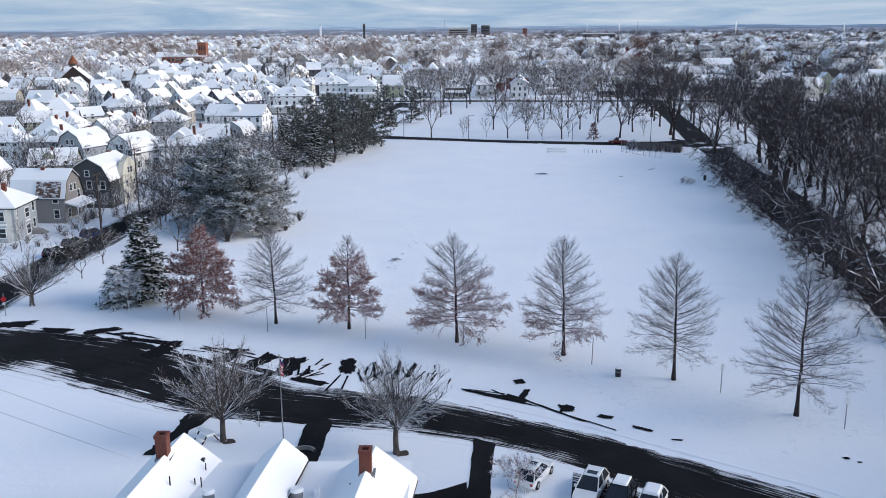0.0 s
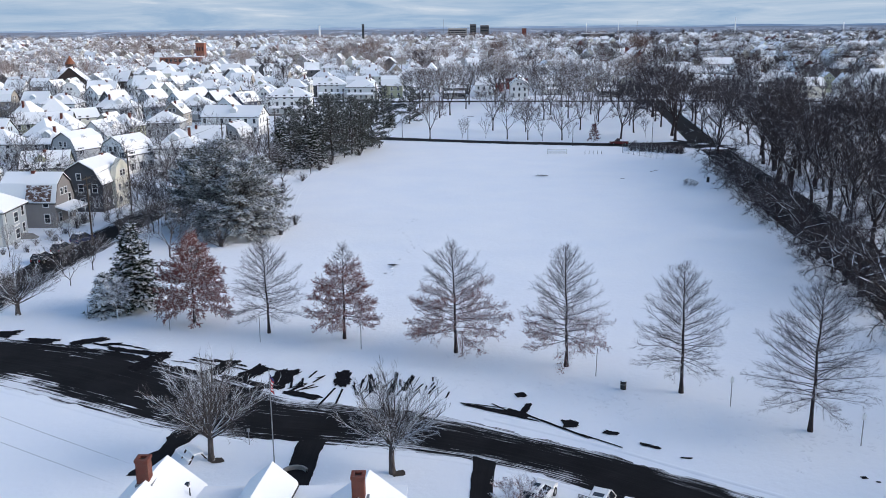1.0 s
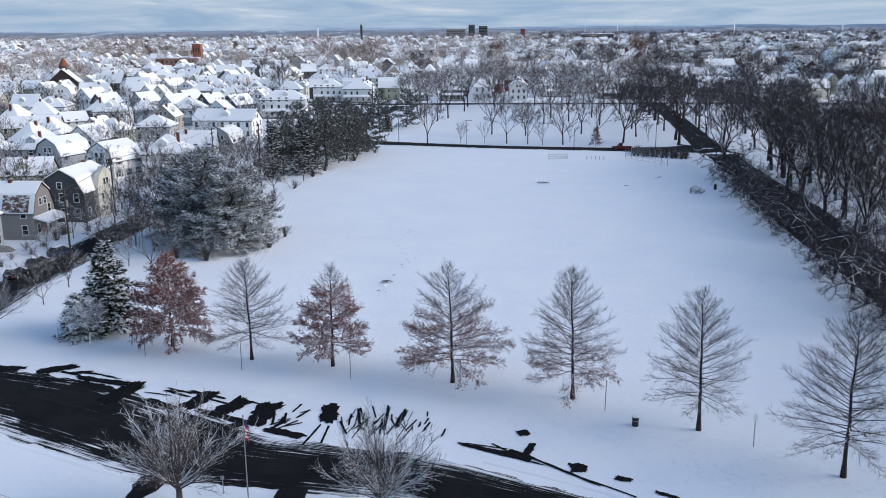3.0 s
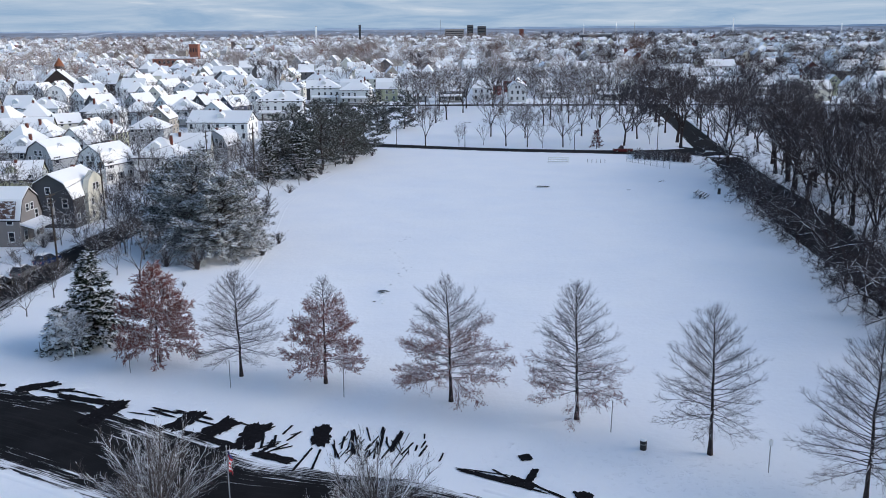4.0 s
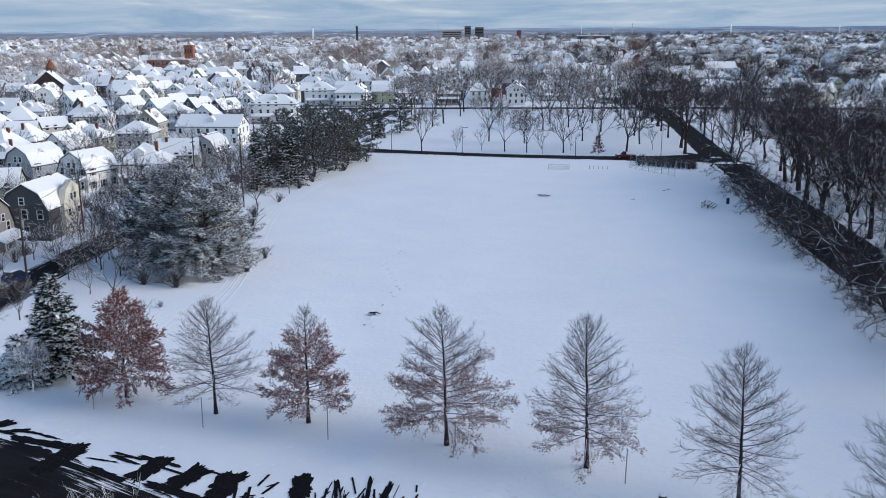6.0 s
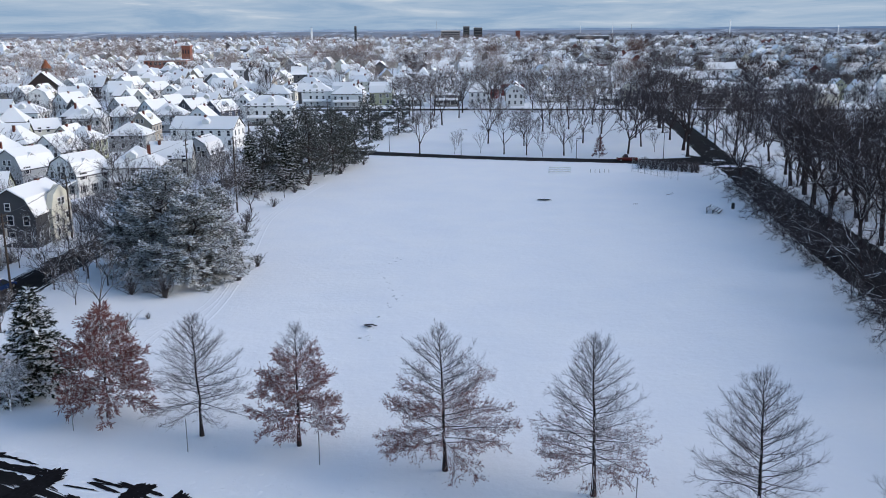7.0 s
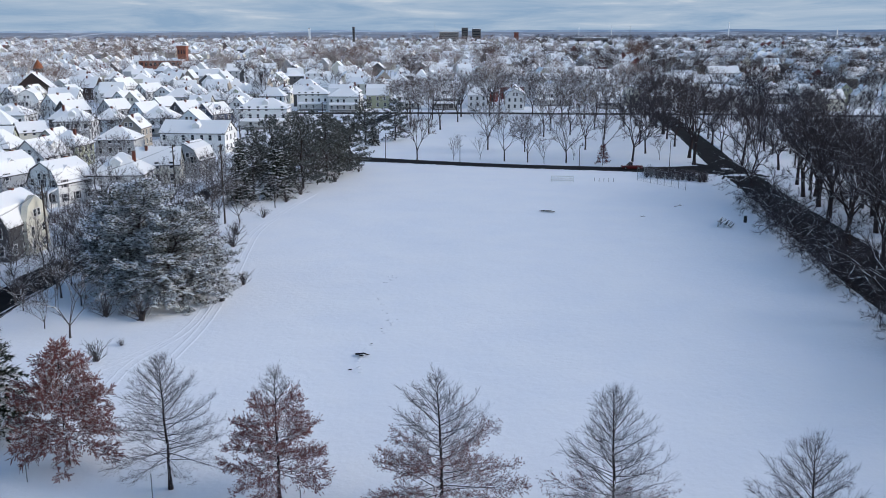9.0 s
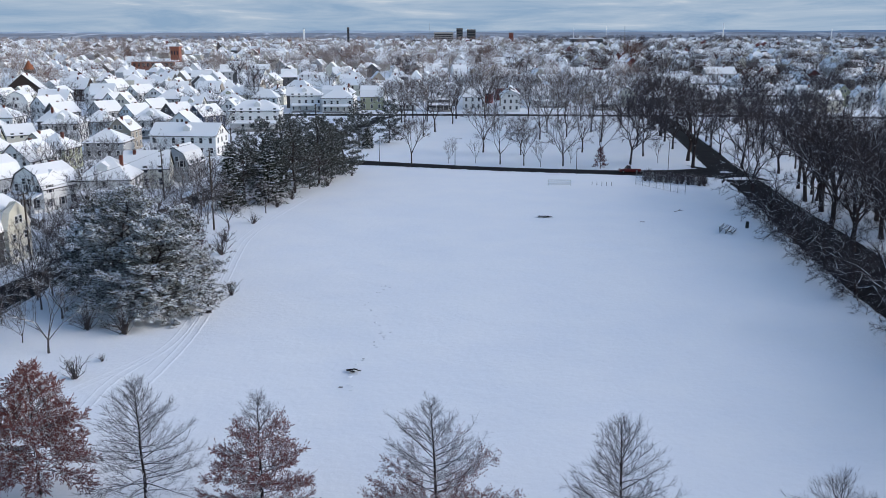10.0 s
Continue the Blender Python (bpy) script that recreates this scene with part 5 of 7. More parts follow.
# ---- the snow-laden pines beside the field ----
for x, y, h, r, load, seed in ((-39.2, 152, 15.6, 7.4, 0.85, 1), (-34.6, 148.5, 12.2, 6.4, 1.5, 2), (-44.2, 158, 13.4, 6.6, 0.5, 3), (-33.8, 156, 11.8, 5.8, 0.8, 4)):
    wood, green, snow = pine(random.Random(60 + seed), h, r, load, 0.05, 96, 0.46)
    put_tree("pine_tree", wood, "darkbark", pose(x, y, 0), "broad pine weighed down with snow", "pines beside the field", foliage=(green, "pineneedle", "grey-green needles"), snow_load=(snow, "snow", "clumps of snow"))
for x, y, h, r, load, seed in ((-30.6, 237.7, 17.0, 6.0, 0.06, 5), (-37.5, 238, 16.0, 5.6, 0.06, 6), (-26.8, 250.5, 15.4, 5.2, 0.06, 7), (-22.4, 264.5, 13.6, 5.0, 0.04, 8), (-31.5, 262, 15.0, 5.2, 0.05, 9), (-22.6, 318, 14.0, 5.0, 0.06, 10), (-14, 330, 13.0, 5.0, 0.05, 11), (-34, 247, 15.5, 5.6, 0.06, 12), (-24.5, 257, 13.0, 4.8, 0.05, 13), (-40.5, 231, 14.0, 5.4, 0.10, 14), (-28, 271, 13.5, 5.0, 0.05, 15)):
    wood, green, snow = pine(random.Random(60 + seed), h, r, load * 0.6, 0.06, 56, 0.62)
    put_tree("pine_tree", wood, "darkbark", pose(x, y, 0), "dark pine with a bare lower trunk", "pines beside the field", foliage=(green, "darkneedle", "dark needles"), snow_load=(snow, "snow", "clumps of snow"))
for x, y, h, r, load, seed in ((-40.8, 219, 12.4, 3.6, 0.30, 1), (-34.4, 226, 10.8, 4.4, 0.5, 2), (-20.0, 317, 6.0, 1.9, 0.6, 3), (-103.5, 284, 7.6, 2.3, 0.04, 4)):
    wood, green, snow = spruce(random.Random(80 + seed), h, r, load, 13, 0.75, 0.35, 0.8)
    put_tree("spruce_tree", wood, "darkbark", pose(x, y, 0), "spruce with snow on its drooping boughs", foliage=(green, "needle", "dark green needles"), snow_load=(snow, "snow", "clumps of snow"))

# ---- bare trees of the park and the streets: a few kinds, each planted many times ----
# dark and limb twigs carry a blue-grey cast painted in for skylight and haze
TWIG = {"darkbark": twig_material("dark twigs", (0.038, 0.034, 0.040), (0.092, 0.081, 0.089), 0.06), "limbbark": twig_material("sky-tinted twigs", (0.038, 0.033, 0.038), (0.094, 0.081, 0.087), 0.06), "parkbark": twig_material("park twigs", (0.085, 0.069, 0.068), (0.16, 0.132, 0.127), 0.16), "greybark": M["greybark"], "streetbark": M["streetbark"]}


def kinds(num, seed, bark, **args):
    """Some trees of one kind, as pairs of trunk and crown."""
    out = []
    for i in range(num):
        stem, wood = spread_tree(random.Random(seed + i), far=True, **args)
        out.append((stem.data("trunk", M[bark]), wood.data("crown", M[bark], twig=TWIG[bark]), bark, stem, wood))
    return out


big_dark = kinds(4, 100, "darkbark", h=19.0, spread=1.12, clear=0.26, depth=4, kids=(2, 3), thick=0.019, twigs=26, fine=0.022, lift=0.08, cast=0.50, reach=1.6, wob=0.08, fan=0.9)
tall = kinds(4, 120, "limbbark", h=20.0, spread=1.05, clear=0.3, depth=4, kids=(2, 3), thick=0.021, twigs=30, fine=0.020, lift=0.05, cast=0.52, reach=1.55, wob=0.09, fan=1.0)
arch = kinds(4, 140, "limbbark", h=13.0, spread=1.55, clear=0.20, depth=4, kids=(2, 3), thick=0.024, twigs=28, fine=0.015, lift=-0.02, cast=0.56, reach=1.5, wob=0.12, fan=0.9)
park = kinds(5, 800, "parkbark", h=13.0, spread=1.0, clear=0.24, depth=4, kids=(2, 3), thick=0.014, twigs=24, fine=0.019, lift=0.06, cast=0.52, reach=1.4, wob=0.08, fan=0.9)
park_dark = kinds(4, 820, "darkbark", h=13.0, spread=1.05, clear=0.24, depth=4, kids=(2, 3), thick=0.015, twigs=26, fine=0.022, lift=0.06, cast=0.52, reach=1.5, wob=0.08, fan=0.9)
mid_grey = kinds(6, 200, "greybark", h=13.0, spread=1.15, clear=0.18, depth=4, kids=(2, 3), thick=0.013, twigs=9, fine=0.022, lift=0.08, cast=0.55, reach=1.5, wob=0.08, fan=0.8)
thin_grey = kinds(3, 300, "greybark", h=8.0, spread=0.8, clear=0.2, depth=3, kids=(2, 3), thick=0.010, twigs=14, fine=0.015, lift=0.12, cast=0.5, reach=1.3, wob=0.06, fan=0.7)
garden = kinds(6, 500, "greybark", h=11.0, spread=1.2, clear=0.16, depth=3, kids=(3, 4), thick=0.013, twigs=8, fine=0.030, lift=0.08, cast=0.58, reach=1.7, wob=0.07, fan=0.8)
wood_grey = kinds(3, 600, "streetbark", h=19.0, spread=1.25, clear=0.2, depth=4, kids=(2, 3), thick=0.017, twigs=8, fine=0.03, lift=0.08, cast=0.50, reach=1.5, wob=0.10, fan=0.8)
wood_far = kinds(4, 700, "darkbark", h=18.0, spread=1.0, clear=0.2, depth=3, kids=(3, 4), thick=0.014, twigs=24, fine=0.03, lift=0.08, cast=0.54, reach=1.9, wob=0.08, fan=0.9)
low_dark = kinds(4, 400, "limbbark", h=8.0, spread=1.6, clear=0.08, depth=3, kids=(3, 4), thick=0.016, twigs=34, fine=0.014, lift=-0.05, cast=0.60, reach=1.9, wob=0.12)


joined = {bark: [[], [], 0, []] for bark in ("darkbark", "greybark", "streetbark", "parkbark", "limbbark")}


def bare_tree(kind, x, y, s, rot, label, group):
    """A tree of that kind; those past the far street and the first gardens are joined to the rest of the woods."""
    trunk, crown, bark, stem, wood = kind
    placed.append((x, y, 2.0))
    if y > 300 or (x < -85 and y > 220):
        a = radians(rot)
        c, q = math.cos(a) * s, math.sin(a) * s
        for me in (stem, wood):
            v = np.array(me.v)
            bag = joined[bark]
            bag[0].append(np.stack([v[:, 0] * c - v[:, 1] * q + x, v[:, 0] * q + v[:, 1] * c + y, v[:, 2] * s], 1))
            bag[1] += [tuple(i + bag[2] for i in f) for f in me.f]
            bag[2] += len(v)
            slot = np.zeros(len(me.f), dtype=np.int32)
            slot[me.fine] = 1
            bag[3].append(slot)
        return
    ob = thing("bare_tree", pose(x, y, 0, 0, 0, rot) @ Matrix.Diagonal((s, s, s, 1)), label, "tree", group)
    part("trunk", trunk, "", ob)
    part("crown", crown, "", ob, kind="stuff")


rng = random.Random(31)
# the park beyond the far street
for x, y, h in (((-5.5, 280.6, 12.2), (18.6, 281.1, 12.0), (15.3, 305.7, 14), (24.8, 278.8, 10), (44.8, 305, 17), (40.8, 358.6, 17), (35.2, 277.6, 13), (25, 400, 22), (16.1, 331, 16), (5.1, 359.6, 17), (1.1, 362, 18), (53.6, 279.3, 19), (61, 296, 16), (30, 322, 15), (-3, 350, 16), (-10, 372, 17), (8, 390, 18), (46, 345, 16), (55, 330, 17), (66, 345, 19), (70, 372, 20), (50, 395, 20), (35, 400, 21), (18, 376, 18),)
          + ((-2, 400, 18), (60, 402, 20), (-12, 396, 16), (12, 345, 15), (24, 350, 17), (36, 338, 15), (-6, 335, 13), (30, 372, 18), (44, 378, 19), (10, 412, 19), (22, 414, 20), (-8, 414, 17), (40, 414, 20), (55, 412, 19), (70, 408, 20), (0, 320, 12), (57, 360, 18), (26, 300, 11), (64, 318, 16), (48, 292, 13),)):
    if 318 < y < 402 and rng.random() < 0.35:
        continue
    bare_tree(rng.choice(park_dark if x > 50 and y < 330 else park), x, y, 1.12 * h / 13.0, rng.uniform(0, 360), "bare park tree standing in the snow", "park trees")
for x, y, h in ((4.5, 283, 6.5), (12, 284, 7), (29, 276, 8), (38, 283, 7), (62, 283, 7), (6, 300, 6)):
    bare_tree(rng.choice(thin_grey), x, y, h / 8.0, rng.uniform(0, 360), "slender young tree in the snow", "young park trees")
wood, leaf = pin_oak(random.Random(90), 5.4, 2.3, 4.0, 0.4, (0, 0), 30, 0.15, 2.0)
put_tree("small_tree", wood, "darkbark", pose(44.3, 272.8, 0), "small tree still in maroon leaf", leaves=(leaf, "maroon", "maroon leaves"))
# the trees along the street beside the field
def kerb(y):
    """The street's field-side edge."""
    return 53.9 + (y - 116) * 0.106 if y < 148 else 57.3 + (y - 148) * 0.1225 if y < 188 else 62.2 + (y - 188) * 0.147


for x, y, h in ((61.7, 187.0, 9.0), (59.6, 169.8, 9.5), (57.3, 155, 8.5), (55.9, 140.0, 12.5), (53.9, 123.6, 12), (52.4, 111.8, 12.5), (51.4, 101.8, 13), (50.0, 92.0, 13), (64.2, 205.5, 8), (66.2, 213.5, 10), (63.0, 196.0, 8.5), (58.4, 162.5, 8.5), (60.4, 178.5, 9), (54.9, 131.5, 9.5), (53.0, 117.5, 9.5), (68.6, 236.0, 8)):
    bare_tree(rng.choice(arch), x, y, h / 13.0, rng.uniform(0, 360), "bare tree arching over the street with snow on its limbs", "street-side trees")
for x, y, h in ((67.0, 224.0, 18.5), (79.2, 225.5, 21), (79.4, 218.0, 22), (77.9, 214.3, 22), (75.2, 203.0, 21), (73.0, 198.5, 19), (71.4, 187.0, 20), (69.0, 181.0, 18), (67.6, 166.3, 18), (72.0, 168.3, 20), (66.8, 149.5, 17), (70.3, 156.0, 19), (66.0, 138.0, 18), (68.5, 129.0, 19), (64.0, 121.5, 17), (66.0, 112.0, 18), (72.0, 142.0, 20), (78.0, 190.0, 20), (84.5, 205.0, 20), (95.4, 271.7, 12)):
    bare_tree(rng.choice(tall), x, y, h / 20.0, rng.uniform(0, 360), "tall bare dark tree beside the street", "street-side trees")
for i in range(30):
    y = 92 + 4.3 * i + rng.uniform(-1.5, 1.5)
    bare_tree(rng.choice(low_dark), kerb(y) - rng.uniform(0.6, 2.4), y, rng.uniform(3.2, 5.6) / 8.0, rng.uniform(0, 360), "low bare brush drooping over the snow", "street-side trees")
num = 0
while num < 106:
    near = num < 44
    y = rng.uniform(100, 264) if near else rng.uniform(274, 420)
    x = kerb(y) + (13.5 if near else 18) + rng.random() ** 1.2 * (40 if near else 110)
    if x > 0.56 * y + 14:
        continue
    if free(x, y, 0.2):
        h = rng.uniform(14, 21) if near else rng.uniform(11, 18)
        bare_tree(rng.choice(tall + tall + big_dark + wood_grey if near else wood_far + big_dark), x, y, h / 19.0, rng.uniform(0, 360), "tall bare dark tree in the woods", "woods beside the street")
        num += 1
num = 0
while num < 46:
    y = rng.uniform(92, 240)
    x = kerb(y) + 10.0 + rng.random() * 32
    if x < 0.56 * y + 12 and free(x, y, -0.5):
        bare_tree(rng.choice(low_dark + wood_grey[:2]), x, y, rng.uniform(4.0, 8) / 8.0 if rng.random() < 0.7 else 0.5, rng.uniform(0, 360), "low bare tree in the undergrowth", "undergrowth")
        num += 1
# tree row carried on towards the main road, unseen, added to shade the snow
for i in range(26):
    y = rng.uniform(22, 94)
    x = 45.5 + 0.16 * (y - 22) + (rng.uniform(-1, 1) if i % 3 == 0 and y < 70 else rng.uniform(10, 34))
    if x < 0.56 * y + 6 or not free(x, y, 0.0):
        continue
    bare_tree(rng.choice(tall + big_dark), x, y, rng.uniform(17, 23) / 20.0, rng.uniform(0, 360), "tall bare dark tree beside the street", "street-side trees")
# both sides of the street beyond the corner
for i in range(8):
    y = 270 + i * 19
    x = 71.5 + (y - 271) * 0.127
    bare_tree(rng.choice(big_dark + tall), x - 2.5, y + rng.uniform(-5, 5), rng.uniform(17, 24) / 19.0, rng.uniform(0, 360), "bare street tree in a row", "street-side trees")
    bare_tree(rng.choice(big_dark + tall), x + 10.5, y + 6 + rng.uniform(-5, 5), rng.uniform(14, 21) / 19.0, rng.uniform(0, 360), "bare street tree in a row", "street-side trees")
# left side: street trees and gardens
for x, y, h in (((-50.7, 151.8, 10), (-55.6, 149, 8.5), (-43.0, 135.5, 10), (-47, 170, 12), (-52, 176, 11), (-44, 182, 12), (-46, 196, 12), (-42, 205, 11), (-38.5, 168, 10), (-36, 176, 11), (-40, 190, 13), (-50, 186, 12), (-57, 182, 11), (-66, 190, 9), (-80, 186, 10), (-62, 203, 10), (-28, 243, 9), (-36, 250, 13), (-41, 243, 13), (-33, 215, 8), (-52, 128, 6.5), (-57.5, 132, 6), (-68, 136, 6), (-64, 118, 7),)
          + ((-48, 160, 12), (-52, 163, 11), (-46.5, 148, 9), (-53, 156, 10), (-49, 192, 13), (-53, 200, 12), (-45, 212, 13), (-60, 168, 10), (-63.5, 158, 7), (-47, 222, 13), (-43, 230, 13), (-54, 214, 12), (-60, 196, 11), (-64, 183, 10), (-52, 120, 5), (-55.5, 126, 5.5), (-66, 170, 8), (-38, 182, 10), (-37, 200, 9),)):
    bare_tree(rng.choice(mid_grey), x, y, h / 13.0, rng.uniform(0, 360), "bare street tree with snow along its twigs", "street trees")
for x, y, h in ((-53.2, 146, 6), (-51.8, 158, 7), (-50.8, 168, 7.5), (-49.6, 178, 8), (-56.2, 171, 7), (-62.5, 163, 6), (-61.5, 186, 7), (-55, 190, 8), (-64.5, 150, 5), (-46, 176, 8), (-47.5, 139, 5.5), (-57, 206, 8), (-51, 220, 9), (-60, 216, 7), (-48.5, 236, 9), (-44, 248, 10), (-66.5, 196, 6), (-72, 189, 7)):
    bare_tree(rng.choice(garden), x, y, h / 11.0, rng.uniform(0, 360), "low bare tree with snow along its twigs", "street trees")
for i in range(150):
    for _ in range(40):
        y = rng.uniform(165, 520)
        x = rng.uniform(-0.5 * y - 15, -66)
        if free(x, y, 1.5):
            break
    bare_tree(rng.choice(garden), x, y, rng.uniform(7, 13) / 11.0, rng.uniform(0, 360), "bare garden tree with snow along its twigs", "garden trees")
for i in range(52):
    for _ in range(40):
        y, x = rng.uniform(436, 530), rng.uniform(-60, 290)
        if free(x, y, 1.5):
            break
    bare_tree(rng.choice(garden + park if x < 110 else wood_far), x, y, rng.uniform(11, 17) / (12.0 if x < 110 else 18.0), rng.uniform(0, 360), "bare tree between the houses", "garden trees")

# large lone trees of the town that overtop the roofs
for x, y, h in ((-83, 470, 21), (-120, 610, 20), (-20, 640, 22), (48, 560, 24), (150, 455, 19), (176, 440, 18)):
    bare_tree(rng.choice(park_dark), x, y, h / 13.0, rng.uniform(0, 360), "tall bare tree among the houses", "garden trees")

# shrubs along the foot of the pines and in the front gardens
shrub_mesh = {"darkbark": [shrub(random.Random(s + 20), 1.5, 2.1, 44).data("crown", M["oaktwig"]) for s in range(2)], "greybark": [shrub(random.Random(s), 1.6, 1.5).data("crown", M["greybark"]) for s in range(3)], "whitebark": [shrub(random.Random(s + 9), 1.0, 1.2, 34).data("crown", M["whitebark"]) for s in range(2)]}
for x, y, s, bark in (((-41.7, 143.7, 2.0, "greybark"), (-36.7, 142.1, 2.3, "greybark"), (-36.1, 132.8, 0.9, "whitebark"), (-37.1, 127.8, 1.6, "greybark"), (-38.7, 214.5, 2.0, "whitebark"), (-30, 230, 1.6, "greybark"), (-33.5, 205, 1.3, "greybark"), (-24.5, 247, 1.8, "greybark"), (-31.8, 221, 1.6, "greybark"), *[(51.4 + 1.1 * i + 0.7 * j, 252.2 - 0.72 * i + 2.3 * j + 0.9 * (i % 2), 1.0 + 0.13 * ((i + j) % 4), "darkbark") for j in range(4) for i in range(12)], (-69.5, 141.5, 1.5, "whitebark"), (-67.2, 143.6, 1.3, "whitebark"), (-66.8, 139.2, 1.4, "whitebark"), (-69.8, 137.6, 1.3, "whitebark"), (-65.8, 156.5, 1.5, "greybark"), (-66.2, 160.5, 1.6, "greybark"), (-66, 152, 1.4, "whitebark"), (-67.5, 149.5, 1.6, "whitebark"), (-65.5, 146.5, 1.3, "whitebark"), (-63, 163, 1.2, "whitebark"), (-20, 262, 1.2, "greybark"), (-28.6, 150, 1.5, "greybark"), (-27.4, 158, 1.3, "greybark"), (-33.5, 164, 2.2, "greybark"), (-35, 172, 2.2, "greybark"), (-34, 181, 2.0, "greybark"),)
          + ((-35.5, 190, 1.8, "greybark"), *[(-62.5 - 2.3 * (i % 5), 188 + 3.1 * i, 1.2 + 0.2 * (i % 3), "darkbark") for i in range(11)], (56.8, 118, 1.5, "greybark"), (59, 128, 1.4, "greybark"),)):
    ob = thing("shrub", pose(x, y, 0, 0, 0, rng.uniform(0, 360)) @ Matrix.Diagonal((s, s, s, 1)), "bare shrub with snow caught in its stems" if bark == "greybark" else "dark tangled leafless brush" if bark == "darkbark" else "low shrub buried in snow", "shrub", "shrubs")
    part("crown", rng.choice(shrub_mesh[bark]), "", ob, kind="stuff")
# russet oak beside the pines
wood, leaf = pin_oak(random.Random(91), 11.5, 5.2, 0.32, 0.8, (0, 0), 74, 0.10, 2.0)
put_tree("oak_tree", wood, "darkbark", pose(-34.6, 163.5, 0), "oak with dull maroon leaves behind the pines", leaves=(leaf, "maroon", "dull maroon leaves"))

FAR_LABEL = {"darkbark": "bare dark trees of the far woods", "limbbark": "tall bare trees of the far woods", "parkbark": "bare brown-grey trees of the far park", "greybark": "bare grey garden trees dusted with snow", "streetbark": "bare frosted trees of the far woods"}
for bark, (v, f, n, slots) in joined.items():
    if not v:
        continue
    me = bpy.data.meshes.new("far_woods")
    me.from_pydata(np.concatenate(v).tolist(), [], f)
    me.materials.append(M[bark])
    me.materials.append(TWIG[bark])
    me.polygons.foreach_set("material_index", np.concatenate(slots))
    solid("far_woods", me, "", pose(0, 0, 0), FAR_LABEL[bark], "trees", "far trees", "stuff")

# ---- trees of the town: fans of twigs, joined by bark ----
def twig_fan(rng, h, r, n, wide=1.0):
    """A far bare tree: a short trunk and thin upright twigs that fill the crown."""
    tri = [((0.0, -0.18, 0.0), (0.0, 0.18, 0.0), (0.0, 0.0, h * 0.6)), ((-0.18, 0.0, 0.0), (0.18, 0.0, 0.0), (0.0, 0.0, h * 0.6))]
    heart = Vector((0, 0, h * 0.35))
    for _ in range(n):
        d = Vector((rng.gauss(0, 1), rng.gauss(0, 1), rng.gauss(0.15, 0.9))).normalized() * rng.random() ** 0.4
        c = Vector((d.x * r, d.y * r, h * 0.60 + d.z * h * 0.36))
        e = ((c - heart).normalized() + Vector((rng.gauss(0, 0.45), rng.gauss(0, 0.45), rng.gauss(0.1, 0.45)))).normalized() * rng.uniform(0.6, 1.3)
        s = e.cross(Vector((rng.gauss(0, 1), rng.gauss(0, 1), rng.gauss(0, 1)))).normalized() * rng.uniform(0.08, 0.17) * wide
        tri.append((tuple(c - e - s), tuple(c - e + s), tuple(c + e)))
    return np.array(tri).reshape(-1, 3)


FAN = [twig_fan(random.Random(s), 12.5, 4.8, 330, 0.36) for s in range(6)]
THIN_FAN = [twig_fan(random.Random(s + 6), 12.5, 5.2, 110, 0.9) for s in range(6)]
# frosted twigs, their colour lightened and warmed for sun on the town
k = Nodes("far sun-warmed twigs", 0.95, spec=0.0)
k.color(k.mix(k.ramp(k.noise(0.35, 2.0), 0.46, 0.70), (0.20, 0.155, 0.138), (0.52, 0.465, 0.45)))
M["fartwig"] = k.m
k = Nodes("far dark twigs", 0.95, spec=0.0)
k.color(k.mix(k.ramp(k.noise(0.2, 2.0), 0.3, 0.7), (0.035, 0.028, 0.03), (0.075, 0.058, 0.055)))
M["fardark"] = k.m
k = Nodes("far brown crowns", 0.95, spec=0.0)
k.color(k.mix(k.ramp(k.noise(0.3, 2.0), 0.3, 0.7), (0.10, 0.055, 0.042), (0.17, 0.11, 0.09)))
M["farbrown"] = k.m
fans = {"fartwig": [], "fardark": [], "farbrown": []}


def far_tree(x, y, s, key, thin):
    a = rng.uniform(0, 6.283)
    c, q = math.cos(a), math.sin(a)
    v = (THIN_FAN if thin else FAN)[rng.randrange(6)] * np.array([s * rng.uniform(0.8, 1.3), s * rng.uniform(0.8, 1.3), s])
    fans[key].append(np.stack([v[:, 0] * c - v[:, 1] * q + x, v[:, 0] * q + v[:, 1] * c + y, v[:, 2]], 1))


rng = random.Random(44)
y = 500.0
while y < 3700:
    gap = 9.5 + 0.0075 * y
    x = -0.57 * (y + 10)
    while x < 0.57 * (y + 10):
        clump = noise.noise(Vector((x * 0.006, y * 0.004, 2.0)))
        # dark woods, made denser to the right to stand for cloud shade there
        dark = x > 0.10 * y and noise.noise(Vector((x * 0.004, y * 0.009, 7.0))) > (0.02 if x < 0.22 * y else -0.22) and x > 90
        if free(x, y, 2) and rng.random() < (0.40 if x < 0.16 * y else 0.27) + 0.8 * clump + (0.25 if dark else 0):
            key = "fardark" if dark or rng.random() < 0.06 else "farbrown" if rng.random() < 0.10 else "fartwig"
            far_tree(x + rng.uniform(-4, 4), y + rng.uniform(-8, 8), rng.uniform(0.7, 1.5) * (1 + 0.00015 * y), key, y > 1100)
        x += gap * rng.uniform(0.6, 1.3)
    y += (12 + 0.022 * (y - 450)) * rng.uniform(0.9, 1.1)
for x, y, size, key in ((189, 905, 2.3, "farbrown"), (-78, 870, 1.9, "farbrown"), (60, 1010, 1.9, "farbrown"), (-170, 760, 1.8, "fartwig"), (130, 720, 1.9, "fardark"), (168, 690, 1.8, "fardark")):
    for dx in (-3.0, 0.0, 3.0):
        far_tree(x + dx, y + dx, size, key, False)
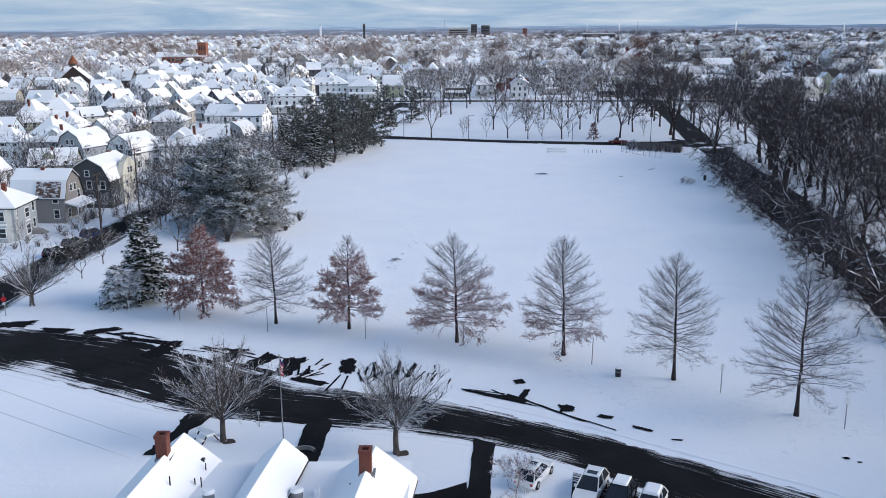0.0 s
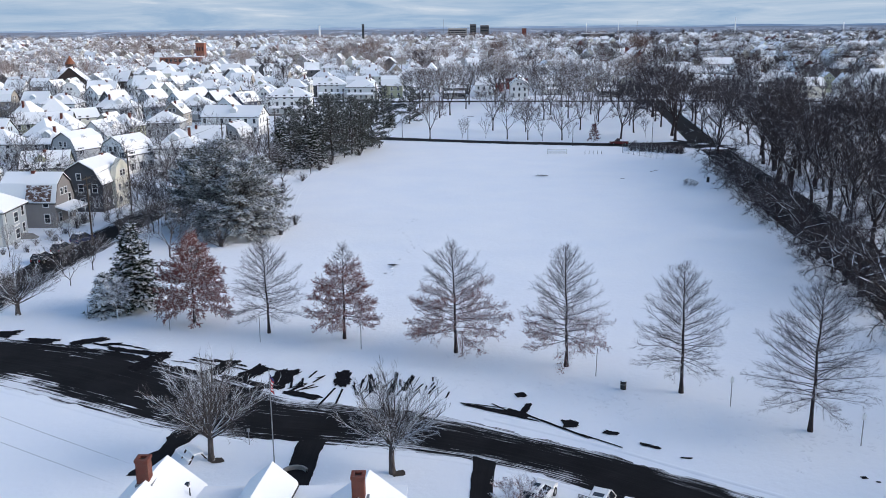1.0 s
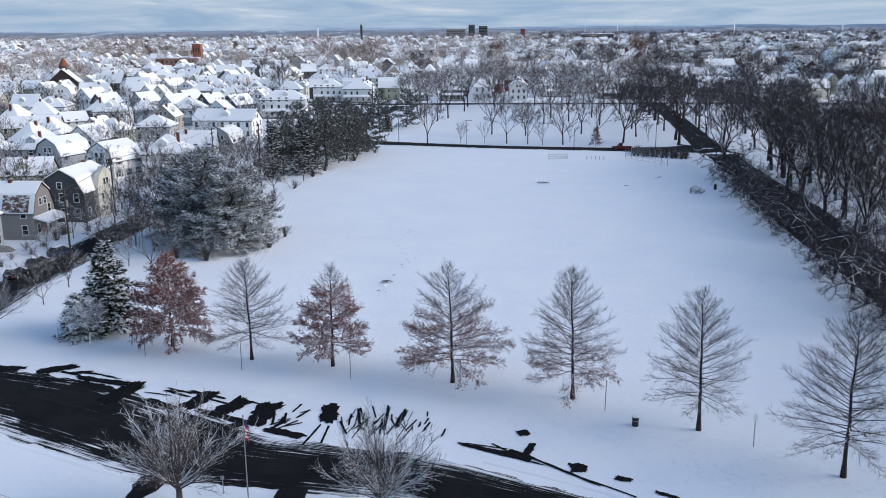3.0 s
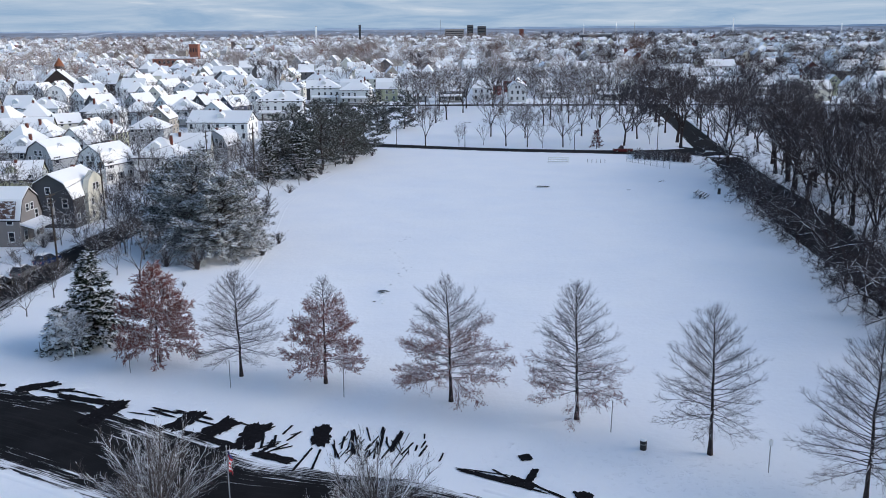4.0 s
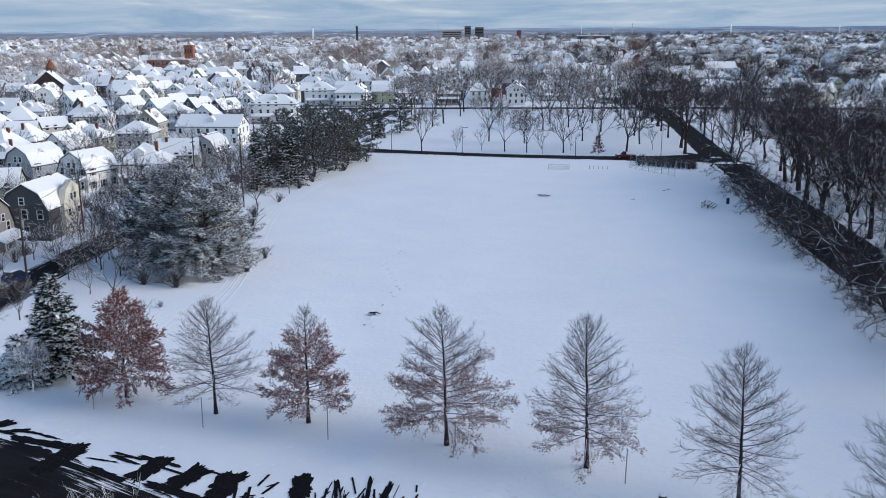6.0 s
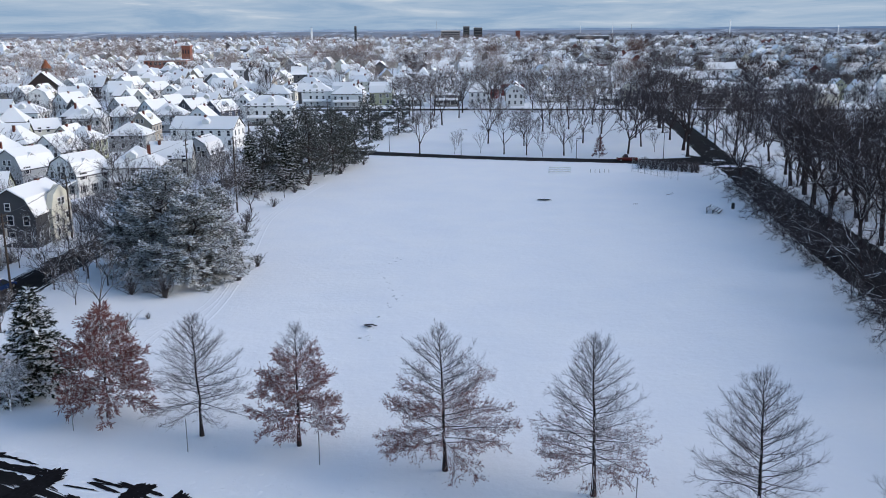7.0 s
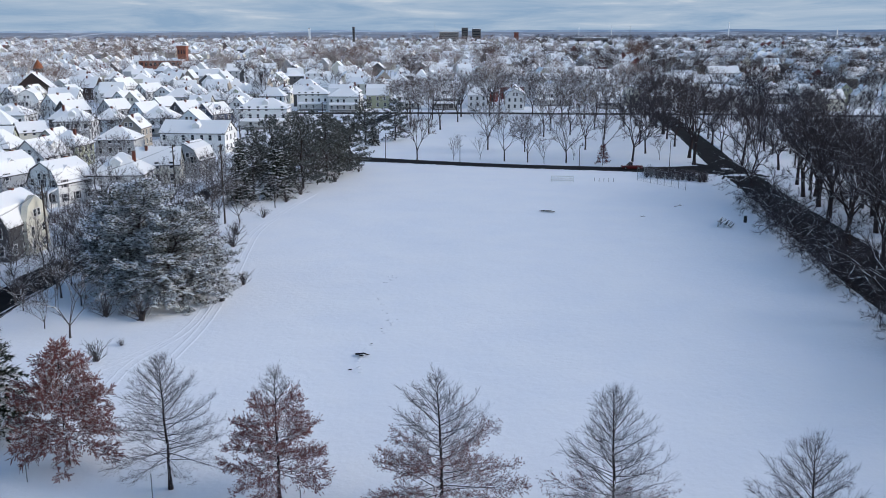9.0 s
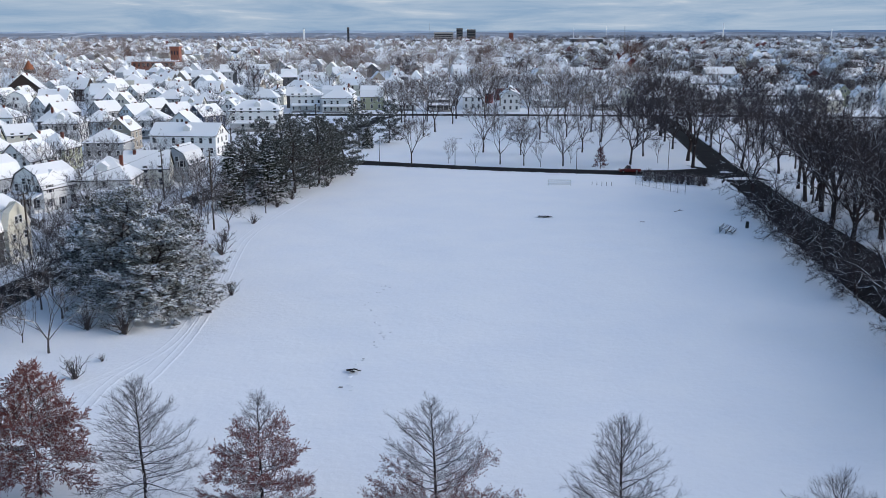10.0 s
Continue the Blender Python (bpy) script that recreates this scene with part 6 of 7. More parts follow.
for key, rows in fans.items():
    v = np.concatenate(rows)
    me = bpy.data.meshes.new("far_trees")
    me.from_pydata(v.tolist(), [], np.arange(len(v)).reshape(-1, 3).tolist())
    me.materials.append(M[key])
    solid("far_trees", me, "", pose(0, 0, 0), {"fartwig": "distant bare trees frosted with snow", "fardark": "distant dark woods", "farbrown": "distant trees in withered brown leaf"}[key], "trees", "far town", "stuff")


# ---- landmarks of the town ----
tower = thing("brick_tower", pose(-256, 955, 0), "square red brick tower with a snowy cap", "tower")
part("shaft", Mesh().box(-4.3, 4.3, -4.3, 4.3, 0, 19.5), "oldbrick", tower)
part("parapet", Mesh().box(-4.8, 4.8, -4.8, 4.8, 19.5, 21.0), "oldbrick", tower)
part("snow_cover", Mesh().box(-4.6, 4.6, -4.6, 4.6, 21.0, 21.4), "roofsnow", tower)
for i in range(3):
    part("tower_window", Mesh().box(-3.3 + 2.6 * i, -2.2 + 2.6 * i, -4.4, -4.2, 13, 17), "glass", tower)
school = thing("brick_school", pose(-262, 905, 0), "long red brick school with a flat snowy roof", "school")
part("wall", Mesh().box(-20, 20, -8, 8, 0, 8), "oldbrick", school)
part("roof", Mesh().box(-20.3, 20.3, -8.3, 8.3, 8.0, 8.7), "roofsnow", school)
for i in range(9):
    part("window", Mesh().box(-18.5 + 4.3 * i, -16.3 + 4.3 * i, -8.1, -7.95, 3.5, 6.5), "glass", school)
cone = thing("turret", pose(-257, 623, 0), "round turret with an orange cone roof", "turret")
part("wall", Mesh().cyl(0, 0, 0, 12, 3, 3, 12), "brown", cone)
part("roof", Mesh().cyl(0, 0, 12, 17.5, 3.6, 0.2, 12), "terracotta", cone)


def block(name, px, top, wide, deep, material, label, y=3000.0, rows=0):
    """A tall building far off; px: its bearing, as x over y."""
    ob = thing(name, pose(px * y, y, 0), label, "building")
    part("wall", Mesh().box(-wide / 2, wide / 2, -deep / 2, deep / 2, 0, top), material, ob)
    part("roof", Mesh().box(-wide / 2 - 0.5, wide / 2 + 0.5, -deep / 2 - 0.5, deep / 2 + 0.5, top, top + 1.2), "roofsnow" if wide > 20 else "concrete", ob)
    for r in range(rows):
        part("window_band", Mesh().box(-wide * 0.46, wide * 0.46, -deep / 2 - 0.2, -deep / 2 + 0.1, 4 + r * (top - 6) / rows, 4 + (r + 0.5) * (top - 6) / rows), "glass", ob)


block("office_tower", -0.0905, 47, 7, 7, "darkgrey", "dark slim office tower on the skyline", rows=5)
block("white_tower", -0.138, 43, 5.5, 5.5, "white", "white water tower block on the skyline")
block("hospital", 0.012, 32, 62, 20, "taupe", "long taupe hospital block on the skyline", rows=4)
block("hospital_wing", 0.0290, 44, 20, 15, "darkgrey", "dark upper wing of the hospital", 3030, 5)
block("hospital_wing", 0.0415, 41, 28, 15, "darkgrey", "dark stepped wing of the hospital", 3040, 4)
block("brick_church", 0.0845, 30, 13, 14, "brick", "red brick church on the skyline", 2900)
block("mill", 0.165, 17, 80, 20, "darkgrey", "long dark mill with a snowy roof", 2300, 2)
for px, top, w, mat, label in ((0.3135, 60, 5, "white", "tall white chimney stack on the skyline"), (0.187, 52, 2.4, "white", "white wind turbine mast on the skyline"), (0.152, 46, 2.0, "white", "white mast on the skyline"), (0.207, 50, 2.2, "metal", "lattice mast on the skyline"), (-0.003, 62, 1.2, "metal", "thin radio mast on the skyline"), (0.431, 41, 5, "white", "small white lighthouse far off")):
    solid("mast", Mesh().cyl(px * 3100, 3100, 0, top, w / 2, w * 0.32, 8), mat, pose(0, 0, 0), label, "mast")

# ---- the low building beside the street ----
club = thing("low_building", pose(0, 0, 0), "low building with snow-covered cross gables and brick chimneys", "building")
part("wall", Mesh().box(-21.0, -3.3, 34, 56.3, -0.2, 4.0), "white", club)
part("main_roof", Mesh().prism([(33.4, 3.9), (45.0, 4.25), (56.7, 3.9), (56.7, 4.2), (45.0, 4.55), (33.4, 4.2)], -21.2, -3.0), "roofsnow", club, "snow-covered main roof")
for cx, cy, hw, top, ev in ((-19.1, 57.3, 2.7, 6.0, 4.0), (-11.85, 56.3, 1.7, 6.0, 4.7), (-5.35, 55.1, 2.9, 6.0, 3.9)):
    m = pose(cx, cy, 0, 0, 0, 84)
    g = part("gable_wall", Mesh().prism([(-hw + 0.3, -0.2), (-hw + 0.3, ev), (0, top - 0.05), (hw - 0.3, ev), (hw - 0.3, -0.2)], -16, -0.35), "white", club, "", m)
    part("gable_roof", Mesh().prism([(-hw, ev - 0.1), (0, top - 0.02), (hw, ev - 0.1), (hw, ev - 0.24), (0, top - 0.16), (-hw, ev - 0.24)], -16.0, 0.0), "shingle", g, "dark roof edge")
    part("snow_cover", Mesh().prism([(-hw + 0.03, ev - 0.08), (0, top), (hw - 0.03, ev - 0.08), (hw - 0.1, ev + 0.18), (0, top + 0.22), (-hw + 0.1, ev + 0.18)], -16.0, -0.05), "roofsnow", g, "smooth snow on the gable roof")
for cx, cy in ((-19.65, 54.2), (-5.75, 51.9)):
    ch = part("chimney", Mesh().box(cx - 0.39, cx + 0.39, cy - 0.39, cy + 0.39, 4.0, 7.4), "brick", club, "red brick chimney")
    crown = Mesh()
    for x0, x1, y0, y1 in ((-0.44, 0.44, -0.44, -0.22), (-0.44, 0.44, 0.22, 0.44), (-0.44, -0.22, -0.22, 0.22), (0.22, 0.44, -0.22, 0.22)):
        crown.box(cx + x0, cx + x1, cy + y0, cy + y1, 7.4, 7.6)
    part("chimney_crown", crown, "brick", ch, "corbelled brick rim")
    part("flashing", Mesh().box(cx - 0.46, cx + 0.62, cy - 0.55, cy + 0.5, 4.2, 5.95), "metal", ch, "grey lead flashing")
    part("flue", Mesh().box(cx - 0.21, cx + 0.21, cy - 0.21, cy + 0.21, 7.35, 7.45), "black", ch)
for x, y, z, h in ((-17.1, 55.0, 4.4, 0.9), (-17.3, 53.0, 4.4, 0.8), (-16.85, 52.9, 4.4, 1.0), (-18.45, 51.5, 5.5, 0.6), (-6.7, 51.0, 5.2, 0.6)):
    part("vent_pipe", Mesh().cyl(x, y, z - 0.4, z + h * 0.65, 0.045, 0.045, 8), "black", club)
for x, y in ((-10.2, 51.3), (-15.9, 51.1)):
    v = part("roof_fan", Mesh().cyl(x, y, 4.2, 4.95, 0.38, 0.38, 14), "metal", club, "round metal roof fan")
    part("fan_hood", Mesh().cyl(x, y, 4.95, 5.15, 0.46, 0.32, 14), "roofsnow", v, "snow on the hood")
part("roof_hatch", Mesh().box(-9.15, -8.75, 51.5, 52.1, 4.2, 4.85, 0.8), "roofsnow", club, "small roof hatch under snow")
part("skylight", Mesh().box(-17.7, -17.36, 55.6, 55.95, 4.6, 4.93), "glass", club, "dark skylight bare of snow")


# ---- cars ----
def car(x, y, rot, paint, length=4.6, width=1.85, tall=1.65, snowy=0.0, label="", pickup=False):
    ob = thing("pickup_truck" if pickup else "car", pose(x, y, 0, 0, 0, rot), label, "pickup truck" if pickup else "car", "parked cars")
    L, W = length / 2, width / 2
    belt = tall * 0.58
    body = Mesh()
    # lower body: cross-sections along its length
    secs = [(-L, 0.80, 0.45, belt * 0.86), (-L + 0.12, 0.95, 0.28, belt * 0.97), (-L * 0.45, 1.0, 0.24, belt), (L * 0.28, 1.0, 0.24, belt), (L * 0.72, 0.97, 0.26, belt * 0.93), (L - 0.10, 0.88, 0.30, belt * 0.80), (L, 0.74, 0.42, belt * 0.66)]
    for px, k, z0, z1 in secs:
        w = W * k
        body.v += [(px, -w * 0.94, z0), (px, w * 0.94, z0), (px, w, (z0 + z1) / 2), (px, w * 0.93, z1), (px, -w * 0.93, z1), (px, -w, (z0 + z1) / 2)]
    for i in range(len(secs) - 1):
        for j in range(6):
            a, b = i * 6 + j, i * 6 + (j + 1) % 6
            body.f.append((a, b, b + 6, a + 6))
    body.f += [(5, 4, 3, 2, 1, 0), tuple(len(body.v) - 6 + j for j in range(6))]
    b = part("body", body, paint, ob)
    rear, fore = (-L * 0.05, L * 0.42) if pickup else (-L + 0.15, L * 0.46)
    top0, top1 = (rear + 0.10, L * 0.16) if pickup else (-L + 0.75, L * 0.02)
    cab = Mesh()
    for px, py, z in ((rear, W * 0.90, belt * 0.97), (fore, W * 0.90, belt * 0.95), (top1, W * 0.66, tall), (top0, W * 0.66, tall)):
        cab.v += [(px, -py, z), (px, py, z)]
    cab.f = [(0, 1, 7, 6), (2, 4, 5, 3), (0, 6, 4, 2), (1, 3, 5, 7), (6, 7, 5, 4)]
    c = part("cabin", cab, "glass", ob, "dark windows")
    roof = Mesh().box(top0 - 0.04, top1 + 0.04, -W * 0.68, W * 0.68, tall - 0.02, tall + 0.05, 0.88)
    part("roof_panel", roof, paint, ob)
    for s in (-1, 1):
        for p0, p1 in (((rear, W * 0.91), (top0, W * 0.67)), ((fore, W * 0.91), (top1, W * 0.67)), (((rear + fore) / 2, W * 0.915), ((top0 + top1) / 2, W * 0.675))):
            a, q = Vector((p0[0], s * p0[1], belt * 0.96)), Vector((p1[0], s * p1[1], tall))
            part("pillar", Mesh().tube([a, a.lerp(q, 0.98), q], [0.055, 0.05], 4), paint, ob)
    if pickup:
        part("cargo_bed", Mesh().box(-L + 0.2, rear - 0.12, -W * 0.78, W * 0.78, belt * 0.98, belt + 0.02), "roofsnow", ob, "snow in the bed")
    else:
        part("sunroof", Mesh().box(top1 - 0.75, top1 - 0.2, -W * 0.42, W * 0.42, tall + 0.045, tall + 0.056), "glass", ob)
    wheel = Mesh().cyl(0, 0, -0.11, 0.11, 0.34, 0.34, 16).data("wheel", M["rubber"])
    rim = Mesh().cyl(0, 0, 0.1, 0.125, 0.21, 0.18, 12).data("rim", M["metal"])
    for px in (-L * 0.62, L * 0.62):
        for s in (-1, 1):
            wh = part("wheel", wheel, "", ob, "", pose(px, s * (W - 0.10), 0.34, -90 * s))
            part("rim", rim, "", wh)
    for s in (-1, 1):
        part("headlight", Mesh().box(L - 0.16, L - 0.02, s * W * 0.66 - 0.16, s * W * 0.66 + 0.16, belt * 0.60, belt * 0.74), "lamp", b)
        part("tail_light", Mesh().box(-L - 0.02, -L + 0.14, s * W * 0.72 - 0.10, s * W * 0.72 + 0.10, belt * 0.66, belt * 0.86), "red", b)
        part("side_mirror", Mesh().box(fore - 0.35, fore - 0.2, s * W * 1.0 - 0.1, s * W * 1.0 + 0.1, belt * 0.98, belt + 0.14), paint, b)
    if snowy:
        lid = Mesh().box(top0, top1, -W * 0.60, W * 0.60, tall + 0.052, tall + 0.05 + snowy, 0.86)
        part("snow_cover", lid, "roofsnow", ob, "cap of snow on the roof")
        part("bonnet_snow", Mesh().box(L * 0.5, L * 0.84, -W * 0.7, W * 0.7, belt * 0.86, belt * 0.98 + snowy * 0.6, 0.85), "roofsnow", ob, "snow on the bonnet")
    return ob


car(10.2, 59.4, -115, "carwhite", 4.6, 1.85, 1.6, 0, "white estate car with a dark sunroof")
car(12.05, 57.9, -115, "carblack", 4.5, 1.85, 1.6, 0.12, "black car with snow lying on its bonnet")
car(14.0, 56.6, -115, "carwhite", 4.6, 1.85, 1.6, 0.12, "pale car half covered with snow")
car(6.25, 61.8, 62, "carwhite", 4.4, 1.8, 1.55, 0.0, "white estate car parked among snow")
car(50.6, 266.0, 177, "carred", 5.5, 1.95, 1.85, 0.1, "dark red pickup truck on the far street", True)
car(-60.6, 146.0, 75, "carblue", 4.7, 1.85, 1.6, 0.12, "blue car with snow on its roof at the kerb")
car(-61.3, 139.6, 86, "cargrey", 4.8, 1.85, 1.55, 0.1, "grey car with snow on its roof at the kerb")
car(-61.6, 133.2, 87, "carblack", 4.6, 1.85, 1.55, 0.15, "dark car with snow on its roof at the kerb")
car(-67.5, 211, 10, "carwhite", 4.6, 1.85, 1.6, 0.2, "snow-covered car in a driveway")
car(-75, 204, 12, "cargrey", 4.6, 1.85, 1.6, 0.2, "snow-covered grey car in a driveway")


# ---- poles, bins, benches ----
def post(x, y, h, r=0.045, mat="metal", label="thin steel post standing in the snow", name="post", lean=0.0):
    return solid(name, Mesh().cyl(0, 0, -0.1, h, r, r * 0.9, 8), mat, pose(x, y, 0, lean, lean * 0.6), label, "post", "posts along the field")


for x, y, h in ((-43.9, 105.5, 1.8), (-32.6, 100.9, 3.0), (-21.2, 96.6, 3.0), (-9.7, 94.1, 3.0), (1.3, 91.8, 2.8), (14.5, 86.0, 3.0)):
    post(x, y, h, lean=1.5)
for x, y in ((25.6, 78.5), (33.9, 70.4)):
    s = thing("street_sign", pose(x, y, 0), "small sign on a steel post in the snow", "sign", "signs along the field")
    part("post", Mesh().cyl(0, 0, -0.1, 2.9, 0.045, 0.045, 8), "metal", s)
    part("plate", Mesh().box(-0.16, 0.16, -0.06, -0.04, 2.35, 2.85), "trim", s)
s = thing("garden_sign", pose(-17.0, 71.3, 0), "short post with a small pale plate on the lawn", "sign")
part("post", Mesh().cyl(0, 0, -0.1, 1.5, 0.035, 0.035, 8), "metal", s)
part("plate", Mesh().box(-0.14, 0.14, -0.05, -0.03, 1.2, 1.5), "metal", s)
s = thing("stop_sign", pose(-54.6, 103.0, 0, 0, 0, -10), "red stop sign on a steel post", "sign")
part("post", Mesh().cyl(0, 0, -0.1, 2.9, 0.05, 0.05, 8), "metal", s)
part("plate", Mesh().cyl(0, 0, 0, 0.03, 0.34, 0.34, 8), "red", s, "red octagonal plate", pose(0, -0.05, 2.2, 90, 0, 22.5))
part("plate", Mesh().box(-0.2, 0.2, -0.09, -0.06, 1.45, 1.75), "trim", s)

bin_ = thing("litter_bin", pose(16.6, 82.7, 0), "dark litter bin with a snowy lid", "litter bin")
part("drum", Mesh().cyl(0, 0, -0.05, 0.85, 0.28, 0.30, 14), "black", bin_)
part("lid", Mesh().cyl(0, 0, 0.85, 1.0, 0.31, 0.22, 14), "roofsnow", bin_, "cap of snow")
part("band", Mesh().cyl(0, 0, 0.5, 0.56, 0.305, 0.305, 14), "metal", bin_)
post(57.9, 199.4, 1.2, 0.34, "black", "dark litter bin at the edge of the field", "litter_bin")

flag = thing("flagpole", pose(-14.0, 66.7, 0), "white flagpole with a hanging striped flag", "flagpole")
part("pole", Mesh().cyl(0, 0, -0.1, 8.4, 0.055, 0.035, 10), "metal", flag)
part("ball", Mesh().cyl(0, 0, 8.4, 8.55, 0.07, 0.03, 8), "metal", flag)
for i in range(9):
    fold = lambda u, j: (0.05 + 0.30 * u * (0.75 + 0.25 * math.sin(j)), 0.08 * math.sin(u * 7 + j * 0.4), 8.15 - 0.15 * j - 0.35 * u)
    strip_mesh = Mesh()
    for k in range(5):
        u0, u1 = k / 5, (k + 1) / 5
        a, b, c, d = fold(u0, i), fold(u1, i), fold(u1, i + 1), fold(u0, i + 1)
        strip_mesh.face(d, c, b, a)
        strip_mesh.face(*[(p[0], p[1] + 0.012, p[2]) for p in (a, b, c, d)])
    part("stripe", strip_mesh, ("red", "cloth")[i % 2] if i > 1 else "bluecloth", flag)
ring = thing("planter_wall", pose(-12.3, 66.0, 0) @ Matrix.Diagonal((0.7, 0.7, 0.8, 1)), "low curved wall half covered by snow", "wall")
arc = Mesh()
for i in range(10):
    a0, a1 = radians(20 + 16 * i), radians(20 + 16 * (i + 1))
    for r0, r1, z in ((1.25, 1.5, 0.45),):
        arc.face((r0 * math.cos(a0), r0 * math.sin(a0), z), (r1 * math.cos(a0), r1 * math.sin(a0), z), (r1 * math.cos(a1), r1 * math.sin(a1), z), (r0 * math.cos(a1), r0 * math.sin(a1), z))
        arc.face((r1 * math.cos(a0), r1 * math.sin(a0), 0), (r1 * math.cos(a1), r1 * math.sin(a1), 0), (r1 * math.cos(a1), r1 * math.sin(a1), z), (r1 * math.cos(a0), r1 * math.sin(a0), z))
        arc.face((r0 * math.cos(a1), r0 * math.sin(a1), 0), (r0 * math.cos(a0), r0 * math.sin(a0), 0), (r0 * math.cos(a0), r0 * math.sin(a0), z), (r0 * math.cos(a1), r0 * math.sin(a1), z))
part("coping", arc, "concrete", ring)

table = thing("picnic_table", pose(-21.0, 68.9, 0, 0, 0, -50), "picnic table with benches under snow", "picnic table")
part("tabletop", Mesh().box(-0.95, 0.95, -0.38, 0.38, 0.70, 0.84), "roofsnow", table, "snow-covered top")
for s in (-1, 1):
    part("bench", Mesh().box(-0.95, 0.95, s * 0.75 - 0.14, s * 0.75 + 0.14, 0.40, 0.52), "roofsnow", table, "snow-covered bench")
    part("leg", Mesh().prism([(-0.8, 0.0), (-0.68, 0.0), (-0.2, 0.70), (-0.32, 0.70)], s * 0.7 - 0.05, s * 0.7 + 0.05).prism([(0.8, 0.0), (0.68, 0.0), (0.2, 0.70), (0.32, 0.70)], s * 0.7 - 0.05, s * 0.7 + 0.05), "wood", table)

stand = thing("bleachers", pose(53.3, 196.2, 0, 0, 0, 62), "small metal bleachers with snow on the benches", "bleachers")
for i in range(5):
    part("seat_plank", Mesh().box(-2.0, 2.0, -1.2 + 0.55 * i, -0.92 + 0.55 * i, 0.34 + 0.2 * i, 0.40 + 0.2 * i), "black", stand)
    part("snow_cover", Mesh().box(-1.95, 1.95, -1.18 + 0.55 * i, -0.96 + 0.55 * i, 0.402 + 0.2 * i, 0.46 + 0.2 * i), "roofsnow", stand, "snow on the plank")
for s in (-1.7, -0.6, 0.6, 1.7):
    part("frame", Mesh().tube([Vector((s, -1.2, 0.3)), Vector((s, 0.1, 0.8)), Vector((s, 1.3, 1.2))], [0.05, 0.05], 4).box(s - 0.04, s + 0.04, 1.1, 1.2, -0.05, 1.15).box(s - 0.04, s + 0.04, -1.1, -1.0, -0.05, 0.36).box(s - 0.04, s + 0.04, 0.0, 0.1, -0.05, 0.8), "black", stand)

branch = Mesh()
for a, b, r in (((-0.9, 0.5, 0.05), (0.8, -0.7, 0.55), 0.05), ((-0.2, 0.05, 0.3), (0.5, 0.5, 0.6), 0.035), ((0.2, -0.3, 0.4), (0.1, -0.9, 0.7), 0.03)):
    a, b = Vector(a), Vector(b)
    branch.tube([a, a.lerp(b, 0.5) + Vector((0, 0, 0.06)), b], [r, r * 0.8], 5)
solid("fallen_branch", branch, "wood", pose(49.4, 214.2, 0), "small fallen branch sticking out of the snow", "branch")

goal = thing("goal_frame", pose(29.9, 246.4, 0, 0, 0, -4), "white goal frame without a net", "goal")
for x in (-2.6, 2.6):
    part("upright", Mesh().box(x - 0.08, x + 0.08, -0.08, 0.08, -0.05, 1.35), "trim", goal)
    part("stay", Mesh().tube([Vector((x, 0, 1.3)), Vector((x, 1.5, 0.1)), Vector((x, 1.6, 0))], [0.05, 0.05], 4), "trim", goal)
for z in (0.3, 0.75, 1.2):
    part("crossbar", Mesh().box(-2.68, 2.68, -0.09, 0.09, z, z + 0.2), "trim", goal)
part("ground_bar", Mesh().box(-2.66, 2.66, 1.5, 1.62, 0.0, 0.1), "trim", goal)
for i in range(5):
    post(37.6 + 1.1 * i, 246.5 - 0.2 * i, 0.9, 0.05, "wood", "short wooden post near the goal")

fence = thing("backstop_fence", pose(0, 0, 0), "tall wire backstop fence on steel posts", "fence")
F0, F1 = Vector((48.1, 247.6, 0)), Vector((56.0, 233.9, 0))
wires = Mesh()
for i in range(8):
    p = F0.lerp(F1, i / 7)
    part("fence_post", Mesh().cyl(p.x, p.y, -0.1, 3.4, 0.05, 0.05, 6), "metal", fence)
for z in (0.15, 0.9, 1.7, 2.5, 3.3):
    a, b = F0 + Vector((0, 0, z)), F1 + Vector((0, 0, z))
    wires.tube([a, a.lerp(b, 0.5), b], [0.02, 0.02], 3)
for i in range(90):
    p = F0.lerp(F1, i / 89)
    wires.tube([p + Vector((0, 0, 0.1)), p + Vector((0, 0, 1.7)), p + Vector((0, 0, 3.3))], [0.006, 0.006], 3)
part("wire_mesh", wires, "metal", fence, "wire netting", kind="stuff")


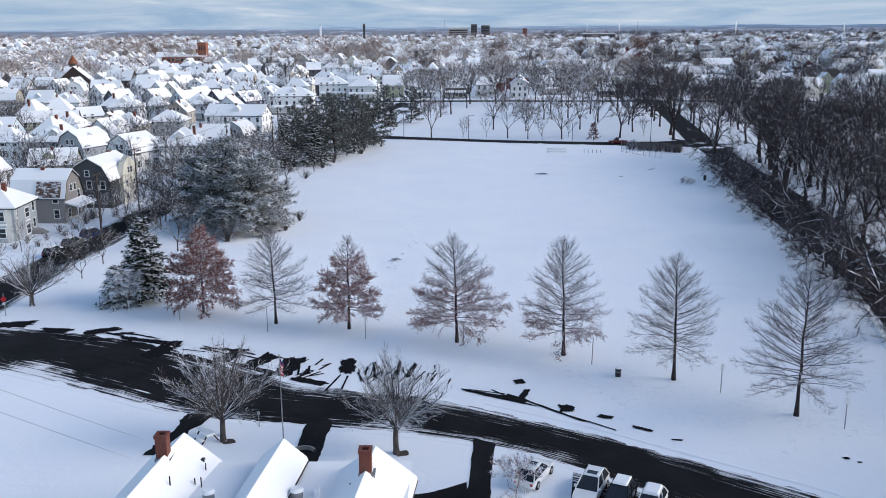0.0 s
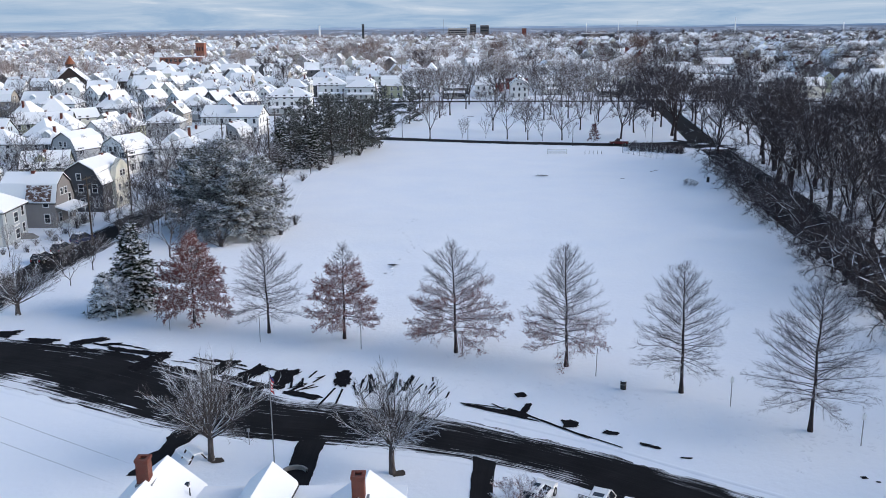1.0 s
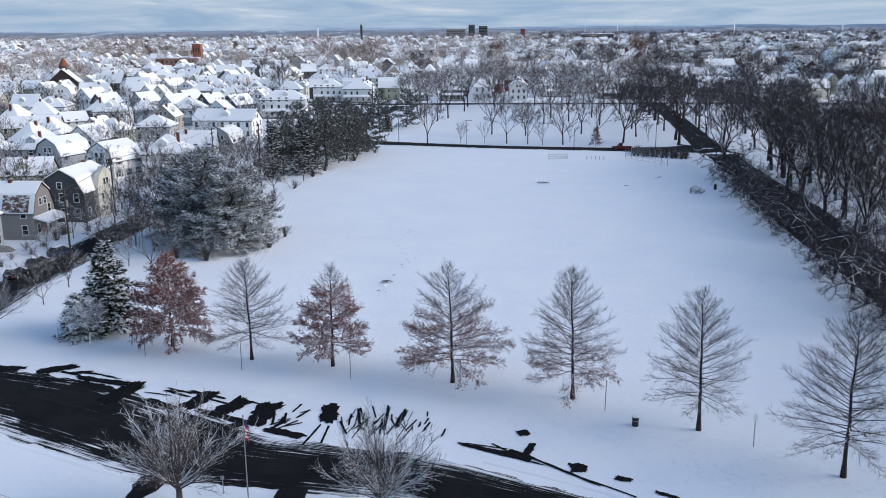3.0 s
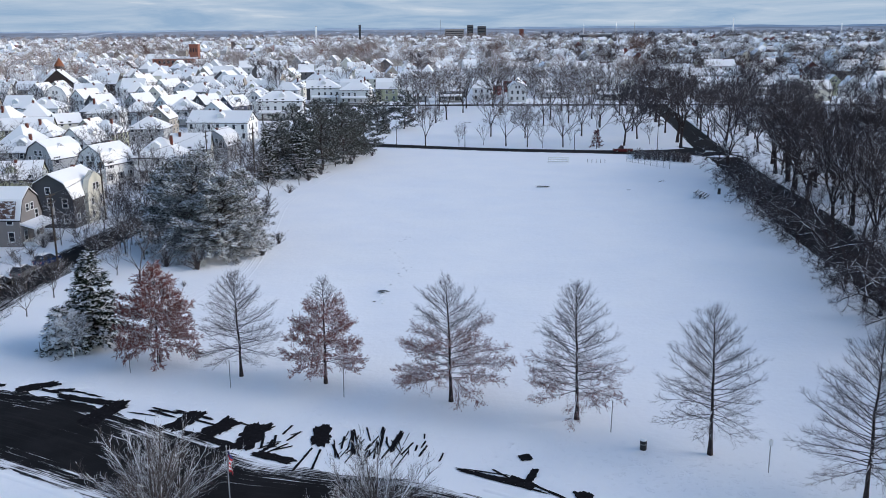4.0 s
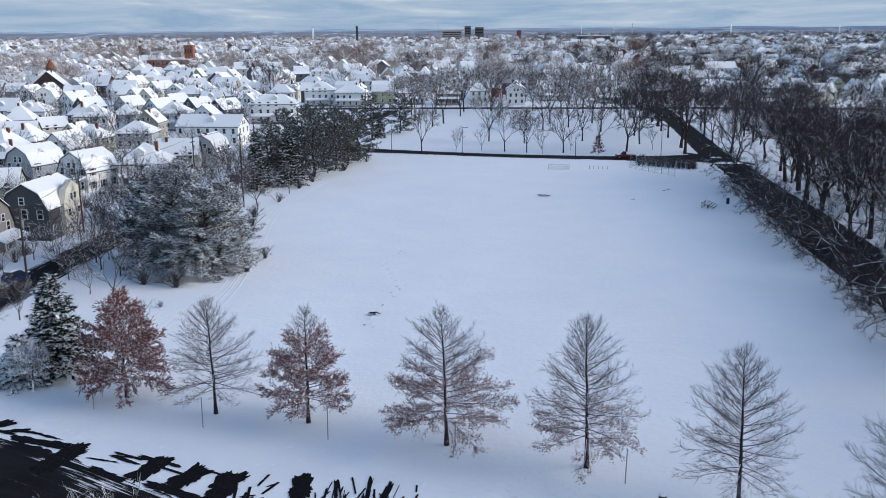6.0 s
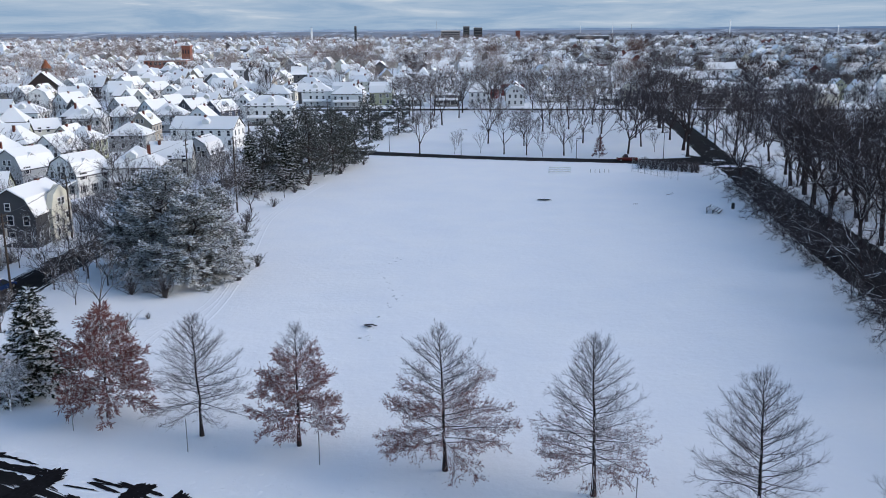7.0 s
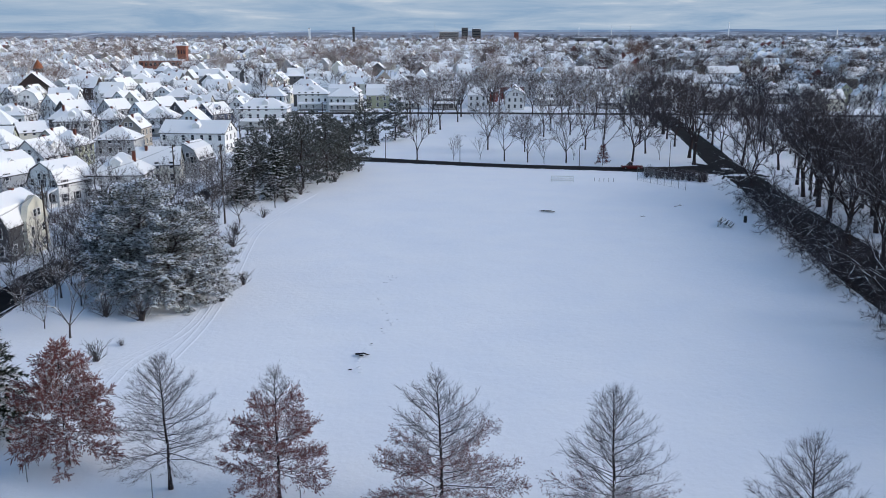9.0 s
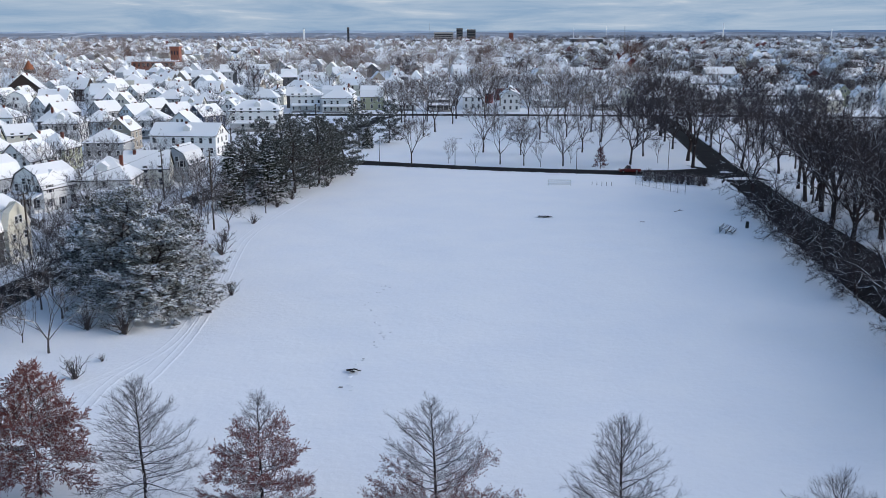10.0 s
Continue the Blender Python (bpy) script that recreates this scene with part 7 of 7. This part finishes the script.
# ---- utility poles and street lamps ----
def utility_pole(x, y, h, rot=0.0):
    ob = thing("utility_pole", pose(x, y, 0, 0, 0, rot), "wooden utility pole with cross-arms", "utility pole", "utility poles")
    part("pole", Mesh().cyl(0, 0, -0.2, h, 0.17, 0.11, 10), "wood", ob)
    for z in (h - 0.5, h - 1.5):
        part("cross_arm", Mesh().box(-1.2, 1.2, -0.06, 0.06, z, z + 0.12), "wood", ob)
        for u in (-1.0, -0.5, 0.5, 1.0):
            part("insulator", Mesh().cyl(u, 0, z + 0.12, z + 0.28, 0.05, 0.03, 6), "black", ob)
    part("transformer", Mesh().cyl(0.35, 0, h - 3.2, h - 2.2, 0.24, 0.24, 10), "metal", ob)


POLES = ((-58.0, 143.6, 11.4), (-39.6, 199.5, 15.0), (-63.5, 178, 11), (-57.5, 230, 11), (-52, 272, 11), (-46, 312, 11), (-40, 350, 11), (-31, 395, 11.5))
for x, y, h in POLES:
    utility_pole(x, y, h, 80)
line = [p for p in POLES if p[1] != 199.5]
for (x0, y0, h0), (x1, y1, h1) in zip(line, line[1:]):
    for u in (-1.0, 0.5, 1.0):
        a, b = Vector((x0 + 0.1, y0 + u, h0 - 0.25)), Vector((x1 + 0.1, y1 + u, h1 - 0.25))
        pts = [a.lerp(b, i / 8) - Vector((0, 0, 4 * 0.7 * (i / 8) * (1 - i / 8))) for i in range(9)]
        solid("cable", Mesh().tube(pts, [0.018] * 8, 3), "black", pose(0, 0, 0), "overhead cable between the poles", "cable", "overhead cables")
# wires that cross the lawn in the foreground
for x0, y0, z0, x1, y1, z1 in ((-62, 77.5, 9.6, -21.6, 58.2, 4.9), (-62, 74.8, 9.2, -21.6, 55.2, 5.0)):
    a, b = Vector((x0, y0, z0)), Vector((x1, y1, z1))
    wire = Mesh().tube([a.lerp(b, i / 10) - Vector((0, 0, 4 * 0.35 * (i / 10) * (1 - i / 10))) for i in range(11)], [0.014] * 10, 3)
    solid("cable", wire, "metal", pose(0, 0, 0), "thin overhead wire to the low building", "cable", "overhead cables")
utility_pole(-62, 76, 10.0, 40)


def lamp_post(x, y, h):
    ob = thing("street_lamp", pose(x, y, 0), "slim dark street lamp", "street lamp", "street lamps")
    part("pole", Mesh().cyl(0, 0, -0.1, h, 0.09, 0.06, 8), "black", ob)
    part("arm", Mesh().box(-0.05, 1.4, -0.04, 0.04, h - 0.05, h + 0.03), "black", ob)
    part("head", Mesh().box(1.1, 1.7, -0.14, 0.14, h - 0.08, h + 0.06), "metal", ob)


for x, y, h in ((6.1, 272.2, 8.0), (59.5, 262.5, 8.0), (-14, 278.2, 8.0), (36.5, 263.2, 6.5)):
    lamp_post(x, y, h)
